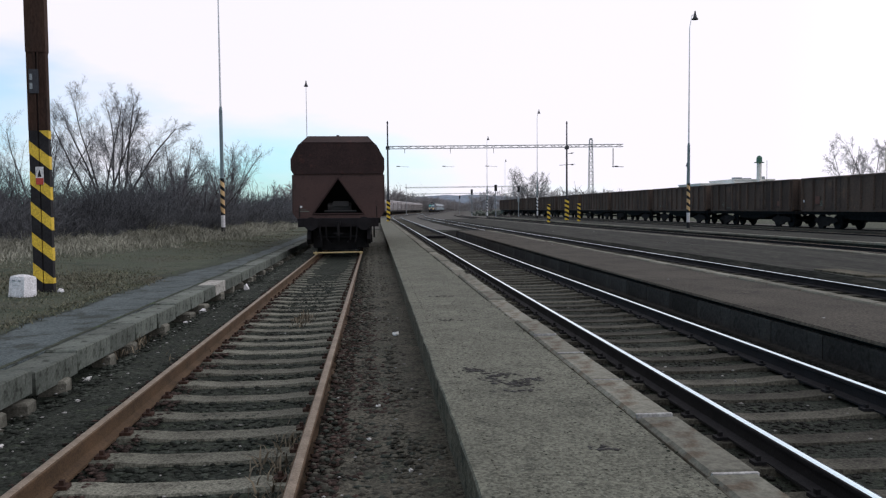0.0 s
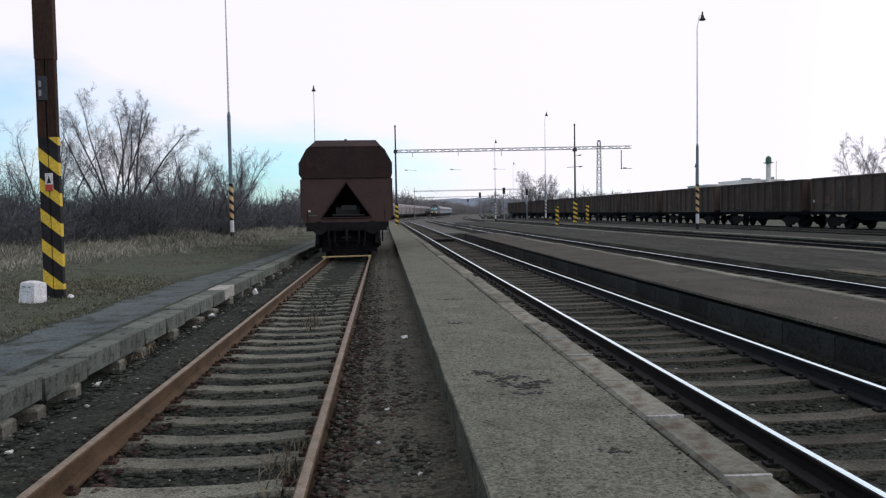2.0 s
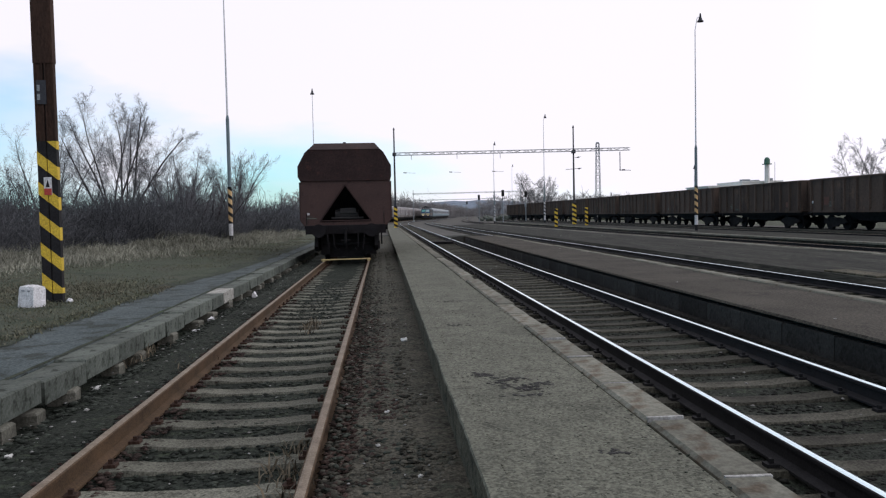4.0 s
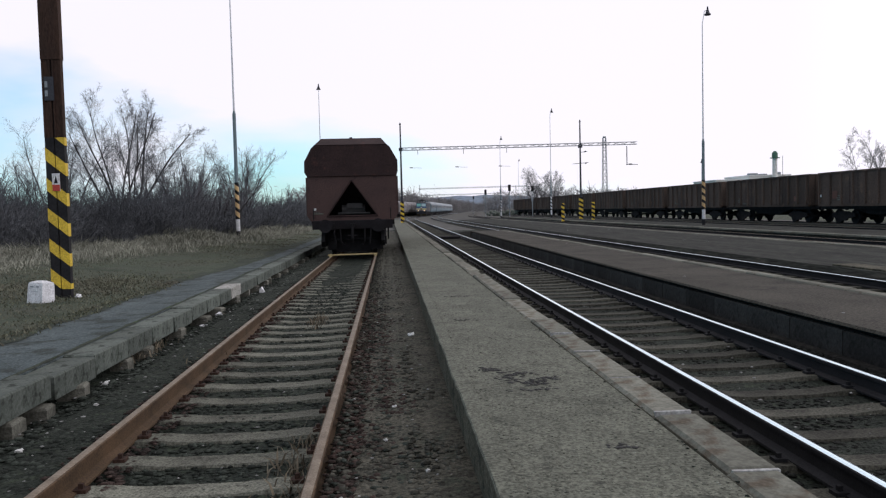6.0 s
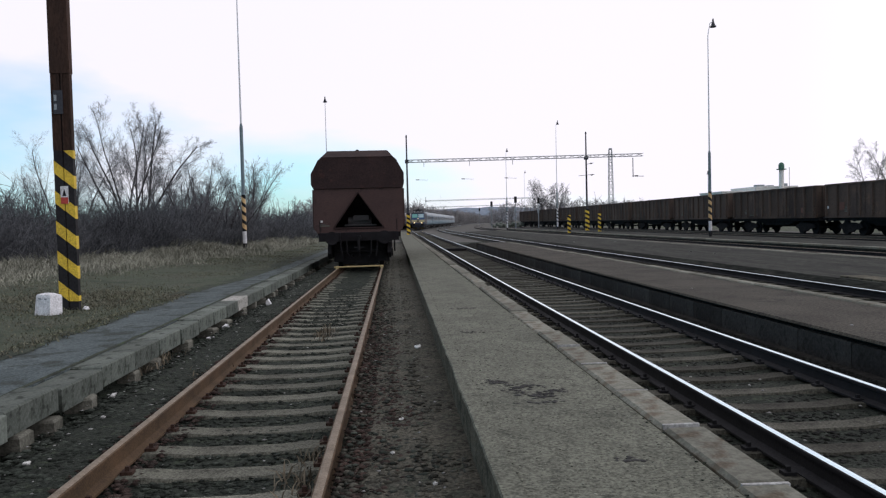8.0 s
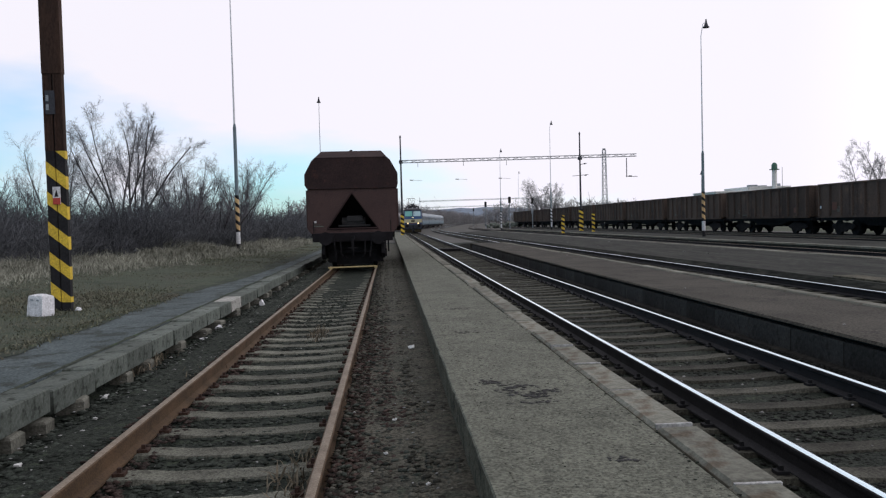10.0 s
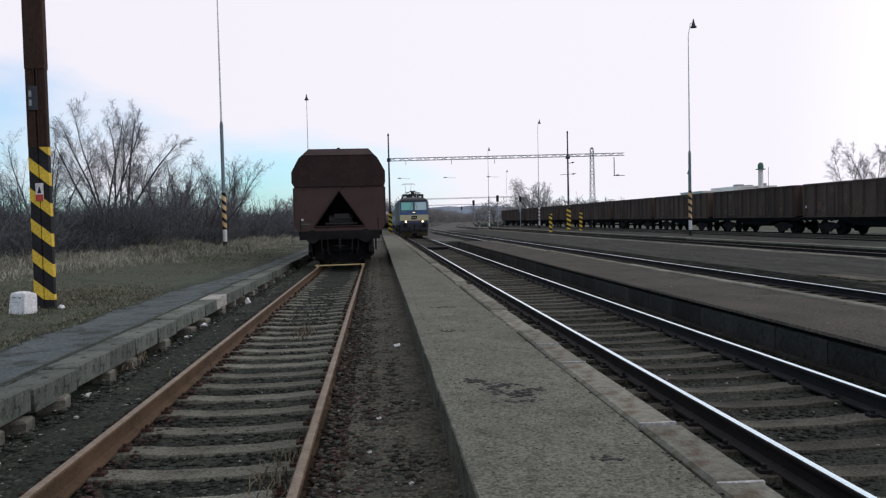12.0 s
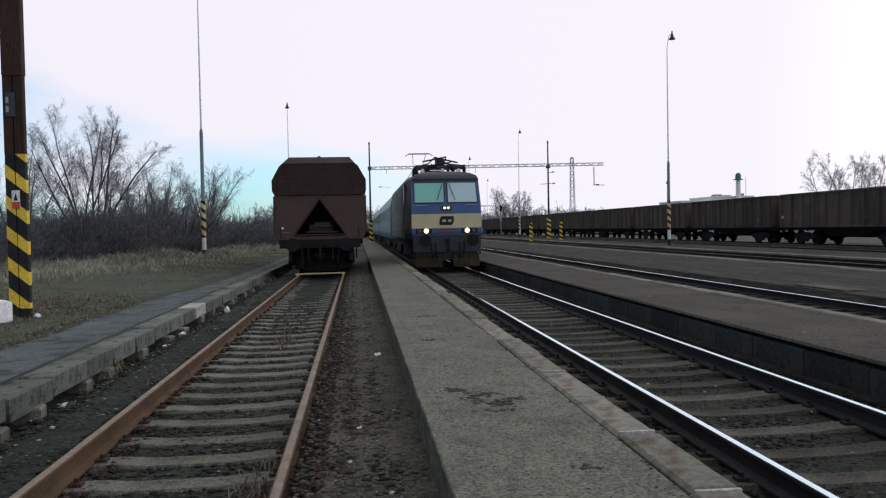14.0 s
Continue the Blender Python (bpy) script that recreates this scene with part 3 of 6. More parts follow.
def verge_strip(name, inner, outer, s0, s1, material, label, seed):
    """A ragged sheet of mud or dirt that creeps over the path. inner, outer: (x, z) for each s."""
    verts, faces = [], []
    n = int((s1 - s0) / 0.11)
    for i in range(n + 1):
        s = s0 + (s1 - s0) * i / n
        rag = 0.22 * noise.noise(Vector((s * 0.7, seed, 1))) + 0.10 * noise.noise(Vector((s * 3.1, seed, 2))) + 0.03 * noise.noise(Vector((s * 9.0, seed, 3)))
        (xi, zi), (xo, zo) = inner(s, rag), outer(s, rag)
        verts += [(xo, s, zo), (xo * 0.5 + xi * 0.5, s, (zo + zi) / 2 + 0.012), (xi, s, zi)]
        if i:
            a = (i - 1) * 3
            faces += [(a, a + 1, a + 4, a + 3), (a + 1, a + 2, a + 5, a + 4)]
    ob = raw(name, verts, faces, material)
    ob.data.flip_normals()
    return tagged(ob, label, "mud", kind="stuff")


def path_edge(s):
    return float(np.interp(s, [0, 13, 17.7, 21, 25, 30, 60], [-4.46, -4.36, -4.42, -4.04, -3.9, -3.88, -3.85]))


verge_strip("muddy_verge", lambda s, r: (path_edge(s) + r, 0.093), lambda s, r: (path_edge(s) - 0.6, 0.1), 2, 60, M_MUD, "trodden muddy verge creeping over the asphalt path", 1)
verge_strip("joint_dirt", lambda s, r: (-3.375, 0.096), lambda s, r: (-3.43 - 0.5 * max(0.0, r), 0.094), 2, 40, M_MUD, "dark dirt and moss in the joint behind the kerb", 2)
slab = bmesh.new()
box(slab, 10.0, 10.55, 15.2, 17.1, 0.0, 0.062, chamfer=0.012)
tagged(part("concrete_slab", slab, M_PLAT_WALL), "pale concrete slab lying on the cinder strip", "slab")
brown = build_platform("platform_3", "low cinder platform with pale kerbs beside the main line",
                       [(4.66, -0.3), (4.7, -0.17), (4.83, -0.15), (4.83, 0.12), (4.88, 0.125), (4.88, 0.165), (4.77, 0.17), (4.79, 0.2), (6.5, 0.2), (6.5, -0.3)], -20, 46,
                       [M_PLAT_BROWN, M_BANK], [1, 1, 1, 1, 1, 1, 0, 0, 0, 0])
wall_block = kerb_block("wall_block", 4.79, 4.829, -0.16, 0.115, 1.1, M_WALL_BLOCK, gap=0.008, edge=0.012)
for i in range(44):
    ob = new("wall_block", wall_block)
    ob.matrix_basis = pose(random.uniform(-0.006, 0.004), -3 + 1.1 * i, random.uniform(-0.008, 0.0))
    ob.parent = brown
bm = bmesh.new()
prism(bm, [(46.0, -0.3), (46.0, 0.196), (49.0, 0.12), (54.0, -0.1), (57.0, -0.3)], "x", 4.78, 6.74)
part("end_ramp", bm, M_PLAT_BROWN, brown)
kerb_row(brown, kerb_block("kerb_block", 6.5, 6.72, -0.2, 0.226, 1.05, M_KERB_PALE), -6, 49, 1.05, 0.006, 0.004, 0.15)
strip = build_platform("platform_4", "bare cinder strip with a pale kerb", [(9.6, -0.3), (9.9, 0.02), (14.3, 0.07), (14.58, 0.02), (14.58, -0.3)], -20, 110, M_CINDER)
kerb_row(strip, kerb_block("kerb_block", 14.3, 14.6, 0.0, 0.1, 2.0, M_KERB_PALE), -6, 58, 2.0, 0.004, 0.003, 0.05)
strip = build_platform("platform_5", "narrow cinder strip that carries lamp masts", [(18.66, -0.3), (18.66, 0.02), (18.9, 0.08), (22.6, 0.08), (22.6, -0.3)], -20, 130, M_CINDER)
kerb_row(strip, kerb_block("kerb_block", 18.62, 18.9, 0.01, 0.1, 2.0, M_KERB_PALE), -6, 66, 2.0, 0.004, 0.003, 0.05)
strip = build_platform("platform_6", "gravel walkway between goods lines", [(26.3, -0.3), (26.5, 0.05), (27.6, 0.05), (27.7, -0.3)], -20, 160, M_CINDER)
bm = bmesh.new()
for i in range(4):
    box(bm, 2.72, 3.98, 44.0 + 0.3 * i, 44.28 + 0.3 * i, -0.16, -0.02, chamfer=0.01)
tagged(part("crossing_planks", bm, M_FRAME), "dark timber crossing planks between the polished rails", "track crossing", kind="structure")


# ---- wagons ----
def wheelset(parent, y, x=0.0, r=0.46):
    bm = bmesh.new()
    for k in (-1, 1):
        tube(bm, (x + k * 0.68, y, r), (x + k * 0.80, y, r), r, n=20)
        tube(bm, (x + k * 0.66, y, r), (x + k * 0.69, y, r), r + 0.03, n=20)
    tube(bm, (x - 0.95, y, r), (x + 0.95, y, r), 0.08, n=8)
    return part("wheelset", bm, M_FRAME, parent)


def buffer(parent, x, y, z, way, material=M_FRAME, plate=None):
    bm = bmesh.new()
    tube(bm, (x, y, z), (x, y + way * 0.36, z), 0.11, 0.095, 12)
    tube(bm, (x, y + way * 0.34, z), (x, y + way * 0.58, z), 0.07, n=10)
    tube(bm, (x, y + way * 0.57, z), (x, y + way * 0.62, z), 0.21, 0.225, 16)
    return part("buffer", bm, plate or material, parent)


def build_hopper_wagon():
    w = thing("hopper_wagon", "covered red-brown hopper wagon parked on a rusty siding", "freight wagon", at=pose(-1.22, 27.0, 0))
    length = 11.6
    # body with a sloping end plate, which has a triangular opening
    bm = bmesh.new()
    apex, bl, br = (0, 2.58), (-0.86, 1.36), (0.86, 1.36)
    y0, y1 = 0.0, 0.02
    pts = {"bl": (-1.40, 1.2), "br": (1.40, 1.2), "ml": (-1.52, 1.36), "mr": (1.52, 1.36), "tl": (-1.5, 2.72), "tr": (1.5, 2.72), "a": apex, "l": bl, "r": br}
    for y in (y0, y1 + 0.03):
        v = {k: bm.verts.new((p[0], y, p[1])) for k, p in pts.items()}
        bm.faces.new([v[k] for k in ("bl", "br", "mr", "r", "l", "ml")])
        bm.faces.new([v[k] for k in ("ml", "l", "a", "tl")])
        bm.faces.new([v[k] for k in ("mr", "tr", "a", "r")])
        bm.faces.new([v[k] for k in ("tl", "a", "tr")])
    bmesh.ops.recalc_face_normals(bm, faces=bm.faces[:])
    part("end_plate", bm, M_HOPPER, w, "red-brown end plate with a triangular opening")
    bm = bmesh.new()
    for p, q in ((bl, apex), (apex, br), (br, bl)):
        tube(bm, (p[0], -0.02, p[1]), (q[0], -0.02, q[1]), 0.03, n=6)
    part("opening_rim", bm, M_HOPPER_TOP, w)
    # side walls and the far end
    bm = bmesh.new()
    for k in (-1, 1):
        prism(bm, [(k * 1.40, 1.2), (k * 1.52, 1.38), (k * 1.5, 2.72), (k * 1.44, 2.72), (k * 1.46, 1.4), (k * 1.34, 1.25)], "y", 0.052, length)
        for i in range(9):
            y = 0.3 + i * 1.35
            box(bm, k * 1.54 - 0.04, k * 1.54 + 0.04, y, y + 0.1, 1.4, 2.7)
    box(bm, -1.4, 1.4, length - 0.06, length, 1.2, 2.7)
    part("side_wall", bm, M_HOPPER, w)
    # funnel inside the recess
    bm = bmesh.new()
    vs = [bm.verts.new(p) for p in ((-1.44, 0.06, 2.7), (1.44, 0.06, 2.7), (1.44, 2.1, 1.0), (-1.44, 2.1, 1.0))]
    bm.faces.new(vs)
    box(bm, -1.4, 1.4, 0.08, 2.2, 1.12, 1.2)
    part("sloping_floor", bm, M_FRAME, w)
    bm = bmesh.new()
    tube(bm, (-0.38, 0.55, 1.58), (0.42, 0.55, 1.58), 0.17, n=14)
    box(bm, -0.2, 0.34, 0.3, 0.6, 1.62, 1.8, chamfer=0.03)
    tube(bm, (-0.5, 0.3, 1.45), (0.6, 0.3, 1.45), 0.04, n=6)
    part("brake_reservoir", bm, M_RESERVOIR, w, "grey air reservoir in the dark recess")
    # roof: upright skirt, sloping shoulders, top with a hipped end
    bm = bmesh.new()
    sections = [(-0.05, [(-1.5, 2.72), (-1.58, 2.86), (-1.58, 3.22), (-1.33, 3.68), (-1.22, 3.78), (1.22, 3.78), (1.33, 3.68), (1.58, 3.22), (1.58, 2.86), (1.5, 2.72)]),
                (0.5, [(-1.5, 2.72), (-1.58, 2.86), (-1.58, 3.22), (-1.33, 3.68), (-1.03, 4.04), (1.03, 4.04), (1.33, 3.68), (1.58, 3.22), (1.58, 2.86), (1.5, 2.72)])]
    sections.append((length + 0.05, sections[1][1]))
    rings = [[bm.verts.new((x, y, z)) for x, z in pr] for y, pr in sections]
    for a, b in zip(rings, rings[1:]):
        for i in range(len(a)):
            bm.faces.new((a[i], a[(i + 1) % len(a)], b[(i + 1) % len(a)], b[i]))
    bm.faces.new(rings[0]), bm.faces.new(rings[-1])
    bmesh.ops.recalc_face_normals(bm, faces=bm.faces[:])
    part("roof", bm, M_HOPPER_TOP, w, "sooty dark brown roof with sloping shoulders")
    bm = bmesh.new()
    tube(bm, (-1.22, -0.055, 3.775), (1.22, -0.055, 3.775), 0.012, n=6)
    tube(bm, (-1.5, -0.05, 2.73), (1.5, -0.05, 2.73), 0.014, n=6)
    part("roof_seam", bm, M_HOPPER_TOP, w)
    bm = bmesh.new()
    tube(bm, (-0.02, 0.9, 4.03), (-0.02, 0.9, 4.11), 0.05, n=10)
    part("roof_vent", bm, M_FRAME, w)
    # frame
    bm = bmesh.new()
    box(bm, -1.36, 1.36, -0.12, 0.06, 0.92, 1.22, chamfer=0.02)
    part("buffer_beam", bm, M_FRAME_GREY, w, "greasy grey-brown buffer beam")
    bm = bmesh.new()
    for k in (-1, 1):
        box(bm, k * 0.9 - 0.08, k * 0.9 + 0.08, 0.06, length, 0.8, 1.15)
        box(bm, k * 0.95 - 0.05, k * 0.95 + 0.05, 1.0, 3.4, 0.35, 0.8)
        box(bm, k * 1.2 - 0.03, k * 1.2 + 0.03, 4.0, length - 4, 0.4, 1.2)
    box(bm, -1.1, 1.1, 2.6, length - 3, 0.35, 1.1)
    box(bm, -1.25, 1.25, 0.4, length, 0.95, 1.15)
    # Added cross plates close the gap below the wagon, which keeps it dark.
    box(bm, -1.0, 1.0, 0.75, 0.85, 0.5, 1.0)
    box(bm, -1.0, 1.0, 2.2, 2.3, 0.1, 1.0)
    box(bm, -0.62, 0.62, 0.7, 0.9, 0.1, 0.5)
    box(bm, -0.62, 0.62, 3.6, 3.8, 0.08, 0.8)
    part("underframe", bm, M_FRAME, w)
    for y in (1.3, 3.1, length - 3.1, length - 1.3):
        wheelset(w, y)
    for k in (-1, 1):
        buffer(w, k * 0.875, -0.12, 1.04, -1, M_FRAME_GREY)
        bm = bmesh.new()
        tube(bm, (k * 0.42, -0.16, 0.95), (k * 0.40, -0.2, 0.5), 0.028, n=6)
        tube(bm, (k * 0.40, -0.2, 0.5), (k * 0.34, -0.14, 0.42), 0.03, n=6)
        part("brake_hose", bm, M_FRAME, w)
        bm = bmesh.new()
        tube(bm, (k * 1.3, -0.2, 1.24), (k * 1.3, -0.2, 1.6), 0.015, n=6)
        tube(bm, (k * 1.3, -0.2, 1.6), (k * 1.3, 0.0, 1.62), 0.015, n=6)
        part("grab_rail", bm, M_FRAME, w)
    bm = bmesh.new()
    box(bm, -0.07, 0.07, -0.4, -0.1, 0.98, 1.1)
    tube(bm, (0, -0.38, 1.08), (0, -0.40, 0.62), 0.045, n=8)
    tube(bm, (-0.16, -0.39, 0.7), (0.16, -0.39, 0.7), 0.03, n=6)
    tube(bm, (0, -0.40, 0.64), (0, -0.22, 0.45), 0.04, n=8)
    part("screw_coupling", bm, M_FRAME, w)
    for k in (-1, 1):
        bm = bmesh.new()
        prism(bm, [(-0.1, 0.5), (0.25, 0.32), (1.7, 0.32), (2.0, 0.5), (1.7, 0.85), (0.2, 0.85)], "x", k * 1.02 - 0.06, k * 1.02 + 0.06)
        box(bm, k * 1.02 - 0.12, k * 1.02 + 0.12, 0.95, 1.45, 0.34, 0.62)
        part("bogie_side", bm, M_FRAME, w)
        bm = bmesh.new()
        tube(bm, (k * 0.62, -0.05, 0.94), (k * 0.62, -0.24, 0.78), 0.026, n=6)
        tube(bm, (k * 0.62, -0.24, 0.78), (k * 0.56, -0.22, 0.4), 0.026, n=6)
        part("brake_hose", bm, M_FRAME, w)
        bm = bmesh.new()
        prism(bm, [(k * 0.62, 0.9), (k * 1.12, 0.9), (k * 1.12, 1.2), (k * 0.62, 1.2)], "y", -0.16, -0.115)
        part("buffer_plate", bm, M_FRAME_GREY, w)
    bm = bmesh.new()
    tube(bm, (-0.8, 0.5, 0.55), (0.8, 0.5, 0.55), 0.05, n=8)
    tube(bm, (-0.3, 0.3, 0.35), (-0.3, 1.4, 0.5), 0.03, n=6)
    tube(bm, (0.3, 0.3, 0.35), (0.3, 1.4, 0.5), 0.03, n=6)
    box(bm, -0.9, -0.6, 0.5, 0.62, 0.2, 0.75)
    box(bm, 0.6, 0.9, 0.5, 0.62, 0.2, 0.75)
    part("brake_rigging", bm, M_FRAME, w)
    # small white marks low on the end plate
    for x0, x1, z0, z1 in ((-1.29, -1.22, 1.57, 1.64), (-1.31, -0.98, 1.44, 1.47), (-1.31, -1.1, 1.5, 1.52)):
        bm = bmesh.new()
        box(bm, x0, x1, -0.012, 0.0, z0, z1)
        part("painted_mark", bm, M_WHITE if z0 > 1.55 else M_KERB, w)


build_hopper_wagon()


def build_gondola():
    g = thing("gondola_wagon", "weathered brown high-sided open goods wagon in a row", "freight wagon", "row of open wagons", at=pose(29.75, 22.6, 0))
    a, b = 0.62, 13.4
    bm = bmesh.new()
    for k in (-1, 1):
        box(bm, k * 1.4 - 0.03, k * 1.4 + 0.03, a, b, 1.2, 3.2)
        box(bm, k * 1.42 - 0.07, k * 1.42 + 0.07, a, b, 3.2, 3.31, chamfer=0.02)
        box(bm, k * 1.42 - 0.06, k * 1.42 + 0.06, a, b, 1.12, 1.3)
    for y in (a, b - 0.06):
        box(bm, -1.37, 1.37, y, y + 0.06, 1.2, 3.2)
        box(bm, -1.37, 1.37, y - 0.03, y + 0.09, 3.2, 3.31)
        for x in (-0.9, -0.3, 0.3, 0.9):
            box(bm, x - 0.06, x + 0.06, y - 0.07 if y == a else y + 0.06, y if y == a else y + 0.13, 1.2, 3.2)
    box(bm, -1.37, 1.37, a, b, 1.2, 1.26)
    part("body", bm, M_GONDOLA, g)
    rib_bm = bmesh.new()
    prism(rib_bm, [(-1.43, 0), (-1.55, 0.03), (-1.55, 0.13), (-1.43, 0.16)], "z", 1.22, 3.2)
    rib = mesh_of("side_rib", rib_bm, M_GONDOLA)
    for i in range(11):
        y = a + 0.1 + i * (b - a - 0.36) / 10
        for side in (0, 1):
            ob = new("side_rib", rib)
            ob.parent = g
            ob.matrix_basis = pose(0, y, 0) if side == 0 else pose(0, y + 0.16, 0, 0, 0, 180)
    for y in (a + (b - a) * 0.28, a + (b - a) * 0.66):
        bm = bmesh.new()
        box(bm, -1.455, -1.43, y, y + 1.7, 1.32, 3.05)
        box(bm, -1.48, -1.455, y + 0.82, y + 0.88, 1.32, 3.05)
        part("side_door", bm, M_GONDOLA, g)
    bm = bmesh.new()
    box(bm, -1.25, 1.25, a - 0.02, b + 0.02, 0.92, 1.12)
    for k in (-1, 1):
        prism(bm, [(3.6, 0.95), (10.4, 0.95), (8.6, 0.62), (5.4, 0.62)], "x", k * 0.9 - 0.06, k * 0.9 + 0.06)
    box(bm, -0.5, 0.5, 5.4, 8.4, 0.5, 0.9)
    part("underframe", bm, M_FRAME, g)
    for y in (2.75, 11.25):
        for k in (-1, 1):
            bm = bmesh.new()
            prism(bm, [(y - 1.3, 0.48), (y - 0.9, 0.36), (y - 0.45, 0.34), (y - 0.3, 0.2), (y + 0.3, 0.2), (y + 0.45, 0.34), (y + 0.9, 0.36), (y + 1.3, 0.48), (y + 1.15, 0.66), (y + 0.45, 0.8), (y - 0.45, 0.8), (y - 1.15, 0.66)], "x",
                  k * 1.0 - 0.05, k * 1.0 + 0.05)
            part("bogie_side", bm, M_FRAME, g)
        for u in (-0.9, 0.9):
            wheelset(g, y + u)
    for k in (-1, 1):
        buffer(g, k * 0.875, a, 1.04, -1)
        buffer(g, k * 0.875, b, 1.04, 1)
    bm = bmesh.new()
    for i, (z, w) in enumerate(((1.75, 0.35), (1.62, 0.5), (1.5, 0.4))):
        box(bm, -1.475, -1.465, b - 2.6, b - 2.6 + w, z, z + 0.06)
    part("lettering_bars", bm, M_KERB, g)
    return g


M_PATCH = mat("faded_orange_patch", (0.1050, 0.0450, 0.0330), (0.0750, 0.0370, 0.0290), 0.8, scale=5, fine=40, bump=0.1, c3=(0.06, 0.04, 0.03), c3_at=0.6)
gondola = build_gondola()
row = [gondola] + [copy_thing(gondola, pose(29.75, 22.6 + 14.0 * i, 0)) for i in range(1, 11)]
for wagon, y, z, w, h, m, label in ((row[1], 11.2, 1.6, 0.55, 0.5, "M_PATCH", "faded orange square"), (row[1], 13.0, 1.72, 0.16, 0.16, "M_WHITE", "white spot"), (row[2], 2.2, 1.5, 0.3, 0.35, "M_PATCH", "faded orange square"),
                                    (row[2], 9.5, 1.35, 0.9, 0.08, "M_KERB", "pale stencilled line"), (row[3], 10.6, 1.5, 0.7, 0.1, "M_KERB", "pale stencilled line"), (row[4], 7.0, 1.7, 0.2, 0.25, "M_KERB", "pale mark")):
    bm = bmesh.new()
    box(bm, -1.475, -1.458, y, y + w, z, z + h)
    part("painted_mark", bm, {"M_PATCH": M_PATCH, "M_WHITE": M_WHITE, "M_KERB": M_KERB}[m], wagon, label)


# ---- the train that arrives ----
def build_loco():
    lo = thing("electric_locomotive", "blue and cream electric locomotive with lit headlights", "locomotive")
    L0 = 16.0
    # body in plan: the cab ends taper towards the front
    def hull(bm, levels, slot_of):
        """levels: (z, half width, front y, half width at the front)."""
        rings = []
        for z, hw, fy, fw in levels:
            ring = [(-fw, fy), (fw, fy), (hw, fy + 1.7), (hw, L0 - 1.7 - fy), (fw, L0 - fy), (-fw, L0 - fy), (-hw, L0 - 1.7 - fy), (-hw, fy + 1.7)]
            rings.append([bm.verts.new((x, y, z)) for x, y in ring])
        for j, (a, b) in enumerate(zip(rings, rings[1:])):
            for i in range(8):
                f = bm.faces.new((a[i], a[(i + 1) % 8], b[(i + 1) % 8], b[i]))
                # Tapered cab flanks take the darkened side colours, shade included.
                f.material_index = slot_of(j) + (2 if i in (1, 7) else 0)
        bm.faces.new(rings[-1]), bm.faces.new(rings[0][::-1])
        bmesh.ops.recalc_face_normals(bm, faces=bm.faces[:])
    bm = bmesh.new()
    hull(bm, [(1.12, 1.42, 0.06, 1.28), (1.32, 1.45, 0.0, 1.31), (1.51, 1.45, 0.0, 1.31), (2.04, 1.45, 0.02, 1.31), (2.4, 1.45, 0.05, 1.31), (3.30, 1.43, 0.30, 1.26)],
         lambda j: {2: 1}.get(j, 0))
    part("body", bm, [M_BLUE, M_CREAM, M_DARK_BLUE, M_SHADED_CREAM], lo, "dark blue body with a cream waistband")
    bm = bmesh.new()
    rings = []
    for z, hw, fy in ((3.30, 1.43, 0.26), (3.38, 1.42, 0.25), (3.50, 1.33, 0.34), (3.59, 1.12, 0.5), (3.66, 0.8, 0.8), (3.70, 0.4, 1.1)):
        fw = hw * 0.88
        rings.append([bm.verts.new((x, y, z)) for x, y in ((-fw, fy), (fw, fy), (hw, fy + 1.7), (hw, L0 - 1.7 - fy), (fw, L0 - fy), (-fw, L0 - fy), (-hw, L0 - 1.7 - fy), (-hw, fy + 1.7))])
    for a, b in zip(rings, rings[1:]):
        for i in range(8):
            bm.faces.new((a[i], a[(i + 1) % 8], b[(i + 1) % 8], b[i]))
    bm.faces.new(rings[-1]), bm.faces.new(rings[0][::-1])
    bmesh.ops.recalc_face_normals(bm, faces=bm.faces[:])
    part("roof", bm, M_LOCO_ROOF, lo)
    # windscreen panes lie 2 cm proud of the sloping front
    def front_y(z):
        return 0.05 + (z - 2.4) / 0.9 * 0.25
    for k, m, lab in ((-1, M_WINDOW, "green tinted windscreen pane"), (1, M_WINDOW2, "pale windscreen pane")):
        bm = bmesh.new()
        x0, x1 = (0.06, 1.19) if k > 0 else (-1.19, -0.06)
        zs = (2.46, 3.23)
        vs = [[bm.verts.new((x, front_y(z) - d, z)) for x, z in ((x0, zs[0]), (x1, zs[0]), (x1 * 0.975, zs[1]), (x0, zs[1]))] for d in (0.022, 0.002)]
        bm.faces.new(vs[0]), bm.faces.new(vs[1][::-1])
        for i in range(4):
            bm.faces.new((vs[0][(i + 1) % 4], vs[0][i], vs[1][i], vs[1][(i + 1) % 4]))
        pane = part("windscreen", bm, m, lo, lab)
        bm = bmesh.new()
        cs = [(x0, zs[0]), (x1, zs[0]), (x1 * 0.975, zs[1]), (x0, zs[1])]
        for (xa, za), (xb, zb) in zip(cs, cs[1:] + cs[:1]):
            tube(bm, (xa, front_y(za) - 0.02, za), (xb, front_y(zb) - 0.02, zb), 0.022, n=6)
        part("window_frame", bm, M_LOCO_ROOF, pane)
        bm = bmesh.new()
        xm = k * 0.2
        tube(bm, (xm * 0.6, front_y(3.18) - 0.06, 3.18), (xm + k * 0.14, front_y(2.56) - 0.06, 2.56), 0.012, n=5)
        part("wiper", bm, M_BLACK, pane)
    # lamps
    for k in (-1, 1):
        bm = bmesh.new()
        box(bm, k * 0.86 - 0.3, k * 0.86 + 0.3, -0.03, 0.02, 1.33, 1.49, chamfer=0.0)
        lamp = part("lamp_housing", bm, M_BLACK, lo)
        bm = bmesh.new()
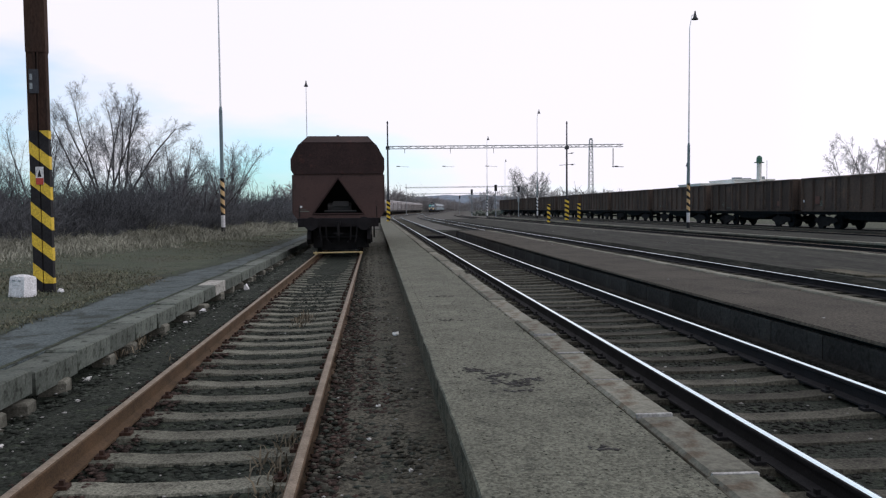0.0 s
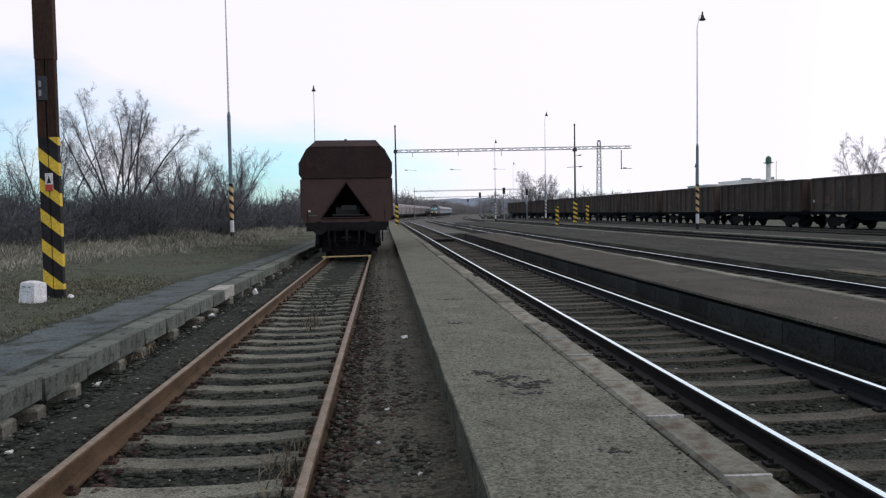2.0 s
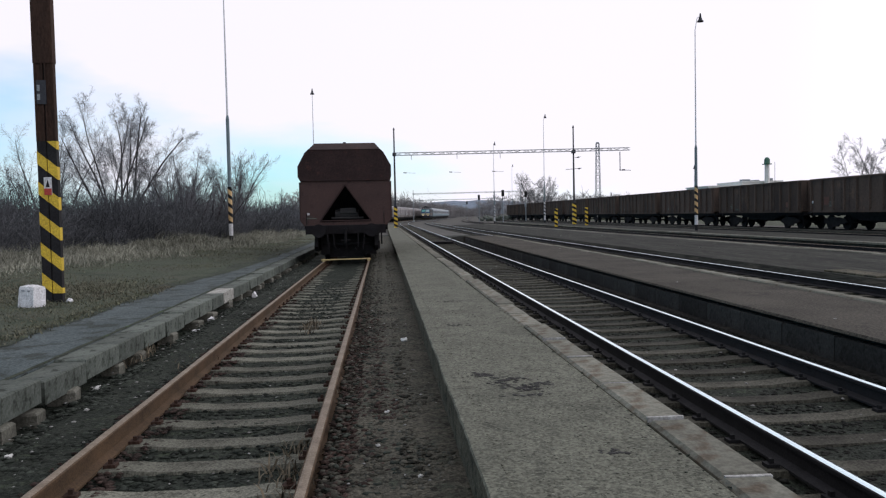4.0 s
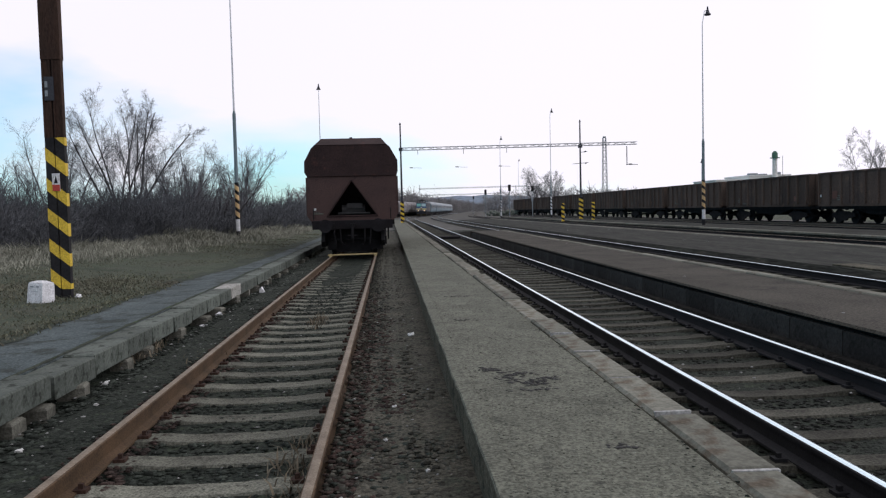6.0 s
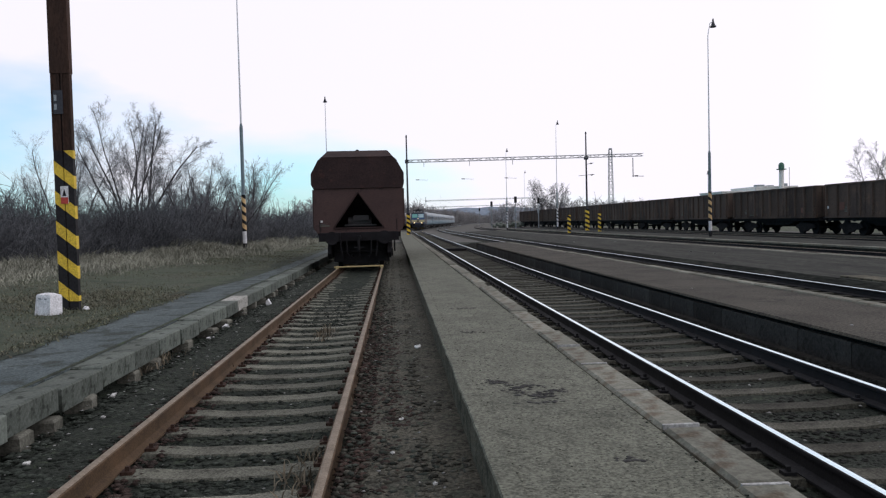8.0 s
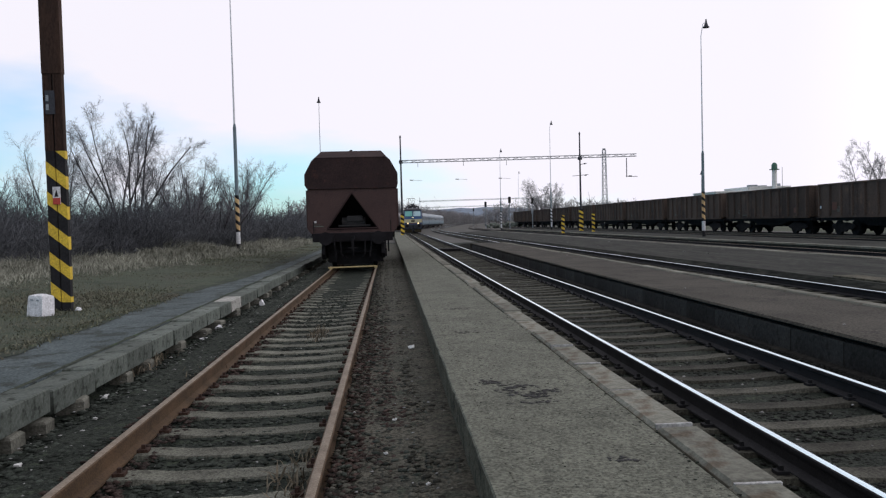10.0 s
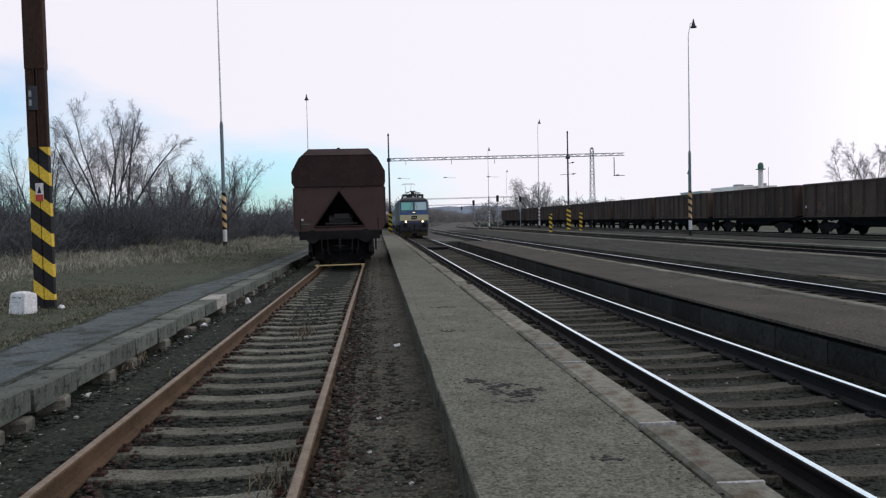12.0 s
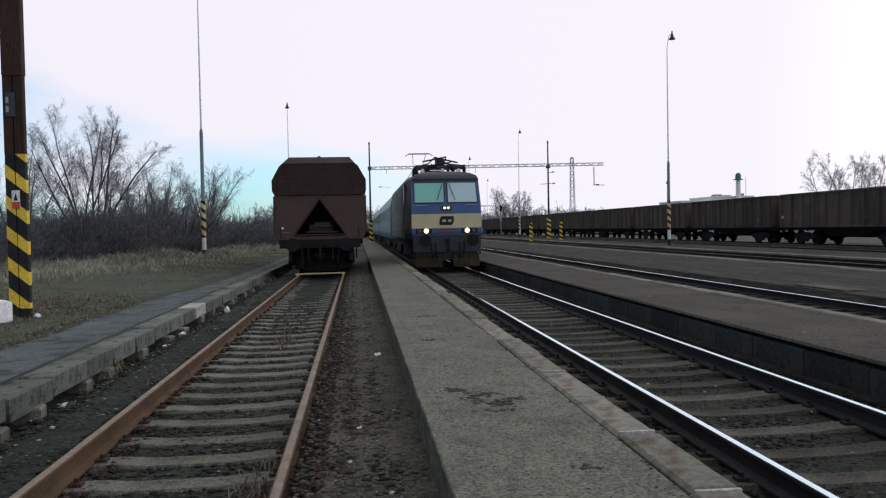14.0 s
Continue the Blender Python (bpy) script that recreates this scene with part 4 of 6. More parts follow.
        tube(bm, (k * 0.77, -0.02, 1.41), (k * 0.77, -0.06, 1.41), 0.09, 0.085, 16)
        part("headlight", bm, M_HEADLIGHT, lamp, "lit warm headlight")
        bm = bmesh.new()
        tube(bm, (k * 1.02, -0.02, 1.41), (k * 1.02, -0.05, 1.41), 0.07, n=12)
        part("tail_light", bm, M_PLATE, lamp)
    bm = bmesh.new()
    box(bm, -0.19, 0.19, -0.02, 0.08, 2.18, 2.34, chamfer=0.02)
    top = part("top_lamp_housing", bm, M_LOCO_ROOF, lo)
    for k in (-1, 1):
        bm = bmesh.new()
        tube(bm, (k * 0.07, -0.02, 2.26), (k * 0.07, -0.05, 2.26), 0.05, n=12)
        part("headlight", bm, M_HEADLIGHT_TOP, top, "lit upper headlight")
    # operator's mark on the cream band: plain dark bars in an outline
    bm = bmesh.new()
    prism(bm, [(-0.28, 1.67), (-0.23, 1.62), (0.19, 1.62), (0.25, 1.69), (0.28, 1.90), (0.24, 1.95), (-0.18, 1.95), (-0.25, 1.88)], "y", -0.012, 0.02)
    emblem = part("emblem", bm, M_BLACK, lo, "dark rounded emblem")
    bm = bmesh.new()
    prism(bm, [(-0.17, 1.74), (-0.03, 1.74), (-0.01, 1.83), (-0.15, 1.83)], "y", -0.017, -0.012)
    prism(bm, [(0.05, 1.74), (0.17, 1.74), (0.19, 1.83), (0.07, 1.83)], "y", -0.017, -0.012)
    part("emblem_field", bm, M_CREAM, emblem)
    bm = bmesh.new()
    box(bm, -0.42, 0.42, -0.02, 0.02, 1.35, 1.48)
    part("number_plate", bm, M_PLATE, lo, "red plate with unreadable figures")
    # bumper skirt, plough, buffers
    bm = bmesh.new()
    prism(bm, [(-1.26, 0.62), (1.26, 0.62), (1.28, 1.24), (-1.28, 1.24)], "y", -0.1, 0.2)
    prism(bm, [(-1.0, 0.3), (1.0, 0.3), (1.2, 0.64), (-1.2, 0.64)], "y", 0.1, 0.2)
    part("buffer_beam", bm, M_DARK_BLUE, lo, "dark blue buffer beam and apron")
    for k in (-1, 1):
        buffer(lo, k * 0.875, -0.1, 1.05, -1, M_FRAME_GREY)
        bm = bmesh.new()
        vs = [bm.verts.new(p) for p in ((k * 0.2, -0.32, 0.07), (k * 1.2, -0.1, 0.07), (k * 1.22, 0.05, 0.55), (k * 0.2, -0.18, 0.55))]
        ws = [bm.verts.new((v.co.x, v.co.y + 0.06, v.co.z)) for v in vs]
        bm.faces.new(vs), bm.faces.new(ws[::-1])
        for i in range(4):
            bm.faces.new((vs[(i + 1) % 4], vs[i], ws[i], ws[(i + 1) % 4]))
        bmesh.ops.recalc_face_normals(bm, faces=bm.faces[:])
        part("rail_plough", bm, M_PLOUGH, lo, "dull ochre rail plough")
        bm = bmesh.new()
        tube(bm, (k * 1.15, -0.06, 2.36), (k * 0.7, -0.06, 2.36), 0.014, n=6)
        part("handrail", bm, M_STEEL, lo)
    bm = bmesh.new()
    box(bm, -0.06, 0.06, -0.5, -0.1, 0.98, 1.12)
    tube(bm, (0, -0.48, 1.08), (0, -0.45, 0.55), 0.05, n=8)
    tube(bm, (-0.15, -0.46, 0.68), (0.15, -0.46, 0.68), 0.03, n=6)
    part("screw_coupling", bm, M_FRAME, lo)
    bm = bmesh.new()
    box(bm, -1.29, 1.29, -0.13, -0.005, 1.215, 1.27, chamfer=0.015)
    part("front_step", bm, M_DARK_BLUE, lo)
    for x in (-0.62, -0.45, 0.45, 0.62):
        bm = bmesh.new()
        tube(bm, (x, -0.1, 0.98), (x, -0.24, 0.85), 0.026, n=6)
        tube(bm, (x, -0.24, 0.85), (x * 0.96, -0.24, 0.5), 0.026, n=6)
        tube(bm, (x * 0.96, -0.24, 0.5), (x * 0.9, -0.16, 0.42), 0.03, n=6)
        part("brake_hose", bm, M_FRAME, lo)
    for k in (-1, 1):
        bm = bmesh.new()
        for z in (0.5, 0.8):
            box(bm, k * 1.2 - 0.13, k * 1.2 + 0.13, 0.3, 0.55, z, z + 0.03)
        for y in (0.32, 0.53):
            box(bm, k * 1.31 - 0.012, k * 1.31 + 0.012, y - 0.02, y + 0.02, 0.5, 1.15)
        part("cab_steps", bm, M_FRAME, lo)
        bm = bmesh.new()
        for y in (2.62, 3.33):
            tube(bm, (k * 1.49, y, 1.35), (k * 1.49, y, 2.6), 0.016, n=6)
        part("door_handrail", bm, M_STEEL, lo)
    bm = bmesh.new()
    box(bm, -1.2, 1.2, 0.2, L0 - 0.2, 0.75, 1.12)
    box(bm, -1.1, 1.1, 6.2, 9.8, 0.3, 0.8)
    part("underframe", bm, M_FRAME, lo)
    for y in (3.0, L0 - 3.0):
        for k in (-1, 1):
            bm = bmesh.new()
            prism(bm, [(y - 2.1, 0.45), (y - 1.2, 0.32), (y + 1.2, 0.32), (y + 2.1, 0.45), (y + 1.9, 0.95), (y - 1.9, 0.95)], "x", k * 1.08 - 0.08, k * 1.08 + 0.08)
            part("bogie_side", bm, M_FRAME, lo)
        for u in (-1.6, 1.6):
            wheelset(lo, y + u, r=0.6)
    # side cab window, doors and ventilation grilles
    for k in (-1, 1):
        for y0, y1, z0, z1, m, nm in ((1.78, 2.5, 2.45, 3.2, M_DARKGLASS, "side_window"), (2.7, 3.25, 1.35, 3.2, M_LOCO_ROOF, "cab_door"), (3.7, 7.4, 2.35, 3.2, M_LOCO_ROOF, "grille"), (8.2, 12.0, 2.35, 3.2, M_LOCO_ROOF, "grille")):
            bm = bmesh.new()
            box(bm, k * 1.45 - 0.022, k * 1.45 + 0.022, y0, y1, z0, z1)
            part(nm, bm, m, lo)
    # These panels carry the side's shade in their colour.
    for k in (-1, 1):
        for z0, z1, m in ((1.14, 1.5, M_DARK_BLUE), (1.515, 2.035, M_SHADED_CREAM), (2.05, 3.28, M_DARK_BLUE)):
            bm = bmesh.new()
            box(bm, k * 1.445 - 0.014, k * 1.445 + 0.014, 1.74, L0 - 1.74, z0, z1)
            part("side_panel", bm, m, lo, "side panel in shade-darkened paint")
    # roof gear: raised rear pantograph, folded front one, insulators
    for x, y in itertools.product((-0.95, -0.5, 0.5, 0.95), (1.9, 3.6)):
        bm = bmesh.new()
        tube(bm, (x, y, 3.5), (x, y, 3.95), 0.06, n=8)
        for z in (3.7, 3.78, 3.86):
            tube(bm, (x, y, z), (x, y, z + 0.03), 0.095, n=8)
        part("insulator", bm, M_ROOF_GEAR, lo)
    bm = bmesh.new()
    for x in (-0.95, 0.95):
        tube(bm, (x, 1.8, 3.97), (x, 3.7, 3.97), 0.04, n=6)
        tube(bm, (x * 0.8, 1.9, 4.0), (x * 0.35, 3.5, 4.2), 0.03, n=6)
        tube(bm, (x * 0.35, 3.5, 4.2), (x * 0.25, 2.1, 4.3), 0.025, n=6)
    for y in (1.85, 2.7, 3.65):
        tube(bm, (-1.0, y, 3.98), (1.0, y, 3.98), 0.04, n=6)
    tube(bm, (-0.7, 2.0, 4.16), (0.25, 2.0, 4.34), 0.035, n=6)
    tube(bm, (-0.2, 2.35, 4.36), (0.75, 2.35, 4.14), 0.035, n=6)
    box(bm, -0.16, 0.16, 1.95, 2.5, 3.95, 4.26)
    box(bm, -0.45, 0.45, 4.6, 6.4, 3.66, 4.0)
    for x, z in ((-0.35, 4.05), (0.1, 4.12), (0.42, 4.02)):
        tube(bm, (x - 0.3, 1.75, z - 0.08), (x + 0.32, 1.95, z), 0.03, n=6)
        tube(bm, (x, 1.9, z), (x * 0.6, 3.2, z + 0.06), 0.025, n=6)
    part("folded_pantograph", bm, M_ROOF_GEAR, lo)
    for x, y, z0 in ((-0.78, 1.25, 3.55), (0.0, 1.15, 3.62), (0.62, 1.2, 3.58)):
        bm = bmesh.new()
        tube(bm, (x, y, z0), (x, y, 3.72), 0.1, 0.09, 10)
        tube(bm, (x, y - 0.02, 3.74), (x, y - 0.14, 3.74), 0.075, n=10)
        part("pale_insulator", bm, M_WHITE, lo)
        bm = bmesh.new()
        box(bm, x - 0.2, x + 0.2, y - 0.06, y + 0.35, 3.8, 3.9, chamfer=0.03)
        tube(bm, (x - 0.24, y + 0.1, 3.9), (x + 0.24, y + 0.3, 3.96), 0.03, n=6)
        part("roof_switch", bm, M_ROOF_GEAR, lo)
    bm = bmesh.new()
    y = L0 - 2.8
    for x in (-0.5, 0.5):
        tube(bm, (x * 1.6, y - 0.9, 3.95), (x * 0.5, y + 0.6, 4.75), 0.018, n=6)
        tube(bm, (x * 0.5, y + 0.6, 4.75), (x * 0.7, y - 0.4, 5.5), 0.014, n=6)
        tube(bm, (x * 1.6, y - 0.9, 3.7), (x * 1.6, y - 0.9, 3.97), 0.06, n=8)
    tube(bm, (-0.55, y - 0.4, 5.5), (0.55, y - 0.4, 5.5), 0.035, n=6)
    for k in (-1, 1):
        tube(bm, (k * 0.55, y - 0.4, 5.5), (k * 0.75, y - 0.4, 5.38), 0.02, n=6)
    part("raised_pantograph", bm, M_DARK_STEEL, lo)
    return lo


def build_coach():
    c = thing("passenger_coach", "white and teal passenger coach behind the locomotive", "railway coach", "coaches of the train")
    L1 = 26.0
    prof = [(-1.38, 0.95), (1.38, 0.95), (1.42, 1.3), (1.42, 1.95), (1.40, 2.9), (1.36, 3.15), (1.15, 3.6), (0.7, 3.88), (0, 3.98), (-0.7, 3.88), (-1.15, 3.6), (-1.36, 3.15), (-1.40, 2.9), (-1.42, 1.95), (-1.42, 1.3)]
    sl = [1, 1, 0, 1, 1, 2, 2, 2, 2, 2, 2, 1, 1, 0, 1]
    bm = bmesh.new()
    r0, r1 = [[bm.verts.new((x, y, z)) for x, z in prof] for y in (0.3, L1)]
    n = len(prof)
    for i in range(n):
        bm.faces.new((r0[(i + 1) % n], r0[i], r1[i], r1[(i + 1) % n])).material_index = sl[i]
    bm.faces.new(r0), bm.faces.new(r1[::-1])
    bmesh.ops.recalc_face_normals(bm, faces=bm.faces[:])
    part("body", bm, [M_COACH, M_TEAL, M_COACH_ROOF], c)
    wb = bmesh.new()
    box(wb, -0.012, 0.012, 0, 1.3, 2.05, 2.85)
    me = mesh_of("window", wb, M_DARKGLASS)
    for i in range(11):
        for k in (-1, 1):
            ob = new("window", me)
            ob.parent = c
            ob.matrix_basis = pose(k * 1.412, 2.2 + i * 2.0, 0)
    for k, (y0, y1) in itertools.product((-1, 1), ((0.75, 1.6), (24.6, 25.45))):
        bm = bmesh.new()
        box(bm, k * 1.405 - 0.02, k * 1.405 + 0.02, y0, y1, 1.0, 2.95)
        part("door", bm, M_TEAL, c)
    for k in (-1, 1):
        bm = bmesh.new()
        box(bm, k * 1.425 - 0.008, k * 1.425 + 0.008, 0.35, L1 - 0.05, 1.84, 1.93)
        part("stripe", bm, M_STEEL, c)
    bm = bmesh.new()
    box(bm, -1.1, 1.1, 0.6, L1 - 0.3, 0.6, 0.95)
    box(bm, -1.2, 1.2, 8, 17, 0.35, 0.7)
    box(bm, -0.8, 0.8, -0.1, 0.32, 1.1, 3.2)
    part("underframe", bm, M_FRAME, c)
    for y in (3.5, L1 - 3.2):
        for k in (-1, 1):
            bm = bmesh.new()
            prism(bm, [(y - 1.7, 0.5), (y - 1.5, 0.38), (y + 1.5, 0.38), (y + 1.7, 0.5), (y + 1.6, 0.8), (y - 1.6, 0.8)], "x", k * 1.05 - 0.07, k * 1.05 + 0.07)
            part("bogie_side", bm, M_FRAME, c)
        for u in (-1.25, 1.25):
            wheelset(c, y + u)
    return c


M_ROOF_GEAR = mat("sooty_roof_gear", (0.022, 0.023, 0.027), (0.012, 0.0125, 0.015), 0.7, scale=4, fine=40, bump=0.1, spec=0.2)
M_PLOUGH = mat("dull_ochre_paint", (0.034, 0.029, 0.015), (0.012, 0.011, 0.009), 0.85, scale=4, fine=50, bump=0.2, spec=0.1)
M_COACH_ROOF = mat("grey_coach_roof", (0.24, 0.27, 0.29), (0.19, 0.215, 0.23), 0.6, scale=1, fine=20, bump=0.02)
loco = build_loco()
coach = build_coach()
coaches = [coach] + [copy_thing(coach, pose(0, 0, 0)) for _ in range(5)]
TRAIN_SPEED, TRAIN_END = 21.9, 29.2
LOCO_LENGTH, COACH_LENGTH = 16.9, 26.4


def vehicle_pose(s, length):
    a, b = on_line(s)[0], on_line(s + length)[0]
    return pose(a.x, a.y, 0, 0, 0, -math.degrees(math.atan2(b.x - a.x, b.y - a.y)))


def motions():
    """The train rolls towards the camera along the bend and onto the straight."""
    times = [0.5 * i for i in range(29)]
    head = {t: TRAIN_END + TRAIN_SPEED * (14.0 - t) for t in times}
    walk(loco, [(t, vehicle_pose(head[t], LOCO_LENGTH)) for t in times])
    for i, c in enumerate(coaches):
        walk(c, [(t, vehicle_pose(head[t] + LOCO_LENGTH + i * COACH_LENGTH, COACH_LENGTH)) for t in times])


# ---- masts, lamps and signals ----
def slanted_stripes(parent, x0, x1, y0, y1, z0, z1, period, share, slant, first=None):
    """Slanting paint bands round the front and sides of an upright of box section, 4 mm proud of it."""
    z = z0 - slant if first is None else first - slant
    while z < z1:
        bm = bmesh.new()
        a = [(x0 - 0.004, z + slant), (x1 + 0.004, z), (x1 + 0.004, z + period * share), (x0 - 0.004, z + slant + period * share)]
        a = [(x, min(max(v, z0), z1)) for x, v in a]
        if max(v for _, v in a) - min(v for _, v in a) > 0.05 and abs(a[3][1] - a[0][1]) + abs(a[2][1] - a[1][1]) > 0.05:
            vs0, vs1 = [[bm.verts.new((x, y, v)) for x, v in a] for y in (y0 - 0.004, y1 + 0.004)]
            bm.faces.new(vs0), bm.faces.new(vs1[::-1])
            for i in range(4):
                bm.faces.new((vs0[(i + 1) % 4], vs0[i], vs1[i], vs1[(i + 1) % 4]))
            bmesh.ops.remove_doubles(bm, verts=bm.verts[:], dist=1e-5)
            bmesh.ops.recalc_face_normals(bm, faces=bm.faces[:])
            part("warning_band", bm, M_YELLOW, parent)
        else:
            bm.free()
        z += period


def ring_stripe(bm, z0, z1, r, slant, n=12):
    rings = [[bm.verts.new((r * math.cos(math.tau * i / n), r * math.sin(math.tau * i / n), z - slant * math.cos(math.tau * i / n))) for i in range(n)] for z in (z0, z1)]
    for i in range(n):
        bm.faces.new((rings[0][i], rings[0][(i + 1) % n], rings[1][(i + 1) % n], rings[1][i]))


def build_channel_mast(x, y, z):
    m = thing("catenary_mast", "rusty twin-channel steel mast with yellow and black warning bands", "mast", at=pose(x, y, z))
    HW, DP = 0.074, 0.05
    for k in (-1, 1):
        bm = bmesh.new()
        cx = k * 0.086
        prism(bm, [(cx - HW, -DP), (cx + HW, -DP), (cx + HW, DP), (cx - HW, DP)], "z", -0.3, 2.73)
        shaft = part("channel_base", bm, M_BLACK, m, "black painted foot of the mast")
        slanted_stripes(shaft, cx - HW, cx + HW, -DP, DP, 0.14, 2.73, 0.516, 0.42, 0.135, -0.23 - (0.14 if k > 0 else 0))
        bm = bmesh.new()
        prism(bm, [(cx - HW, -DP), (cx + HW, -DP), (cx + HW, DP), (cx - HW, DP)], "z", 2.73, 9.5)
        for e in (-1, 1):
            box(bm, cx + e * 0.058 - 0.014, cx + e * 0.058 + 0.014, -DP - 0.014, -DP, 2.73, 9.5)
        part("channel", bm, M_MAST_RUST, m)
    bm = bmesh.new()
    box(bm, -0.011, 0.011, -0.035, 0.035, -0.3, 9.5)
    for i in range(9):
        box(bm, -0.15, 0.15, -0.06, -0.03, 4.1 + i * 0.6, 4.18 + i * 0.6)
    part("web", bm, M_FRAME, m)
    bm = bmesh.new()
    box(bm, -0.165, 0.165, -0.07, 0.07, 4.04, 9.5, chamfer=0.03)
    part("sleeve", bm, M_MAST_RUST, m, "wider rusty upper section")
    bm = bmesh.new()
    box(bm, -0.12, 0.04, -0.076, -0.06, 3.35, 3.75)
    part("number_board", bm, M_DARK_STEEL, m)
    for z0, z1 in ((3.42, 3.52), (3.57, 3.67)):
        bm = bmesh.new()
        box(bm, -0.105, -0.06, -0.081, -0.076, z0, z1)
        part("figure_bar", bm, M_STEEL, m)
    bm = bmesh.new()
    box(bm, -0.06, 0.065, -0.072, -0.058, 1.82, 2.12)
    sign = part("warning_sign", bm, M_WHITE, m, "small white and red warning sign")
    bm = bmesh.new()
    box(bm, -0.058, 0.063, -0.077, -0.072, 1.82, 1.93)
    part("red_field", bm, M_RED, sign)
    bm = bmesh.new()
    prism(bm, [(-0.03, 1.95), (0.035, 1.95), (0.002, 2.08)], "y", -0.077, -0.072)
    part("symbol", bm, M_BLACK, sign)


build_channel_mast(-5.62, 13.9, 0.15)


def build_lamp_mast(x, y, z, height, label, band, step=6.6, arm=0.0, r=0.105):
    m = thing("lamp_mast", label, "lamp post", "tall yard lamps", at=pose(x, y, z))
    bm = bmesh.new()
    tube(bm, (0, 0, -0.3), (0, 0, step), r, r * 0.86, 12)
    tube(bm, (0, 0, step), (0, 0, step + 0.18), r * 0.86, r * 0.5, 12)
    part("lower_pole", bm, M_LAMP_POLE, m)
    bm = bmesh.new()
    tube(bm, (0, 0, step + 0.18), (0, 0, height - 0.9), r * 0.5, r * 0.26, 10)
    part("upper_pole", bm, M_PALE_POLE, m)
    bm = bmesh.new()
    tube(bm, (0, 0, height - 0.9), (arm * 0.4, 0, height - 0.1), r * 0.25, r * 0.2, 8)
    tube(bm, (arm * 0.4, 0, height - 0.1), (arm, 0, height), r * 0.2, n=8)
    part("arm", bm, M_PALE_POLE, m)
    bm = bmesh.new()
    tube(bm, (arm, 0, height + 0.2), (arm, 0, height - 0.05), 0.04, 0.07, 12)
    tube(bm, (arm, 0, height - 0.05), (arm, 0, height - 0.28), 0.08, 0.15, 14)
    tube(bm, (arm, 0, height - 0.28), (arm, 0, height - 0.36), 0.2, 0.21, 14)
    part("lamp_head", bm, M_DARK_STEEL, m, "dark bell-shaped lamp head")
    bm = bmesh.new()
    ring_stripe(bm, -0.2, 0.42, r + 0.004, 0.0)
    part("black_foot", bm, M_BLACK, m)
    bm = bmesh.new()
    ring_stripe(bm, 0.42, 1.05, r + 0.005, 0.0)
    part("white_band", bm, M_WHITE, m)
    bm = bmesh.new()
    ring_stripe(bm, 1.05, 3.0, r + 0.003, 0.0)
    part("black_band", bm, M_BLACK, m)
    for i in range(4):
        bm = bmesh.new()
        ring_stripe(bm, 1.2 + 0.46 * i, 1.46 + 0.46 * i, r + 0.007, 0.09)
        part("warning_band", bm, band, m)
    return m


# Upper poles painted pale: the sky's glare is put into their colour.
M_PALE_POLE = mat("glare_pale_pole", (0.58, 0.6, 0.62), (0.48, 0.5, 0.52), 0.6, scale=3, fine=40, bump=0.05, stretch=(1, 1, 0.3))
build_lamp_mast(-8.0, 42.5, 0.2, 14.3, "tall tapered lamp mast with orange bands in front of a thicket", M_ORANGE, arm=0.3)
build_lamp_mast(20.82, 50.7, 0.05, 14.1, "tall slender lamp mast with yellow bands between goods lines", M_ORANGE, step=5.5, arm=0.36)
build_lamp_mast(22.0, 105.0, 0.05, 14.5, "tall slender lamp mast with pale foot beside the gantry", M_WHITE, step=5.5, arm=0.25)
build_lamp_mast(-6.4, 77.0, 0.2, 13.5, "tall thin lamp mast behind the hopper wagon", M_ORANGE, step=5.5, arm=0.0)
build_lamp_mast(17.6, 122.0, -0.1, 12.6, "thin far lamp mast beside signals", M_WHITE, step=5.0, arm=0.2)
build_lamp_mast(31.0, 185.0, -0.1, 13.0, "thin far lamp mast in front of bare trees", M_WHITE, step=5.0, arm=0.2)


def lattice(bm, p, q, width, n, r=0.025, deep=None):
    """A lattice girder of four chords and zigzag bars from p to q."""
    p, q = Vector(p), Vector(q)
    d = (q - p).normalized()
    side = Vector((0, 1, 0)) if abs(d.y) < 0.5 else Vector((1, 0, 0))
    up = d.cross(side).normalized()
    corners = [side * a * (deep or width) / 2 + up * b * width / 2 for a, b in ((-1, -1), (1, -1), (1, 1), (-1, 1))]
    for c in corners:
        tube(bm, p + c, q + c, r * 1.3, n=5)
    for i in range(n):
        a, b = p.lerp(q, i / n), p.lerp(q, (i + 1) / n)
        for j in range(4):
            c, e = corners[j], corners[(j + 1) % 4]
            tube(bm, a + (c if i % 2 else e), b + (e if i % 2 else c), r, n=4)


def striped_foot(parent, x, y, z0, z1, hw):
    bm = bmesh.new()
    prism(bm, [(x - hw, y - hw), (x + hw, y - hw), (x + hw, y + hw), (x - hw, y + hw)], "z", z0, z1)
    foot = part("painted_foot", bm, M_BLACK, parent)
    slanted_stripes(foot, x - hw, x + hw, y - hw, y + hw, z0, z1, 0.5, 0.5, 0.2)


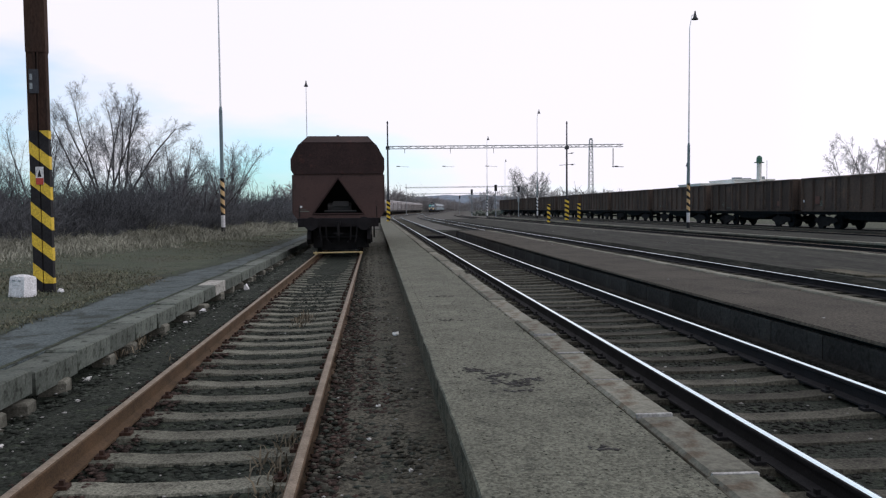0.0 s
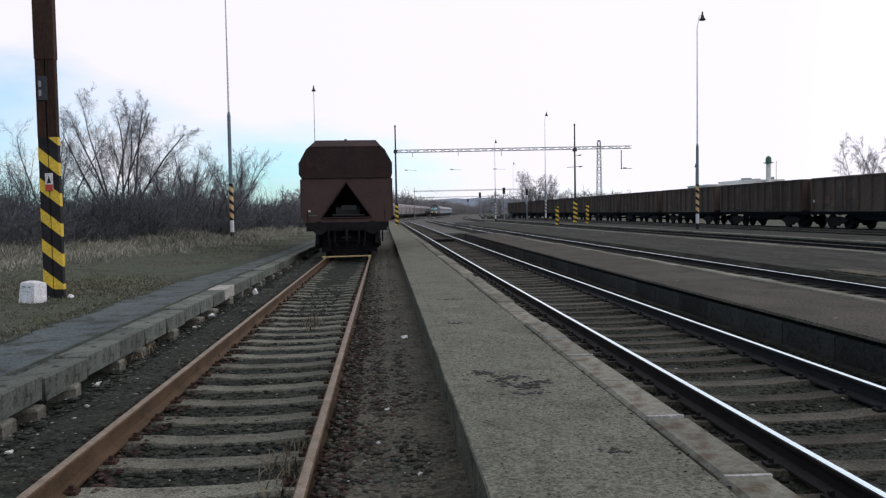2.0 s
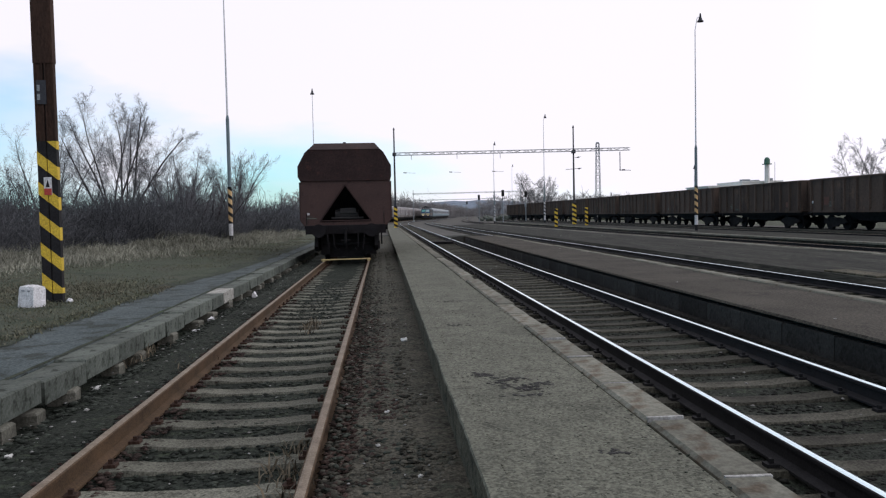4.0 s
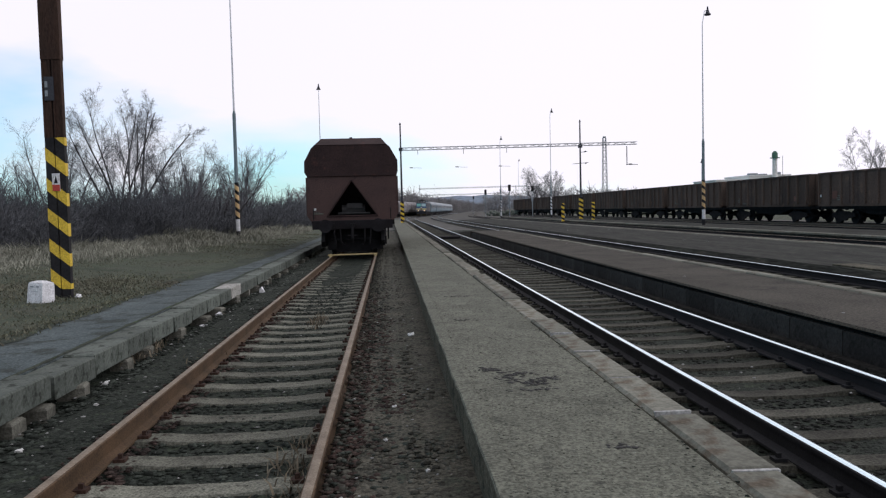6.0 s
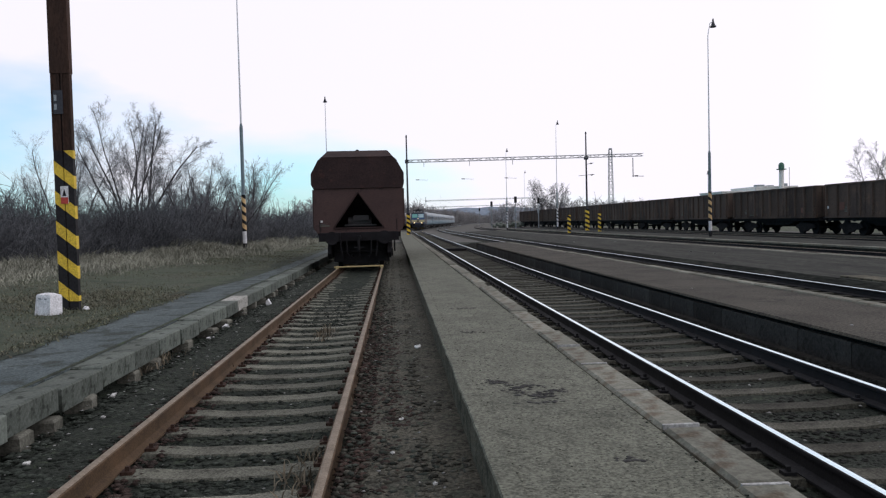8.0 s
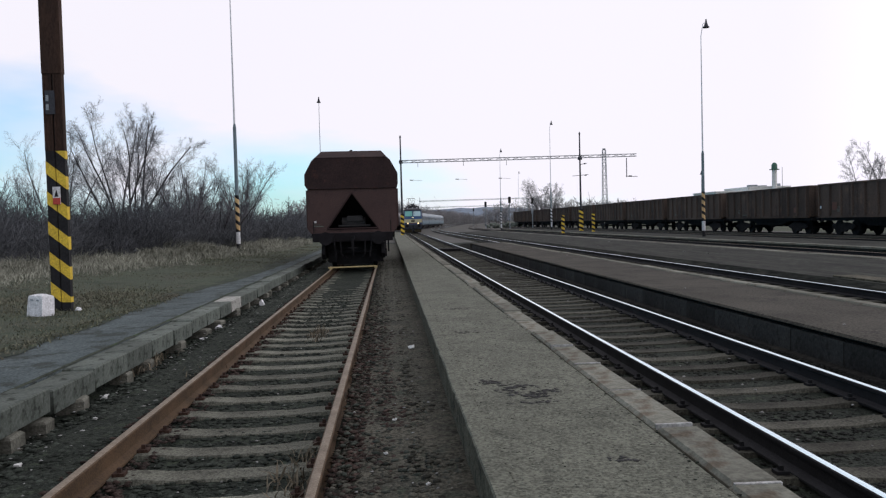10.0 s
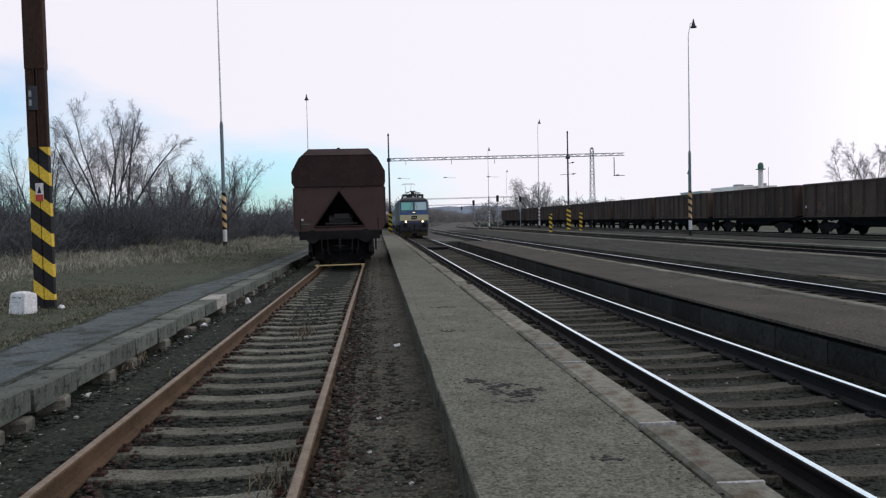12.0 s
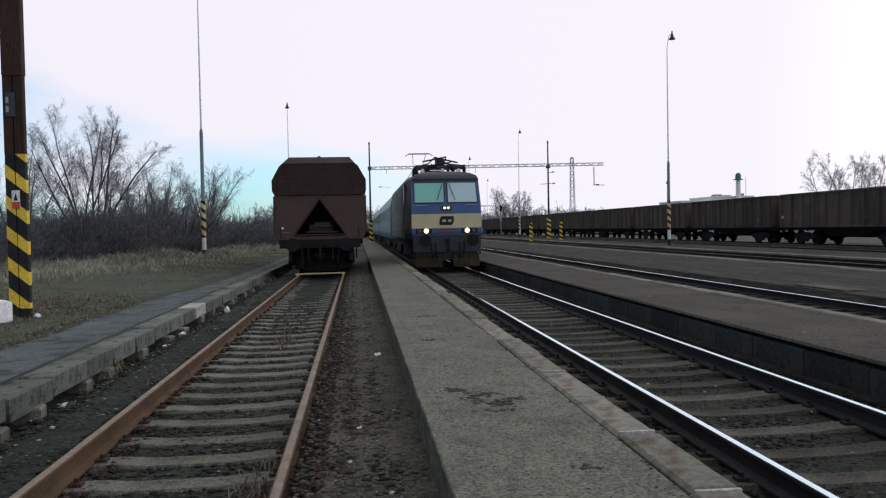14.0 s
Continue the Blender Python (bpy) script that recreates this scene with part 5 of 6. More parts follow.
def build_gantry(y, xs, x_end, beam_z, top, label, drops, truss_r=0.02, steel=None):
    steel = steel or M_DARK_STEEL
    g = thing("catenary_gantry", label, "railway gantry", at=pose(0, y, 0))
    for i, x in enumerate(xs):
        bm = bmesh.new()
        tube(bm, (x, 0, -0.3), (x, 0, top), 0.13, 0.07, 8)
        tube(bm, (x, 0, top), (x, 0, top + 0.25), 0.12, 0.04, 8)
        box(bm, x - 0.2, x + 0.2, -0.2, 0.2, beam_z - 0.2, beam_z + 0.2, chamfer=0.1)
        part("mast", bm, steel, g)
        if y < 100:
            striped_foot(g, x, 0, 0.15, 2.5, 0.19)
        if y < 100 and i == 1:
            for z, u, v in ((6.15, -0.85, 0.9), (beam_z - 0.7, 0.1, 0.8)):
                bm = bmesh.new()
                tube(bm, (x + u, 0, z), (x + v, 0, z + 0.12), 0.03, n=6)
                tube(bm, (x + v * 0.55, 0, z + 0.05), (x + v * 0.8, 0, z + 0.09), 0.07, n=8)
                part("side_arm", bm, steel, g)
    bm = bmesh.new()
    a, b = min(xs), x_end
    lattice(bm, (a, 0, beam_z), (b, 0, beam_z + 0.2), 0.27, max(8, int((b - a) / 0.9)), truss_r, 0.4)
    part("beam", bm, M_STEEL, g)
    for x in drops:
        bm = bmesh.new()
        tube(bm, (x, 0, beam_z - 0.1), (x, 0, beam_z - 2.2), 0.05, n=6)
        tube(bm, (x - 0.1, 0, beam_z - 2.1), (x + 1.2, 0, beam_z - 2.15), 0.035, n=6)
        tube(bm, (x + 0.2, 0, beam_z - 2.1), (x + 0.55, 0, beam_z - 2.1), 0.075, n=8)
        part("drop_arm", bm, M_DARK_STEEL, g)
    for x in (3.33, 8.28, 13.0):
        bm = bmesh.new()
        tube(bm, (x - 0.9, 0, beam_z - 2.0), (x + 0.4, 0, beam_z - 2.07), 0.014, n=5)
        tube(bm, (x - 0.9, 0, beam_z - 2.0), (x - 0.55, 0, beam_z - 2.02), 0.045, n=8)
        if y > 100:
            bm.free()
            continue
        part("registration_arm", bm, M_DARK_STEEL, g)
        bm = bmesh.new()
        tube(bm, (x, 0, beam_z - 0.1), (x, 0, beam_z - 0.6), 0.025, n=6)
        part("hanger", bm, M_DARK_STEEL, g)
    return g


build_gantry(85.0, (1.5, 21.1), 27.4, 8.1, 10.7, "steel gantry across the tracks with striped feet", (26.3,))
# The far gantries' faintness is put into the colour: paler steel.
build_gantry(230.0, (9.3, 41.0), 41.0, 7.7, 8.6, "far steel gantry across the bend", (), 0.025, M_STEEL)
build_gantry(330.0, (16.0, 52.0), 52.0, 7.7, 8.6, "distant steel gantry over curving rails", (), 0.03, M_STEEL)


def build_marker_post(x, y, h):
    m = thing("warning_post", "short yellow and black striped clearance post", "post", "striped posts by the gantry", at=pose(x, y, 0))
    bm = bmesh.new()
    prism(bm, [(-0.14, -0.1), (0.14, -0.1), (0.14, 0.1), (-0.14, 0.1)], "z", -0.2, h)
    post = part("post", bm, M_BLACK, m)
    slanted_stripes(post, -0.14, 0.14, -0.1, 0.1, 0.05, h, 0.45, 0.5, 0.15)


build_marker_post(17.5, 78.0, 1.85)
build_marker_post(21.4, 81.0, 1.95)


def build_signal(x, y, h):
    m = thing("light_signal", "black railway light signal on a slim mast", "railway signal", "far signals", at=pose(x, y, -0.1))
    bm = bmesh.new()
    tube(bm, (0, 0, -0.2), (0, 0, h), 0.09, 0.07, 8)
    box(bm, -0.16, 0.16, 0.05, 0.3, h - 1.9, h - 1.2)
    part("mast", bm, M_STEEL, m)
    bm = bmesh.new()
    box(bm, -0.22, 0.22, -0.14, 0.0, h - 0.15, h + 0.9, chamfer=0.05)
    head = part("signal_head", bm, M_BLACK, m)
    for i in range(3):
        bm = bmesh.new()
        tube(bm, (0, -0.13, h + 0.7 - i * 0.32), (0, -0.32, h + 0.72 - i * 0.32), 0.1, n=10)
        part("lamp_hood", bm, M_BLACK, head)


for x, y, h in ((19.9, 160, 4.6), (20.2, 130, 4.6), (25.9, 140, 4.6), (27.2, 250, 4.9)):
    build_signal(x, y, h)


def build_tower(x, y, h):
    m = thing("lattice_tower", "pale steel lattice floodlight tower behind the goods wagons", "lattice tower", at=pose(x, y, -0.2))
    bm = bmesh.new()
    n = 12
    for i in range(n):
        z0, z1 = h * i / n, h * (i + 1) / n
        w0, w1 = 1.0 - 0.45 * i / n, 1.0 - 0.45 * (i + 1) / n
        c0 = [(a * w0 / 2, b * w0 / 2, z0) for a, b in ((-1, -1), (1, -1), (1, 1), (-1, 1))]
        c1 = [(a * w1 / 2, b * w1 / 2, z1) for a, b in ((-1, -1), (1, -1), (1, 1), (-1, 1))]
        for j in range(4):
            tube(bm, c0[j], c1[j], 0.055, n=5)
            tube(bm, c0[j], c1[(j + 1) % 4], 0.03, n=4)
            tube(bm, c1[j], c1[(j + 1) % 4], 0.03, n=4)
    part("frame", bm, M_STEEL, m)
    bm = bmesh.new()
    box(bm, -0.25, 0.25, -0.2, 0.2, h, h + 0.3, chamfer=0.05)
    part("head", bm, M_STEEL, m)


build_tower(42.0, 150.0, 14.8)
build_lamp_mast(49.0, 120.0, 0.0, 8.2, "short dark mast behind the goods wagons", M_STEEL, step=4.0)


def build_wires():
    """Contact and carrying wires beyond the gantry."""
    bm = bmesh.new()
    for x in (3.33, 8.28):
        for z, r in ((5.6, 0.012), (6.9, 0.012)):
            for a, b in zip(stations(160, 420), stations(160, 420)[1:]):
                tube(bm, on_line(a, x, z)[0], on_line(b, x, z)[0], r, n=4, caps=False)
    tagged(part("overhead_wires", bm, M_DARK_STEEL), "thin overhead contact wires above the main lines", "wire", kind="structure")


build_wires()


# ---- small things near the camera ----
def build_stop_bar():
    m = thing("track_barrier", "pale yellow steel bar laid across the rusty rails", "barrier", at=pose(0, 26.6, 0))
    bm = bmesh.new()
    tube(bm, (-2.06, 0, 0.055), (-0.40, 0, 0.07), 0.026, n=8)
    part("bar", bm, M_YELLOW_PALE, m)
    for x in (-1.97, -0.47):
        bm = bmesh.new()
        box(bm, x - 0.045, x + 0.045, -0.05, 0.05, 0.0, 0.095, chamfer=0.02)
        part("clamp", bm, M_YELLOW_PALE, m)


M_YELLOW_PALE = mat("pale_yellow_paint", (0.42, 0.34, 0.16), (0.30, 0.24, 0.11), 0.6, scale=5, fine=40, bump=0.1, c3=(0.2, 0.13, 0.06), c3_at=0.6)
build_stop_bar()


def build_marker_stone(x, y, z):
    m = thing("distance_stone", "white painted concrete distance marker in the grass", "marker stone", at=pose(x, y, z, -3, 2, -24))
    bm = bmesh.new()
    rings = []
    for zz, w, d in ((-0.1, 0.165, 0.13), (0.31, 0.15, 0.12), (0.345, 0.142, 0.112), (0.375, 0.06, 0.05)):
        rings.append([bm.verts.new((a * w, b * d, zz)) for a, b in ((-1, -1), (1, -1), (1, 1), (-1, 1))])
    for a, b in zip(rings, rings[1:]):
        for i in range(4):
            bm.faces.new((a[i], a[(i + 1) % 4], b[(i + 1) % 4], b[i]))
    bm.faces.new(rings[-1])
    part("stone", bm, M_WHITE, m)
    for x0, x1, z0, z1 in ((-0.09, -0.03, 0.27, 0.292), (0.03, 0.08, 0.27, 0.292), (-0.07, 0.05, 0.2, 0.205)):
        bm = bmesh.new()
        box(bm, x0, x1, -0.132, -0.1, z0, z1)
        part("figure_bar", bm, M_STEEL, m)


build_marker_stone(-5.65, 13.1, 0.13)


def pebble(name, x, y, z, r, label, material, flat=0.6, category="litter"):
    bm = bmesh.new()
    bmesh.ops.create_icosphere(bm, subdivisions=2, radius=r)
    turn = random.uniform(0.5, 1.0)
    for v in bm.verts:
        v.co *= 1 + 0.8 * noise.noise(v.co * (2.2 / r) + Vector((x, y, 0)))
        v.co.z *= flat
        v.co.y *= turn
    ob = part(name, bm, material)
    ob.matrix_basis = pose(x, y, z, 0, 0, random.uniform(0, 360))
    return tagged(ob, label, category, "scraps beside the rails")


for x, y, z, r, f in ((0.25, 9.62, -0.02, 0.055, 0.6), (-1.82, 4.28, -0.11, 0.07, 0.7), (-2.66, 16.5, -0.1, 0.12, 0.9), (-2.86, 12.2, -0.19, 0.085, 0.4), (-2.9, 13.45, -0.18, 0.11, 0.5),
                      (-5.36, 13.9, 0.16, 0.085, 0.7), (-2.92, 8.2, -0.2, 0.09, 0.5), (0.02, 6.2, -0.05, 0.032, 0.6), (-0.05, 5.3, -0.05, 0.025, 0.7), (0.2, 4.6, -0.035, 0.022, 0.6),
                      (-2.6, 5.6, -0.1, 0.04, 0.4), (-2.55, 6.9, -0.1, 0.03, 0.5)):
    pebble("pale_scrap", x, y, z - 0.01, r * 0.75, "pale scrap of paper or plastic lying on the ballast", M_WHITE if r > 0.07 and y > 12 else M_LITTER, f)


# ---- bare trees, thicket and grass ----
def tubes_np(segs, n=3):
    """Vertices and quads of many thin tubes at once. segs: rows of p, q, r0, r1."""
    s = np.asarray(segs, dtype=np.float64)
    p, q, r0, r1 = s[:, 0:3], s[:, 3:6], s[:, 6], s[:, 7]
    d = q - p
    d /= np.maximum(np.linalg.norm(d, axis=1, keepdims=True), 1e-9)
    ref = np.where(np.abs(d[:, 2:3]) < 0.9, [[0.0, 0.0, 1.0]], [[1.0, 0.0, 0.0]])
    u = np.cross(d, ref)
    u /= np.linalg.norm(u, axis=1, keepdims=True)
    w = np.cross(d, u)
    vs = []
    for c, r in ((p, r0), (q, r1)):
        for i in range(n):
            a = math.tau * i / n
            vs.append(c + (u * math.cos(a) + w * math.sin(a)) * r[:, None])
    verts = np.stack(vs, axis=1).reshape(-1, 3)
    base = (np.arange(len(s)) * 2 * n)[:, None, None]
    quad = np.array([[i, (i + 1) % n, n + (i + 1) % n, n + i] for i in range(n)])[None]
    return verts, (base + quad).reshape(-1, 4)


def raw_np(name, verts, faces, material, parent=None):
    k = faces.shape[1]
    me = bpy.data.meshes.new(name)
    me.vertices.add(len(verts))
    me.vertices.foreach_set("co", verts.astype(np.float32).ravel())
    me.loops.add(faces.size)
    me.loops.foreach_set("vertex_index", faces.astype(np.int32).ravel())
    me.polygons.add(len(faces))
    me.polygons.foreach_set("loop_start", np.arange(0, faces.size, k, dtype=np.int32))
    me.update(calc_edges=True)
    me.materials.append(material)
    ob = new(name, me)
    ob.parent = parent
    return ob


def limb(rng, p, d, length, r0, r1, pieces, wander, up):
    """A bent, tapering limb as a list of (start, end, radius, end radius)."""
    out = []
    for i in range(pieces):
        d = (d + Vector((rng.gauss(0, wander), rng.gauss(0, wander), rng.gauss(0, wander * 0.6) + up))).normalized()
        q = p + d * (length / pieces)
        out.append((p, q, r0 + (r1 - r0) * i / pieces, r0 + (r1 - r0) * (i + 1) / pieces))
        p = q
    return out


def off_axis(rng, d, angle):
    """A direction that leaves d by about this angle, to a random side."""
    side = d.cross(Vector((rng.gauss(0, 1), rng.gauss(0, 1), rng.gauss(0, 1)))).normalized()
    a = angle * rng.uniform(0.7, 1.3)
    return (d * math.cos(a) + side * math.sin(a)).normalized()


def grow(rng, segs, p, d, length, r, level, bare, fine):
    """A limb with side limbs, those with twigs: shorter, thinner and closer together towards the tips."""
    pieces = (9, 6, 4, 2)[level]
    chain = limb(rng, p, d, length, r, r * (0.25 if level < 3 else 0.6), pieces, (0.06, 0.1, 0.16, 0.2)[level], (0.006, 0.04, 0.03, 0.02)[level])
    for i, (a, b, ra, rb) in enumerate(chain):
        segs.append((*a, *b, ra, rb))
        f = (i + 1) / pieces
        if level == 3 or f < bare:
            continue
        axis = (b - a).normalized()
        for _ in range((2, 2, fine)[level]):
            k = rng.random()
            share = ((0.42, 0.5, 0.6)[level]) * (1.12 - 0.62 * f) * rng.uniform(0.6, 1.2)
            grow(rng, segs, a.lerp(b, k), off_axis(rng, axis, (0.5, 0.66, 0.8)[level]), length * share, max(0.0025, ra * (0.4, 0.42, 0.5)[level]), level + 1, (0.3, 0.2, 0.2, 0)[level + 1], fine)


def build_tree(name, label, x, y, z, height, stems, seed, lean=0.35, fine=3, r=0.065, width=1.0, bare=0.4, dirs=None, twig=0.003):
    rng = random.Random(seed)
    segs = []
    for i in range(stems):
        if dirs:
            d = Vector((dirs[i][0], rng.gauss(0, 0.12), 1)).normalized()
            length = dirs[i][1]
        else:
            a = math.tau * i / stems + rng.uniform(-0.4, 0.4)
            out = lean * rng.uniform(0.4, 1.1)
            d = Vector((math.cos(a) * out, math.sin(a) * out, 1)).normalized()
            length = rng.uniform(0.75, 1.0)
        grow(rng, segs, Vector((rng.gauss(0, 0.25) * (stems > 1), rng.gauss(0, 0.25) * (stems > 1), -0.2)), d, 7.0 * length, r * rng.uniform(0.8, 1.15), 0, bare, fine)
    s = np.array(segs)
    k = height / s[:, 5].max()
    s[:, [2, 5]] *= k
    s[:, [0, 1, 3, 4]] *= k * width
    s[:, 6:8] = np.maximum(s[:, 6:8] * max(1.0, k), twig * max(1.0, k))
    t = thing(name, label, "tree", "bare trees", at=pose(x, y, z))
    thick = s[:, 6] > 0.016 * max(1.0, k)
    v, f = tubes_np(s[thick], 6)
    raw_np("trunk", v, f, M_BARK, t)
    v, f = tubes_np(s[~thick], 3)
    raw_np("crown", v, f, M_CROWN, t)
    return t


# the broad tree that fans out of the thicket, then its neighbours along the yard
build_tree("bare_tree", "broad bare tree whose many stems fan out of a brown thicket", -15.7, 48.0, 0.3, 9.1, 9, 11, width=1.0, r=0.075, bare=0.4,
           dirs=((-0.4, 0.84), (-0.3, 0.93), (-0.2, 0.97), (-0.08, 0.9), (0.04, 1.0), (0.13, 0.93), (0.24, 0.95), (0.38, 0.86), (0.6, 0.95)))
TREES = [(-10.3, 57.0, 6.3, 3, 12, 0.3), (-12.6, 68.0, 6.9, 4, 14, 0.4), (-25.0, 54.0, 5.2, 3, 15, 0.4), (-19.6, 49.0, 7.4, 5, 16, 0.4), (-12.0, 50.0, 4.9, 5, 13, 0.45),
         (-33.0, 62.0, 5.0, 3, 17, 0.4), (-15.5, 63.0, 7.2, 4, 18, 0.4), (-10.8, 88.0, 4.6, 3, 19, 0.4), (-13.6, 52.0, 5.4, 5, 20, 0.45), (-22.0, 52.0, 5.6, 4, 21, 0.4),
         (-10.8, 44.5, 3.9, 6, 23, 0.5), (-12.0, 45.5, 4.3, 6, 24, 0.5), (-9.9, 47.0, 3.7, 6, 25, 0.5), (-9.9, 54.0, 5.6, 5, 26, 0.35)]
for x, y, h, stems, seed, lean in TREES:
    build_tree("bare_tree", "bare many-stemmed tree rising from a brown thicket", x, y, 0.3, h, stems, seed, lean, fine=2 if y < 50 else 1, twig=0.003 if y < 50 else 0.004)
for x, y, h, seed in ((76.5, 120.0, 12.2, 31), (82.0, 122.0, 13.4, 32), (88.0, 126.0, 13.0, 33)):
    build_tree("bare_tree", "bare tree behind the goods wagons", x, y, 0.3, h, 3, seed, 0.3, fine=2, bare=0.5, twig=0.006)
for x, y, h, seed, stems, wide in ((48.0, 250.0, 15.2, 41, 6, 1.35), (54.0, 254.0, 13.8, 42, 4, 1.2), (62.0, 262.0, 9.5, 43, 4, 1.3)):
    build_tree("bare_tree", "large bare tree with a broad crown beyond the yard", x, y, 0.0, h, stems, seed, 0.5, fine=2, r=0.06, bare=0.3, width=wide, twig=0.0055)


def face_of_thicket(s):
    return 0.9 * noise.noise(Vector((s * 0.35, 3, 9))) + float(np.interp(s, [18, 26, 28.5, 33, 37, 43, 70, 95, 150], [-14.3, -12.9, -12.1, -11.5, -10.6, -9.3, -8.4, -7.6, -6.5]))


def build_thicket():
    rng = random.Random(5)
    variants = []
    for v in range(5):
        segs = []
        for i in range(27):
            a, rad = rng.uniform(0, math.tau), rng.uniform(0, 0.75)
            p = Vector((math.cos(a) * rad, math.sin(a) * rad, -0.1))
            d = Vector((math.cos(a) * rad * 0.45 + rng.gauss(0, 0.12), math.sin(a) * rad * 0.45 + rng.gauss(0, 0.12), 1)).normalized()
            h = rng.uniform(1.6, 3.4)
            r = rng.uniform(0.012, 0.022)
            for j in range(3):
                d = (d + Vector((rng.gauss(0, 0.14), rng.gauss(0, 0.14), 0))).normalized()
                q = p + d * h / 3
                segs.append((*p, *q, r, r * 0.8))
                for _ in range(4):
                    e = (d + Vector((rng.gauss(0, 0.7), rng.gauss(0, 0.7), rng.gauss(0.1, 0.4)))).normalized()
                    l = rng.uniform(0.3, 0.8)
                    m = p.lerp(q, rng.random())
                    w = m + e * l
                    segs.append((*m, *w, r * 0.6, 0.005))
                    if rng.random() < 0.6:
                        e2 = (e + Vector((rng.gauss(0, 0.6), rng.gauss(0, 0.6), rng.gauss(0.1, 0.4)))).normalized()
                        m2 = m.lerp(w, 0.5)
                        segs.append((*m2, *(m2 + e2 * l * 0.6), 0.007, 0.004))
                p, r = q, r * 0.8
        variants.append(np.array(segs))
    out = []
    s = 20.0
    while s < 150:
        step = 1.15 if s < 60 else 1.6
        x = face_of_thicket(s)
        depth = 0.0
        while depth < (6.5 if s < 62 else 4.5):
            b = variants[rng.randrange(5)]
            b = b[rng.randrange(2)::2].copy() if s > 62 else b.copy()
            if s > 62:
                b[:, 6:8] *= 1.5
            k = rng.uniform(0.65, 1.05) * (0.72 if depth < 1.2 else 1.0)
            a = rng.uniform(0, math.tau)
            c, n = math.cos(a), math.sin(a)
            for i in (0, 3):
                bx, by = b[:, i].copy(), b[:, i + 1].copy()
                b[:, i], b[:, i + 1] = (bx * c - by * n) * k * 1.15, (bx * n + by * c) * k * 1.15
                b[:, i + 2] *= (0.82 if s < 62 else 0.95) * k * (1 + 0.45 * noise.noise(Vector((x * 0.2 - depth * 0.2, s * 0.15, 7))))
            off = np.array([x - depth + rng.uniform(-0.6, 0.6), s + rng.uniform(-0.6, 0.6), ground_height(x - depth, s)])
            b[:, 0:3] += off
            b[:, 3:6] += off
            out.append(b)
            depth += rng.uniform(1.0, 1.8) * (1.0 if s < 60 else 1.4)
        s += step
    v, f = tubes_np(np.concatenate(out), 3)
    tagged(raw_np("thicket", v, f, M_TWIG), "dense brown leafless thicket along the yard", "bushes", kind="stuff")


build_thicket()


def blades(name, label, spots, material, seed):
    """Grass blades, each a narrow bent strip of two triangles. spots: x, y, height, lean."""
    rng = np.random.default_rng(seed)
    n = len(spots)
    s = np.asarray(spots)
    a = rng.uniform(0, math.tau, n)
    wdt = rng.uniform(0.004, 0.009, n) * (1 + s[:, 1] / 30)
    base = np.stack([s[:, 0], s[:, 1], s[:, 2]], 1)
    side = np.stack([np.cos(a), np.sin(a), 0 * a], 1) * wdt[:, None]
    b = rng.uniform(0, math.tau, n)
    bend = np.stack([np.cos(b), np.sin(b), 0 * b], 1) * (s[:, 3] * s[:, 4])[:, None]
    h = s[:, 3][:, None]
    up = np.array([[0, 0, 1.0]])
    mid = base + up * h * 0.6 + bend * 0.35
    tip = base + up * h * (1 - 0.25 * s[:, 4:5]) + bend
    verts = np.stack([base - side, base + side, mid + side * 0.7, mid - side * 0.7, tip], 1).reshape(-1, 3)
    k = np.arange(n)[:, None] * 5
    tri = np.concatenate([k + [0, 1, 2], k + [0, 2, 3], k + [3, 2, 4]], 0)
    return tagged(raw_np(name, verts, tri, material), label, "grass", kind="stuff")


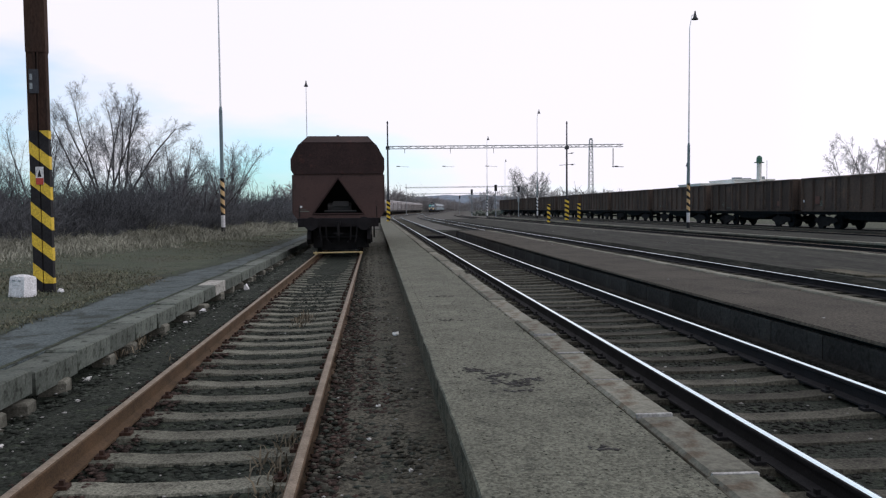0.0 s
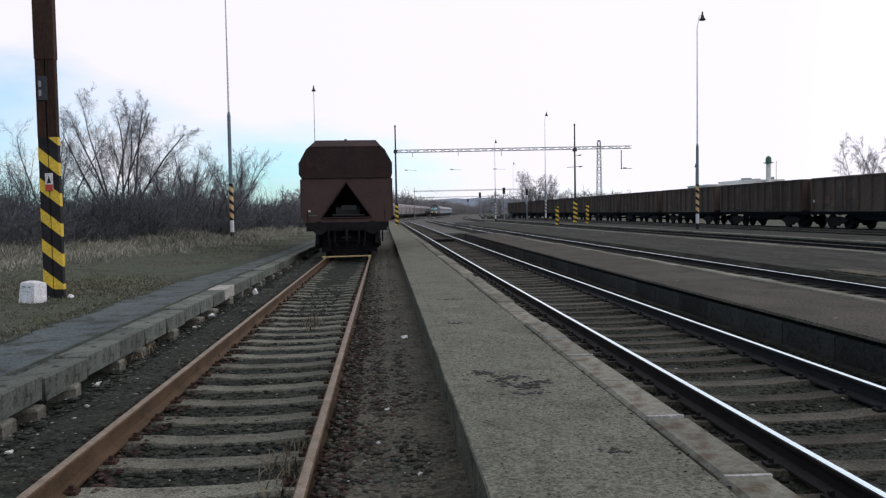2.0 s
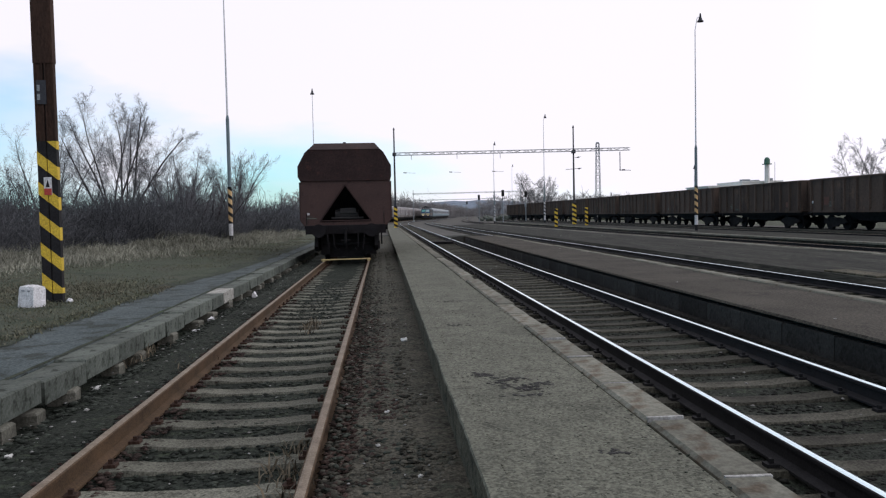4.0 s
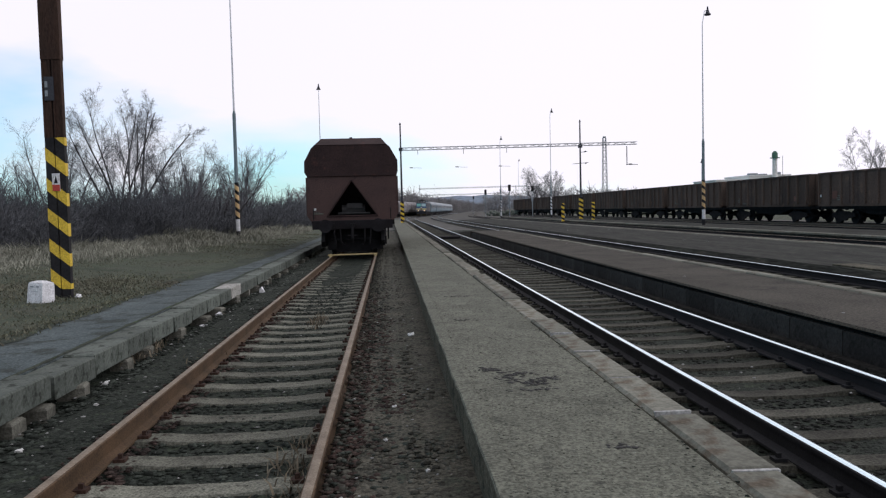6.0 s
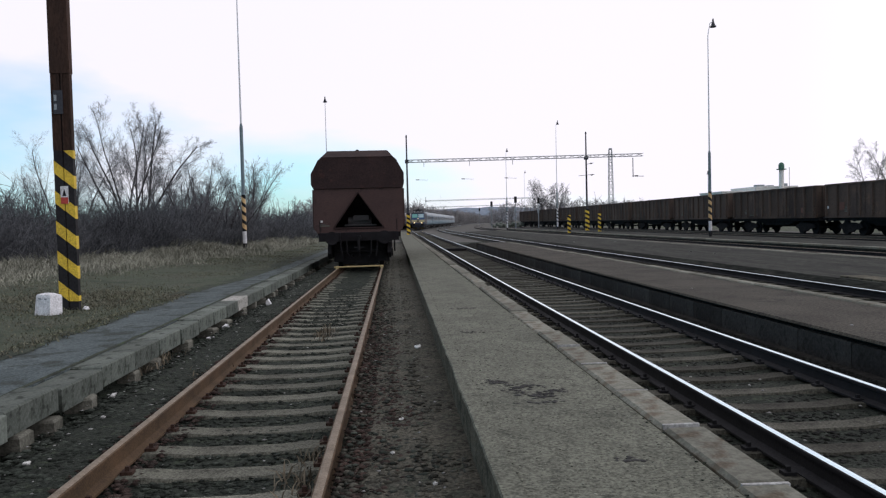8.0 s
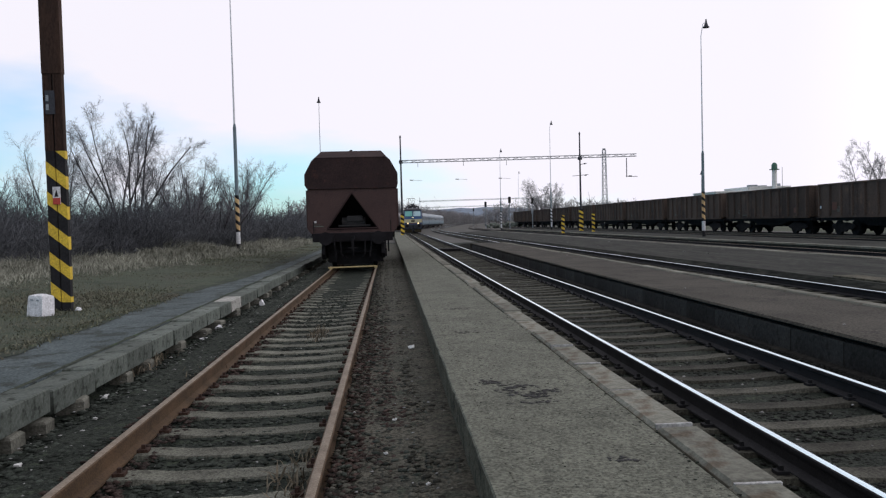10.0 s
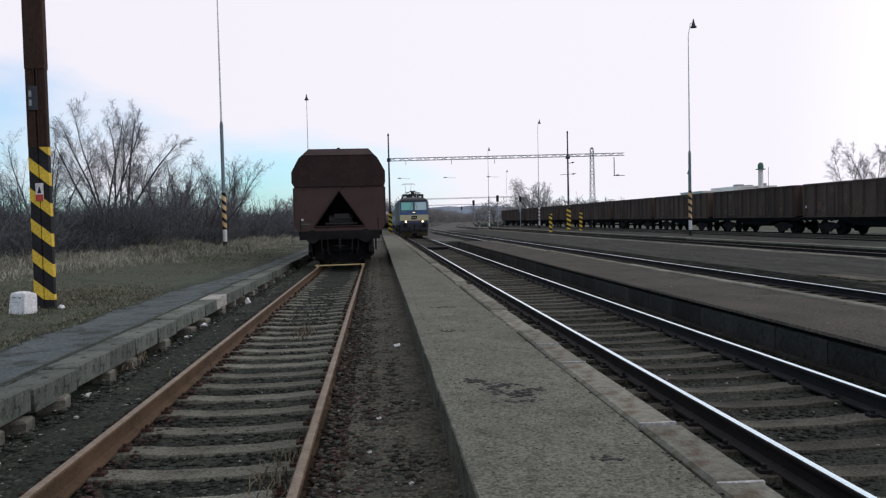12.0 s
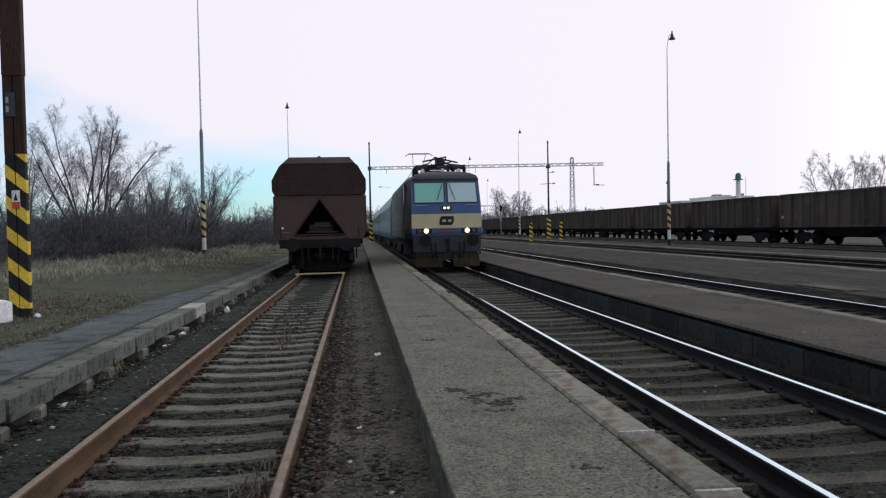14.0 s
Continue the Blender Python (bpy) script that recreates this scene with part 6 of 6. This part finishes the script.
def scatter_grass():
    rng = random.Random(9)
    dry, green = [], []
    while len(dry) < 60000:
        s = 7 + 60 * rng.random() ** 1.3
        face = face_of_thicket(max(s, 18))
        x = face + rng.uniform(-1.5, 1) + 4.8 * rng.random() ** 1.6
        if x > -5.6 or noise.noise(Vector((x * 0.32, s * 0.3, 1.5))) < rng.uniform(-0.25, 0.45):
            continue
        if 31 < s < 43.5 and x > -8.8 and rng.random() < 0.9:
            continue
        near = max(0.0, 1 - (x - face) / 5.5)
        dry.append((x, s, ground_height(x, s) - 0.02, (rng.uniform(0.08, 0.2) + 0.5 * near * rng.random()) * (0.9 + 1.1 * noise.noise(Vector((x * 0.8, s * 0.6, 4.5)))), rng.uniform(0.3, 1.2)))
    while len(green) < 60000:
        s = 6 + 50 * rng.random() ** 1.4
        x = rng.uniform(-13, -4.25 - 0.2 * rng.random())
        if s > 17:
            x += 0.4
        if noise.noise(Vector((x * 0.45, s * 0.3, 8.5))) < rng.uniform(-0.4, 0.25):
            continue
        green.append((x, s, ground_height(x, s) - 0.02, rng.uniform(0.02, 0.07), rng.uniform(0.4, 1.3)))
    # tussocks
    for _ in range(420):
        s0 = 8 + 45 * rng.random() ** 1.2
        x0 = min(-6.4, face_of_thicket(max(s0, 18)) - 1 + 5.0 * rng.random() ** 1.5)
        size = rng.uniform(0.1, 0.3)
        for _ in range(55):
            x, s = x0 + rng.gauss(0, size), s0 + rng.gauss(0, size)
            dry.append((x, s, ground_height(x, s) - 0.02, rng.uniform(0.1, 0.45) * (0.6 + size), rng.uniform(0.4, 1.4)))
    blades("dry_grass", "tufts of pale dry grass before the thicket", dry, M_DRYGRASS, 1)
    for _ in range(5000):
        s = 4 + 13 * rng.random()
        x = -4.6 + rng.gauss(0, 0.1) + 0.12 * noise.noise(Vector((s * 0.8, 2, 2)))
        green.append((x, s, 0.08, rng.uniform(0.02, 0.07), rng.uniform(0.4, 1.3)))
    for _ in range(5000):
        x, s = -6.0 + rng.gauss(0, 0.9), 15.8 + rng.gauss(0, 1.3)
        if x < -4.75:
            green.append((x, s, ground_height(x, s) - 0.02, rng.uniform(0.04, 0.1), rng.uniform(0.4, 1.2)))
    blades("short_grass", "short green winter grass beside the path", green, M_GREENGRASS, 2)
    weeds = []
    for _ in range(700):
        k = rng.choice(((-0.62, 4.4), (-0.6, 5.2), (-0.3, 7.5), (-2.15, 9.0), (-1.1, 12.0), (-3.0, 10.0)))
        weeds.append((k[0] + rng.gauss(0, 0.09), k[1] + rng.gauss(0, 0.35), -0.2, rng.uniform(0.04, 0.16), rng.uniform(0.3, 1.0)))
    blades("dead_weeds", "thin dead weeds between the rails", weeds, M_DRYWEED, 3)


M_DRYWEED = mat("dead_weed", (0.13, 0.11, 0.075), (0.08, 0.07, 0.05), 0.95, scale=3, fine=20, bump=0, per_island=0.4)
scatter_grass()


# ---- distance ----
def far_woods(name, label, path, height, seed, gap=2.4, rows=3, last=1.0):
    """Leafless woods far off: many stems with twigs along a line of (x, y)."""
    rng = random.Random(seed)
    segs = []
    for leg, ((xa, ya), (xb, yb)) in enumerate(zip(path, path[1:])):
        n = max(1, int(math.hypot(xb - xa, yb - ya) / gap))
        for i in range(n):
            for row in range(rows):
                f = (i + rng.random()) / n
                p = Vector((xa + (xb - xa) * f + rng.uniform(-1, 1), ya + (yb - ya) * f + row * 4 + rng.uniform(-1, 1), -0.2))
                fade = 1 - (1 - last) * max(0.0, (leg + f - 1) / max(1, len(path) - 2))
                h = height * fade * rng.uniform(0.6, 1.05) * (1 + 0.25 * noise.noise(Vector((p.x * 0.03, p.y * 0.03, seed))))
                d = Vector((rng.gauss(0, 0.06), rng.gauss(0, 0.06), 1)).normalized()
                segs.append((*p, *(p + d * h * 0.75), 0.16, 0.06))
                for _ in range(24):
                    z = rng.uniform(0.08, 0.85)
                    m = p + d * h * z
                    e = Vector((rng.gauss(0, 0.75), rng.gauss(0, 0.75), rng.uniform(0.2, 1.0))).normalized()
                    l = rng.uniform(0.12, 0.3) * h
                    q = m + e * l
                    segs.append((*m, *q, 0.09, 0.05))
                    for _ in range(2):
                        e2 = (e + Vector((rng.gauss(0, 0.6), rng.gauss(0, 0.6), rng.gauss(0, 0.4)))).normalized()
                        m2 = m.lerp(q, rng.uniform(0.3, 0.9))
                        segs.append((*m2, *(m2 + e2 * l * 0.6), 0.06, 0.04))
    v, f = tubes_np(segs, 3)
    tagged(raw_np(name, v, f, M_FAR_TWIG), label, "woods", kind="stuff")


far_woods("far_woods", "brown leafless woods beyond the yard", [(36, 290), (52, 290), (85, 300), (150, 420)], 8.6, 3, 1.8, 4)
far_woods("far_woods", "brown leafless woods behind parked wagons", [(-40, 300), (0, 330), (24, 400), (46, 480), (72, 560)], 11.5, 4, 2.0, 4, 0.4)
far_woods("far_woods", "haze-grey treeline at the edge of the fields", [(-260, 330), (-90, 300), (-40, 290)], 8.5, 6, 3.2, 2)
far_woods("far_woods", "haze-grey treeline far behind goods wagons", [(150, 520), (260, 560), (420, 600)], 8.5, 7, 4.5, 2)


def build_hill():
    xs = [-2600 + 40 * i for i in range(140)]
    def top(x):
        u = (x - 260) / 420
        return 2 + 46 * math.exp(-u * u) + 16 * noise.noise(Vector((x * 0.0021, 0, 2))) + 4 * noise.noise(Vector((x * 0.02, 0, 5)))
    rows = [(2350, 0.0), (2450, 0.55), (2600, 1.0), (3300, 0.9)]
    verts = [(x, y, -2 + (top(x) + 2) * k) for y, k in rows for x in xs]
    n = len(xs)
    faces = [(j * n + i, j * n + i + 1, (j + 1) * n + i + 1, (j + 1) * n + i) for j in range(len(rows) - 1) for i in range(n - 1)]
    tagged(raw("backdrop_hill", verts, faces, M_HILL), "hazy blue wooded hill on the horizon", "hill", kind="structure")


build_hill()


def build_house(x, y, w, d, h, roof):
    m = thing("house", "distant house with a red tiled roof among trees", "house", "far houses", at=pose(x, y, -0.2, 0, 0, 12))
    bm = bmesh.new()
    box(bm, -w / 2, w / 2, -d / 2, d / 2, 0, h)
    part("wall", bm, M_FAR_WALL, m)
    bm = bmesh.new()
    prism(bm, [(-d / 2 - 0.4, h), (d / 2 + 0.4, h), (0, h + roof)], "x", -w / 2 - 0.4, w / 2 + 0.4)
    part("roof", bm, M_TILE_ROOF, m)
    for i in range(3):
        bm = bmesh.new()
        box(bm, -w / 2 + w * (i + 0.6) / 3.4, -w / 2 + w * (i + 0.6) / 3.4 + 1.0, -d / 2 - 0.05, -d / 2 + 0.05, h * 0.4, h * 0.75)
        part("window", bm, M_DARKGLASS, m)


build_house(74, 700, 7, 7, 3.4, 2.4)


def build_factory():
    m = thing("factory_hall", "long pale factory hall far behind the wagons", "factory", at=pose(188, 400, -0.2))
    bm = bmesh.new()
    box(bm, -17, 0, 0, 30, 0, 13.3)
    box(bm, 0, 22, -2, 28, 0, 15.2)
    part("wall", bm, M_FAR_WALL, m)
    bm = bmesh.new()
    box(bm, -17.4, 0.2, -0.4, 30.4, 13.3, 13.9)
    box(bm, -0.2, 22.4, -2.4, 28.4, 15.2, 15.9)
    part("roof_edge", bm, M_FAR_WALL, m)
    for x, w, h in ((3, 4, 17.0), (9, 3, 16.6), (17, 2.5, 17.4)):
        bm = bmesh.new()
        box(bm, x, x + w, 3, 7, 15.9, h)
        part("roof_unit", bm, M_STEEL, m)
    c = thing("chimney", "stubby factory chimney with a green cap", "chimney", at=pose(200.7, 396, -0.2))
    bm = bmesh.new()
    tube(bm, (0, 0, 0), (0, 0, 24.2), 1.35, 1.2, 16)
    part("stack", bm, M_FAR_WALL, c)
    bm = bmesh.new()
    tube(bm, (0, 0, 24.2), (0, 0, 24.6), 2.4, 2.5, 16)
    tube(bm, (0, 0, 24.6), (0, 0, 26.9), 1.5, 1.4, 16)
    tube(bm, (0, 0, 26.9), (0, 0, 27.7), 1.4, 0.9, 16)
    tube(bm, (0, 0, 27.7), (0, 0, 28.0), 0.9, 0.3, 16)
    part("cap", bm, M_GREEN, c)
    bm = bmesh.new()
    tube(bm, (4.2, 0, 13), (4.2, 0, 25.5), 0.14, n=6)
    part("ladder_pole", bm, M_STEEL, c)


build_factory()


def build_rubble(x, y):
    rng = random.Random(12)
    bm = bmesh.new()
    for _ in range(60):
        r = rng.uniform(0.2, 0.6)
        res = bmesh.ops.create_icosphere(bm, subdivisions=1, radius=r)
        off = Vector((rng.gauss(0, 2.6), rng.gauss(0, 1.2), rng.uniform(0, 0.9)))
        for v in res["verts"]:
            v.co = v.co * (1 + 0.3 * noise.noise(v.co * 3 + off)) + off
    tagged(part("rubble_heap", bm, M_KERB), "heap of pale broken concrete beside the tracks", "rubble", kind="stuff").matrix_basis = pose(x, y, -0.2)


build_rubble(27.0, 176.0)


# ---- parked train on the bend ----
def build_far_hopper():
    w = thing("covered_hopper", "faded covered hopper wagon parked on the bend", "freight wagon", "parked hopper wagons")
    prof = [(-1.3, 1.15), (1.3, 1.15), (1.48, 1.6), (1.48, 3.0), (1.2, 3.5), (0.6, 3.72), (-0.6, 3.72), (-1.2, 3.5), (-1.48, 3.0), (-1.48, 1.6)]
    bm = bmesh.new()
    prism(bm, prof, "y", 0.7, 12.2)
    part("body", bm, M_FADED_WAGON, w)
    bm = bmesh.new()
    prism(bm, [(-1.3, 3.46), (1.3, 3.46), (0.6, 3.76), (-0.6, 3.76)], "y", 0.6, 12.3)
    part("roof", bm, M_GREY_WAGON, w)
    for i in range(9):
        for k in (-1, 1):
            bm = bmesh.new()
            box(bm, k * 1.5 - 0.04, k * 1.5 + 0.04, 0.9 + i * 1.35, 1.02 + i * 1.35, 1.6, 3.0)
            part("rib", bm, M_FADED_WAGON, w)
    bm = bmesh.new()
    box(bm, -1.2, 1.2, 0.4, 12.5, 0.8, 1.15)
    part("underframe", bm, M_FRAME, w)
    for y in (2, 3.8, 9, 10.8):
        wheelset(w, y)
    return w


def place_far_hoppers():
    def spot(s):
        a, b = on_line(s, -1.22)[0], on_line(s + 12.9, -1.22)[0]
        return pose(a.x, a.y, 0, 0, 0, -math.degrees(math.atan2(b.x - a.x, b.y - a.y)))
    first = build_far_hopper()
    first.matrix_basis = spot(150)
    for i in range(1, 14):
        w = copy_thing(first, spot(150 + 12.9 * i))
        if 2 <= i <= 6:
            bm = bmesh.new()
            box(bm, 1.481, 1.495, 0.75, 12.15 if i < 5 else 8.0, 1.62, 3.0)
            part("pale_side", bm, M_GREY_WAGON, w, "pale grey side sheet")


place_far_hoppers()


# ---- loose stones ----
def stones(name, label, regions, material, seed):
    """Irregular small stones on the ground. regions: x0, x1, y0, y1, count, size, z."""
    rng = np.random.default_rng(seed)
    octa = np.array([[1, 0, 0], [0, 1, 0], [-1, 0, 0], [0, -1, 0], [0, 0, 1], [0, 0, -1]], float)
    tri = np.array([[0, 1, 4], [1, 2, 4], [2, 3, 4], [3, 0, 4], [1, 0, 5], [2, 1, 5], [3, 2, 5], [0, 3, 5]])
    vs, fs, total = [], [], 0
    for x0, x1, y0, y1, n, size, z in regions:
        # closer together near the camera's end
        y = y0 + (y1 - y0) * rng.random(n) ** 1.7
        x = rng.uniform(x0, x1, n)
        r = size * rng.uniform(0.35, 1.4, n) ** 1.9
        a = rng.uniform(0, math.tau, n)
        v = octa[None] * rng.uniform(0.6, 1.25, (n, 6, 1)) * r[:, None, None]
        v[:, :, 2] *= 0.36
        c, s = np.cos(a)[:, None], np.sin(a)[:, None]
        tilt = rng.uniform(-0.6, 0.6, (n, 1))
        vx = v[:, :, 0] + v[:, :, 2] * tilt
        v = np.stack([vx * c - v[:, :, 1] * s + x[:, None], vx * s + v[:, :, 1] * c + y[:, None], v[:, :, 2] + z], 2)
        vs.append(v.reshape(-1, 3))
        fs.append((tri[None] + (np.arange(n) * 6)[:, None, None]).reshape(-1, 3) + total)
        total += n * 6
    return tagged(raw_np(name, np.concatenate(vs), np.concatenate(fs), material), label, "gravel", kind="stuff")


stones("ballast_stones", "dark fouled ballast stones round the rails",
       [(-1.9, -0.55, 2.8, 18, 6500, 0.022, -0.188), (-1.9, -0.55, 13, 29, 2600, 0.02, -0.172), (-3.05, -2.75, 2.8, 30, 3000, 0.028, -0.235), (-2.8, -2.06, 2.8, 30, 7000, 0.028, -0.134), (6.8, 9.6, 8, 60, 7000, 0.03, -0.19),
        (-0.36, 0.44, 2.8, 20, 1800, 0.022, -0.062), (14.7, 18.6, 18, 80, 2500, 0.04, -0.19), (22.7, 28.5, 30, 90, 2500, 0.045, -0.19)], M_STONE, 21)
stones("oily_ballast", "oily black ballast stones between the polished rails",
       [(1.85, 2.5, 3, 40, 6000, 0.022, -0.19), (2.68, 3.98, 3, 45, 14000, 0.02, -0.2), (4.15, 4.8, 4, 40, 6000, 0.026, -0.185)], M_STONE_DARK, 27)
stones("earth_crumbs", "brown earth clods and stones beside the siding", [(-0.4, -0.15, 2.8, 34, 2400, 0.024, -0.078), (-0.15, 0.12, 2.8, 34, 2600, 0.026, -0.068), (0.1, 0.46, 2.8, 34, 2600, 0.024, -0.052)], M_EARTH_CRUMB, 26)
stones("rusty_stones", "rust-brown crumbs of ballast and leaves along the siding",
       [(-0.41, -0.2, 4.4, 12, 700, 0.02, -0.08), (-0.3, 0.0, 5.2, 11, 600, 0.024, -0.072), (-0.1, 0.2, 6, 12, 400, 0.024, -0.062), (-0.41, -0.15, 2.8, 22, 600, 0.02, -0.08), (-0.4, -0.05, 3, 15, 900, 0.03, -0.082), (-0.2, 0.3, 3, 15, 450, 0.03, -0.07), (-2.2, -2.04, 3, 20, 900, 0.026, -0.125), (-1.9, -1.72, 3, 16, 1100, 0.026, -0.165)], M_REDDIRT, 22)
stones("pale_chips", "scattered pale stone chips and litter crumbs on dark ballast",
       [(-2.98, -2.1, 3.5, 26, 420, 0.015, -0.125), (-0.38, 0.0, 3.2, 24, 110, 0.012, -0.07), (0.0, 0.45, 3.2, 24, 100, 0.012, -0.05), (-1.9, -0.6, 3.2, 20, 260, 0.013, -0.187), (2.7, 4.0, 4, 30, 160, 0.015, -0.17), (9.9, 14.2, 14, 50, 12, 0.05, 0.06), (5.0, 6.4, 6, 40, 6, 0.025, 0.205)],
       M_LITTER, 23)
stones("asphalt_crumbs", "dark broken asphalt crumbs on the platform",
       [(1.55, 1.6, 3, 30, 200, 0.009, 0.203), (0.6, 1.5, 3, 12, 120, 0.006, 0.202)], M_DIRT, 24)


def crumb_patch(spots, seed):
    """Crumbled asphalt in clumps, thickest in the middle of each clump."""
    rng = np.random.default_rng(seed)
    octa = np.array([[1, 0, 0], [0, 1, 0], [-1, 0, 0], [0, -1, 0], [0, 0, 0.14], [0, 0, -0.14]], float)
    tri = np.array([[0, 1, 4], [1, 2, 4], [2, 3, 4], [3, 0, 4], [1, 0, 5], [2, 1, 5], [3, 2, 5], [0, 3, 5]])
    vs, fs, total = [], [], 0
    for x, y, sx, sy, n in spots:
        c = np.stack([rng.normal(x, sx, n), rng.normal(y, sy, n), np.full(n, 0.201)], 1)
        r = 0.02 * rng.uniform(0.3, 1.7, (n, 1, 1))
        vs.append((octa[None] * rng.uniform(0.6, 1.3, (n, 6, 1)) * r + c[:, None]).reshape(-1, 3))
        fs.append((tri[None] + (np.arange(n) * 6)[:, None, None]).reshape(-1, 3) + total)
        total += n * 6
    tagged(raw_np("crumbled_asphalt", np.concatenate(vs), np.concatenate(fs), M_CRUMB), "dark crumbled patch in the platform asphalt", "gravel", kind="stuff")


crumb_patch([(0.76, 6.25, 0.045, 0.05, 60), (0.9, 5.95, 0.05, 0.09, 50), (1.0, 6.05, 0.05, 0.04, 30), (1.07, 5.72, 0.05, 0.05, 70), (1.2, 5.85, 0.035, 0.03, 28), (1.05, 5.5, 0.08, 0.03, 22), (0.9, 9.1, 0.12, 0.05, 25), (1.0, 11.6, 0.15, 0.06, 25), (1.2, 4.1, 0.04, 0.03, 15)], 25)
stones("platform_grit", "coarse light and dark grit worn out of the platform asphalt", [(0.52, 1.57, 2.8, 34, 22000, 0.0085, 0.199)], M_GRIT, 28)

motions()
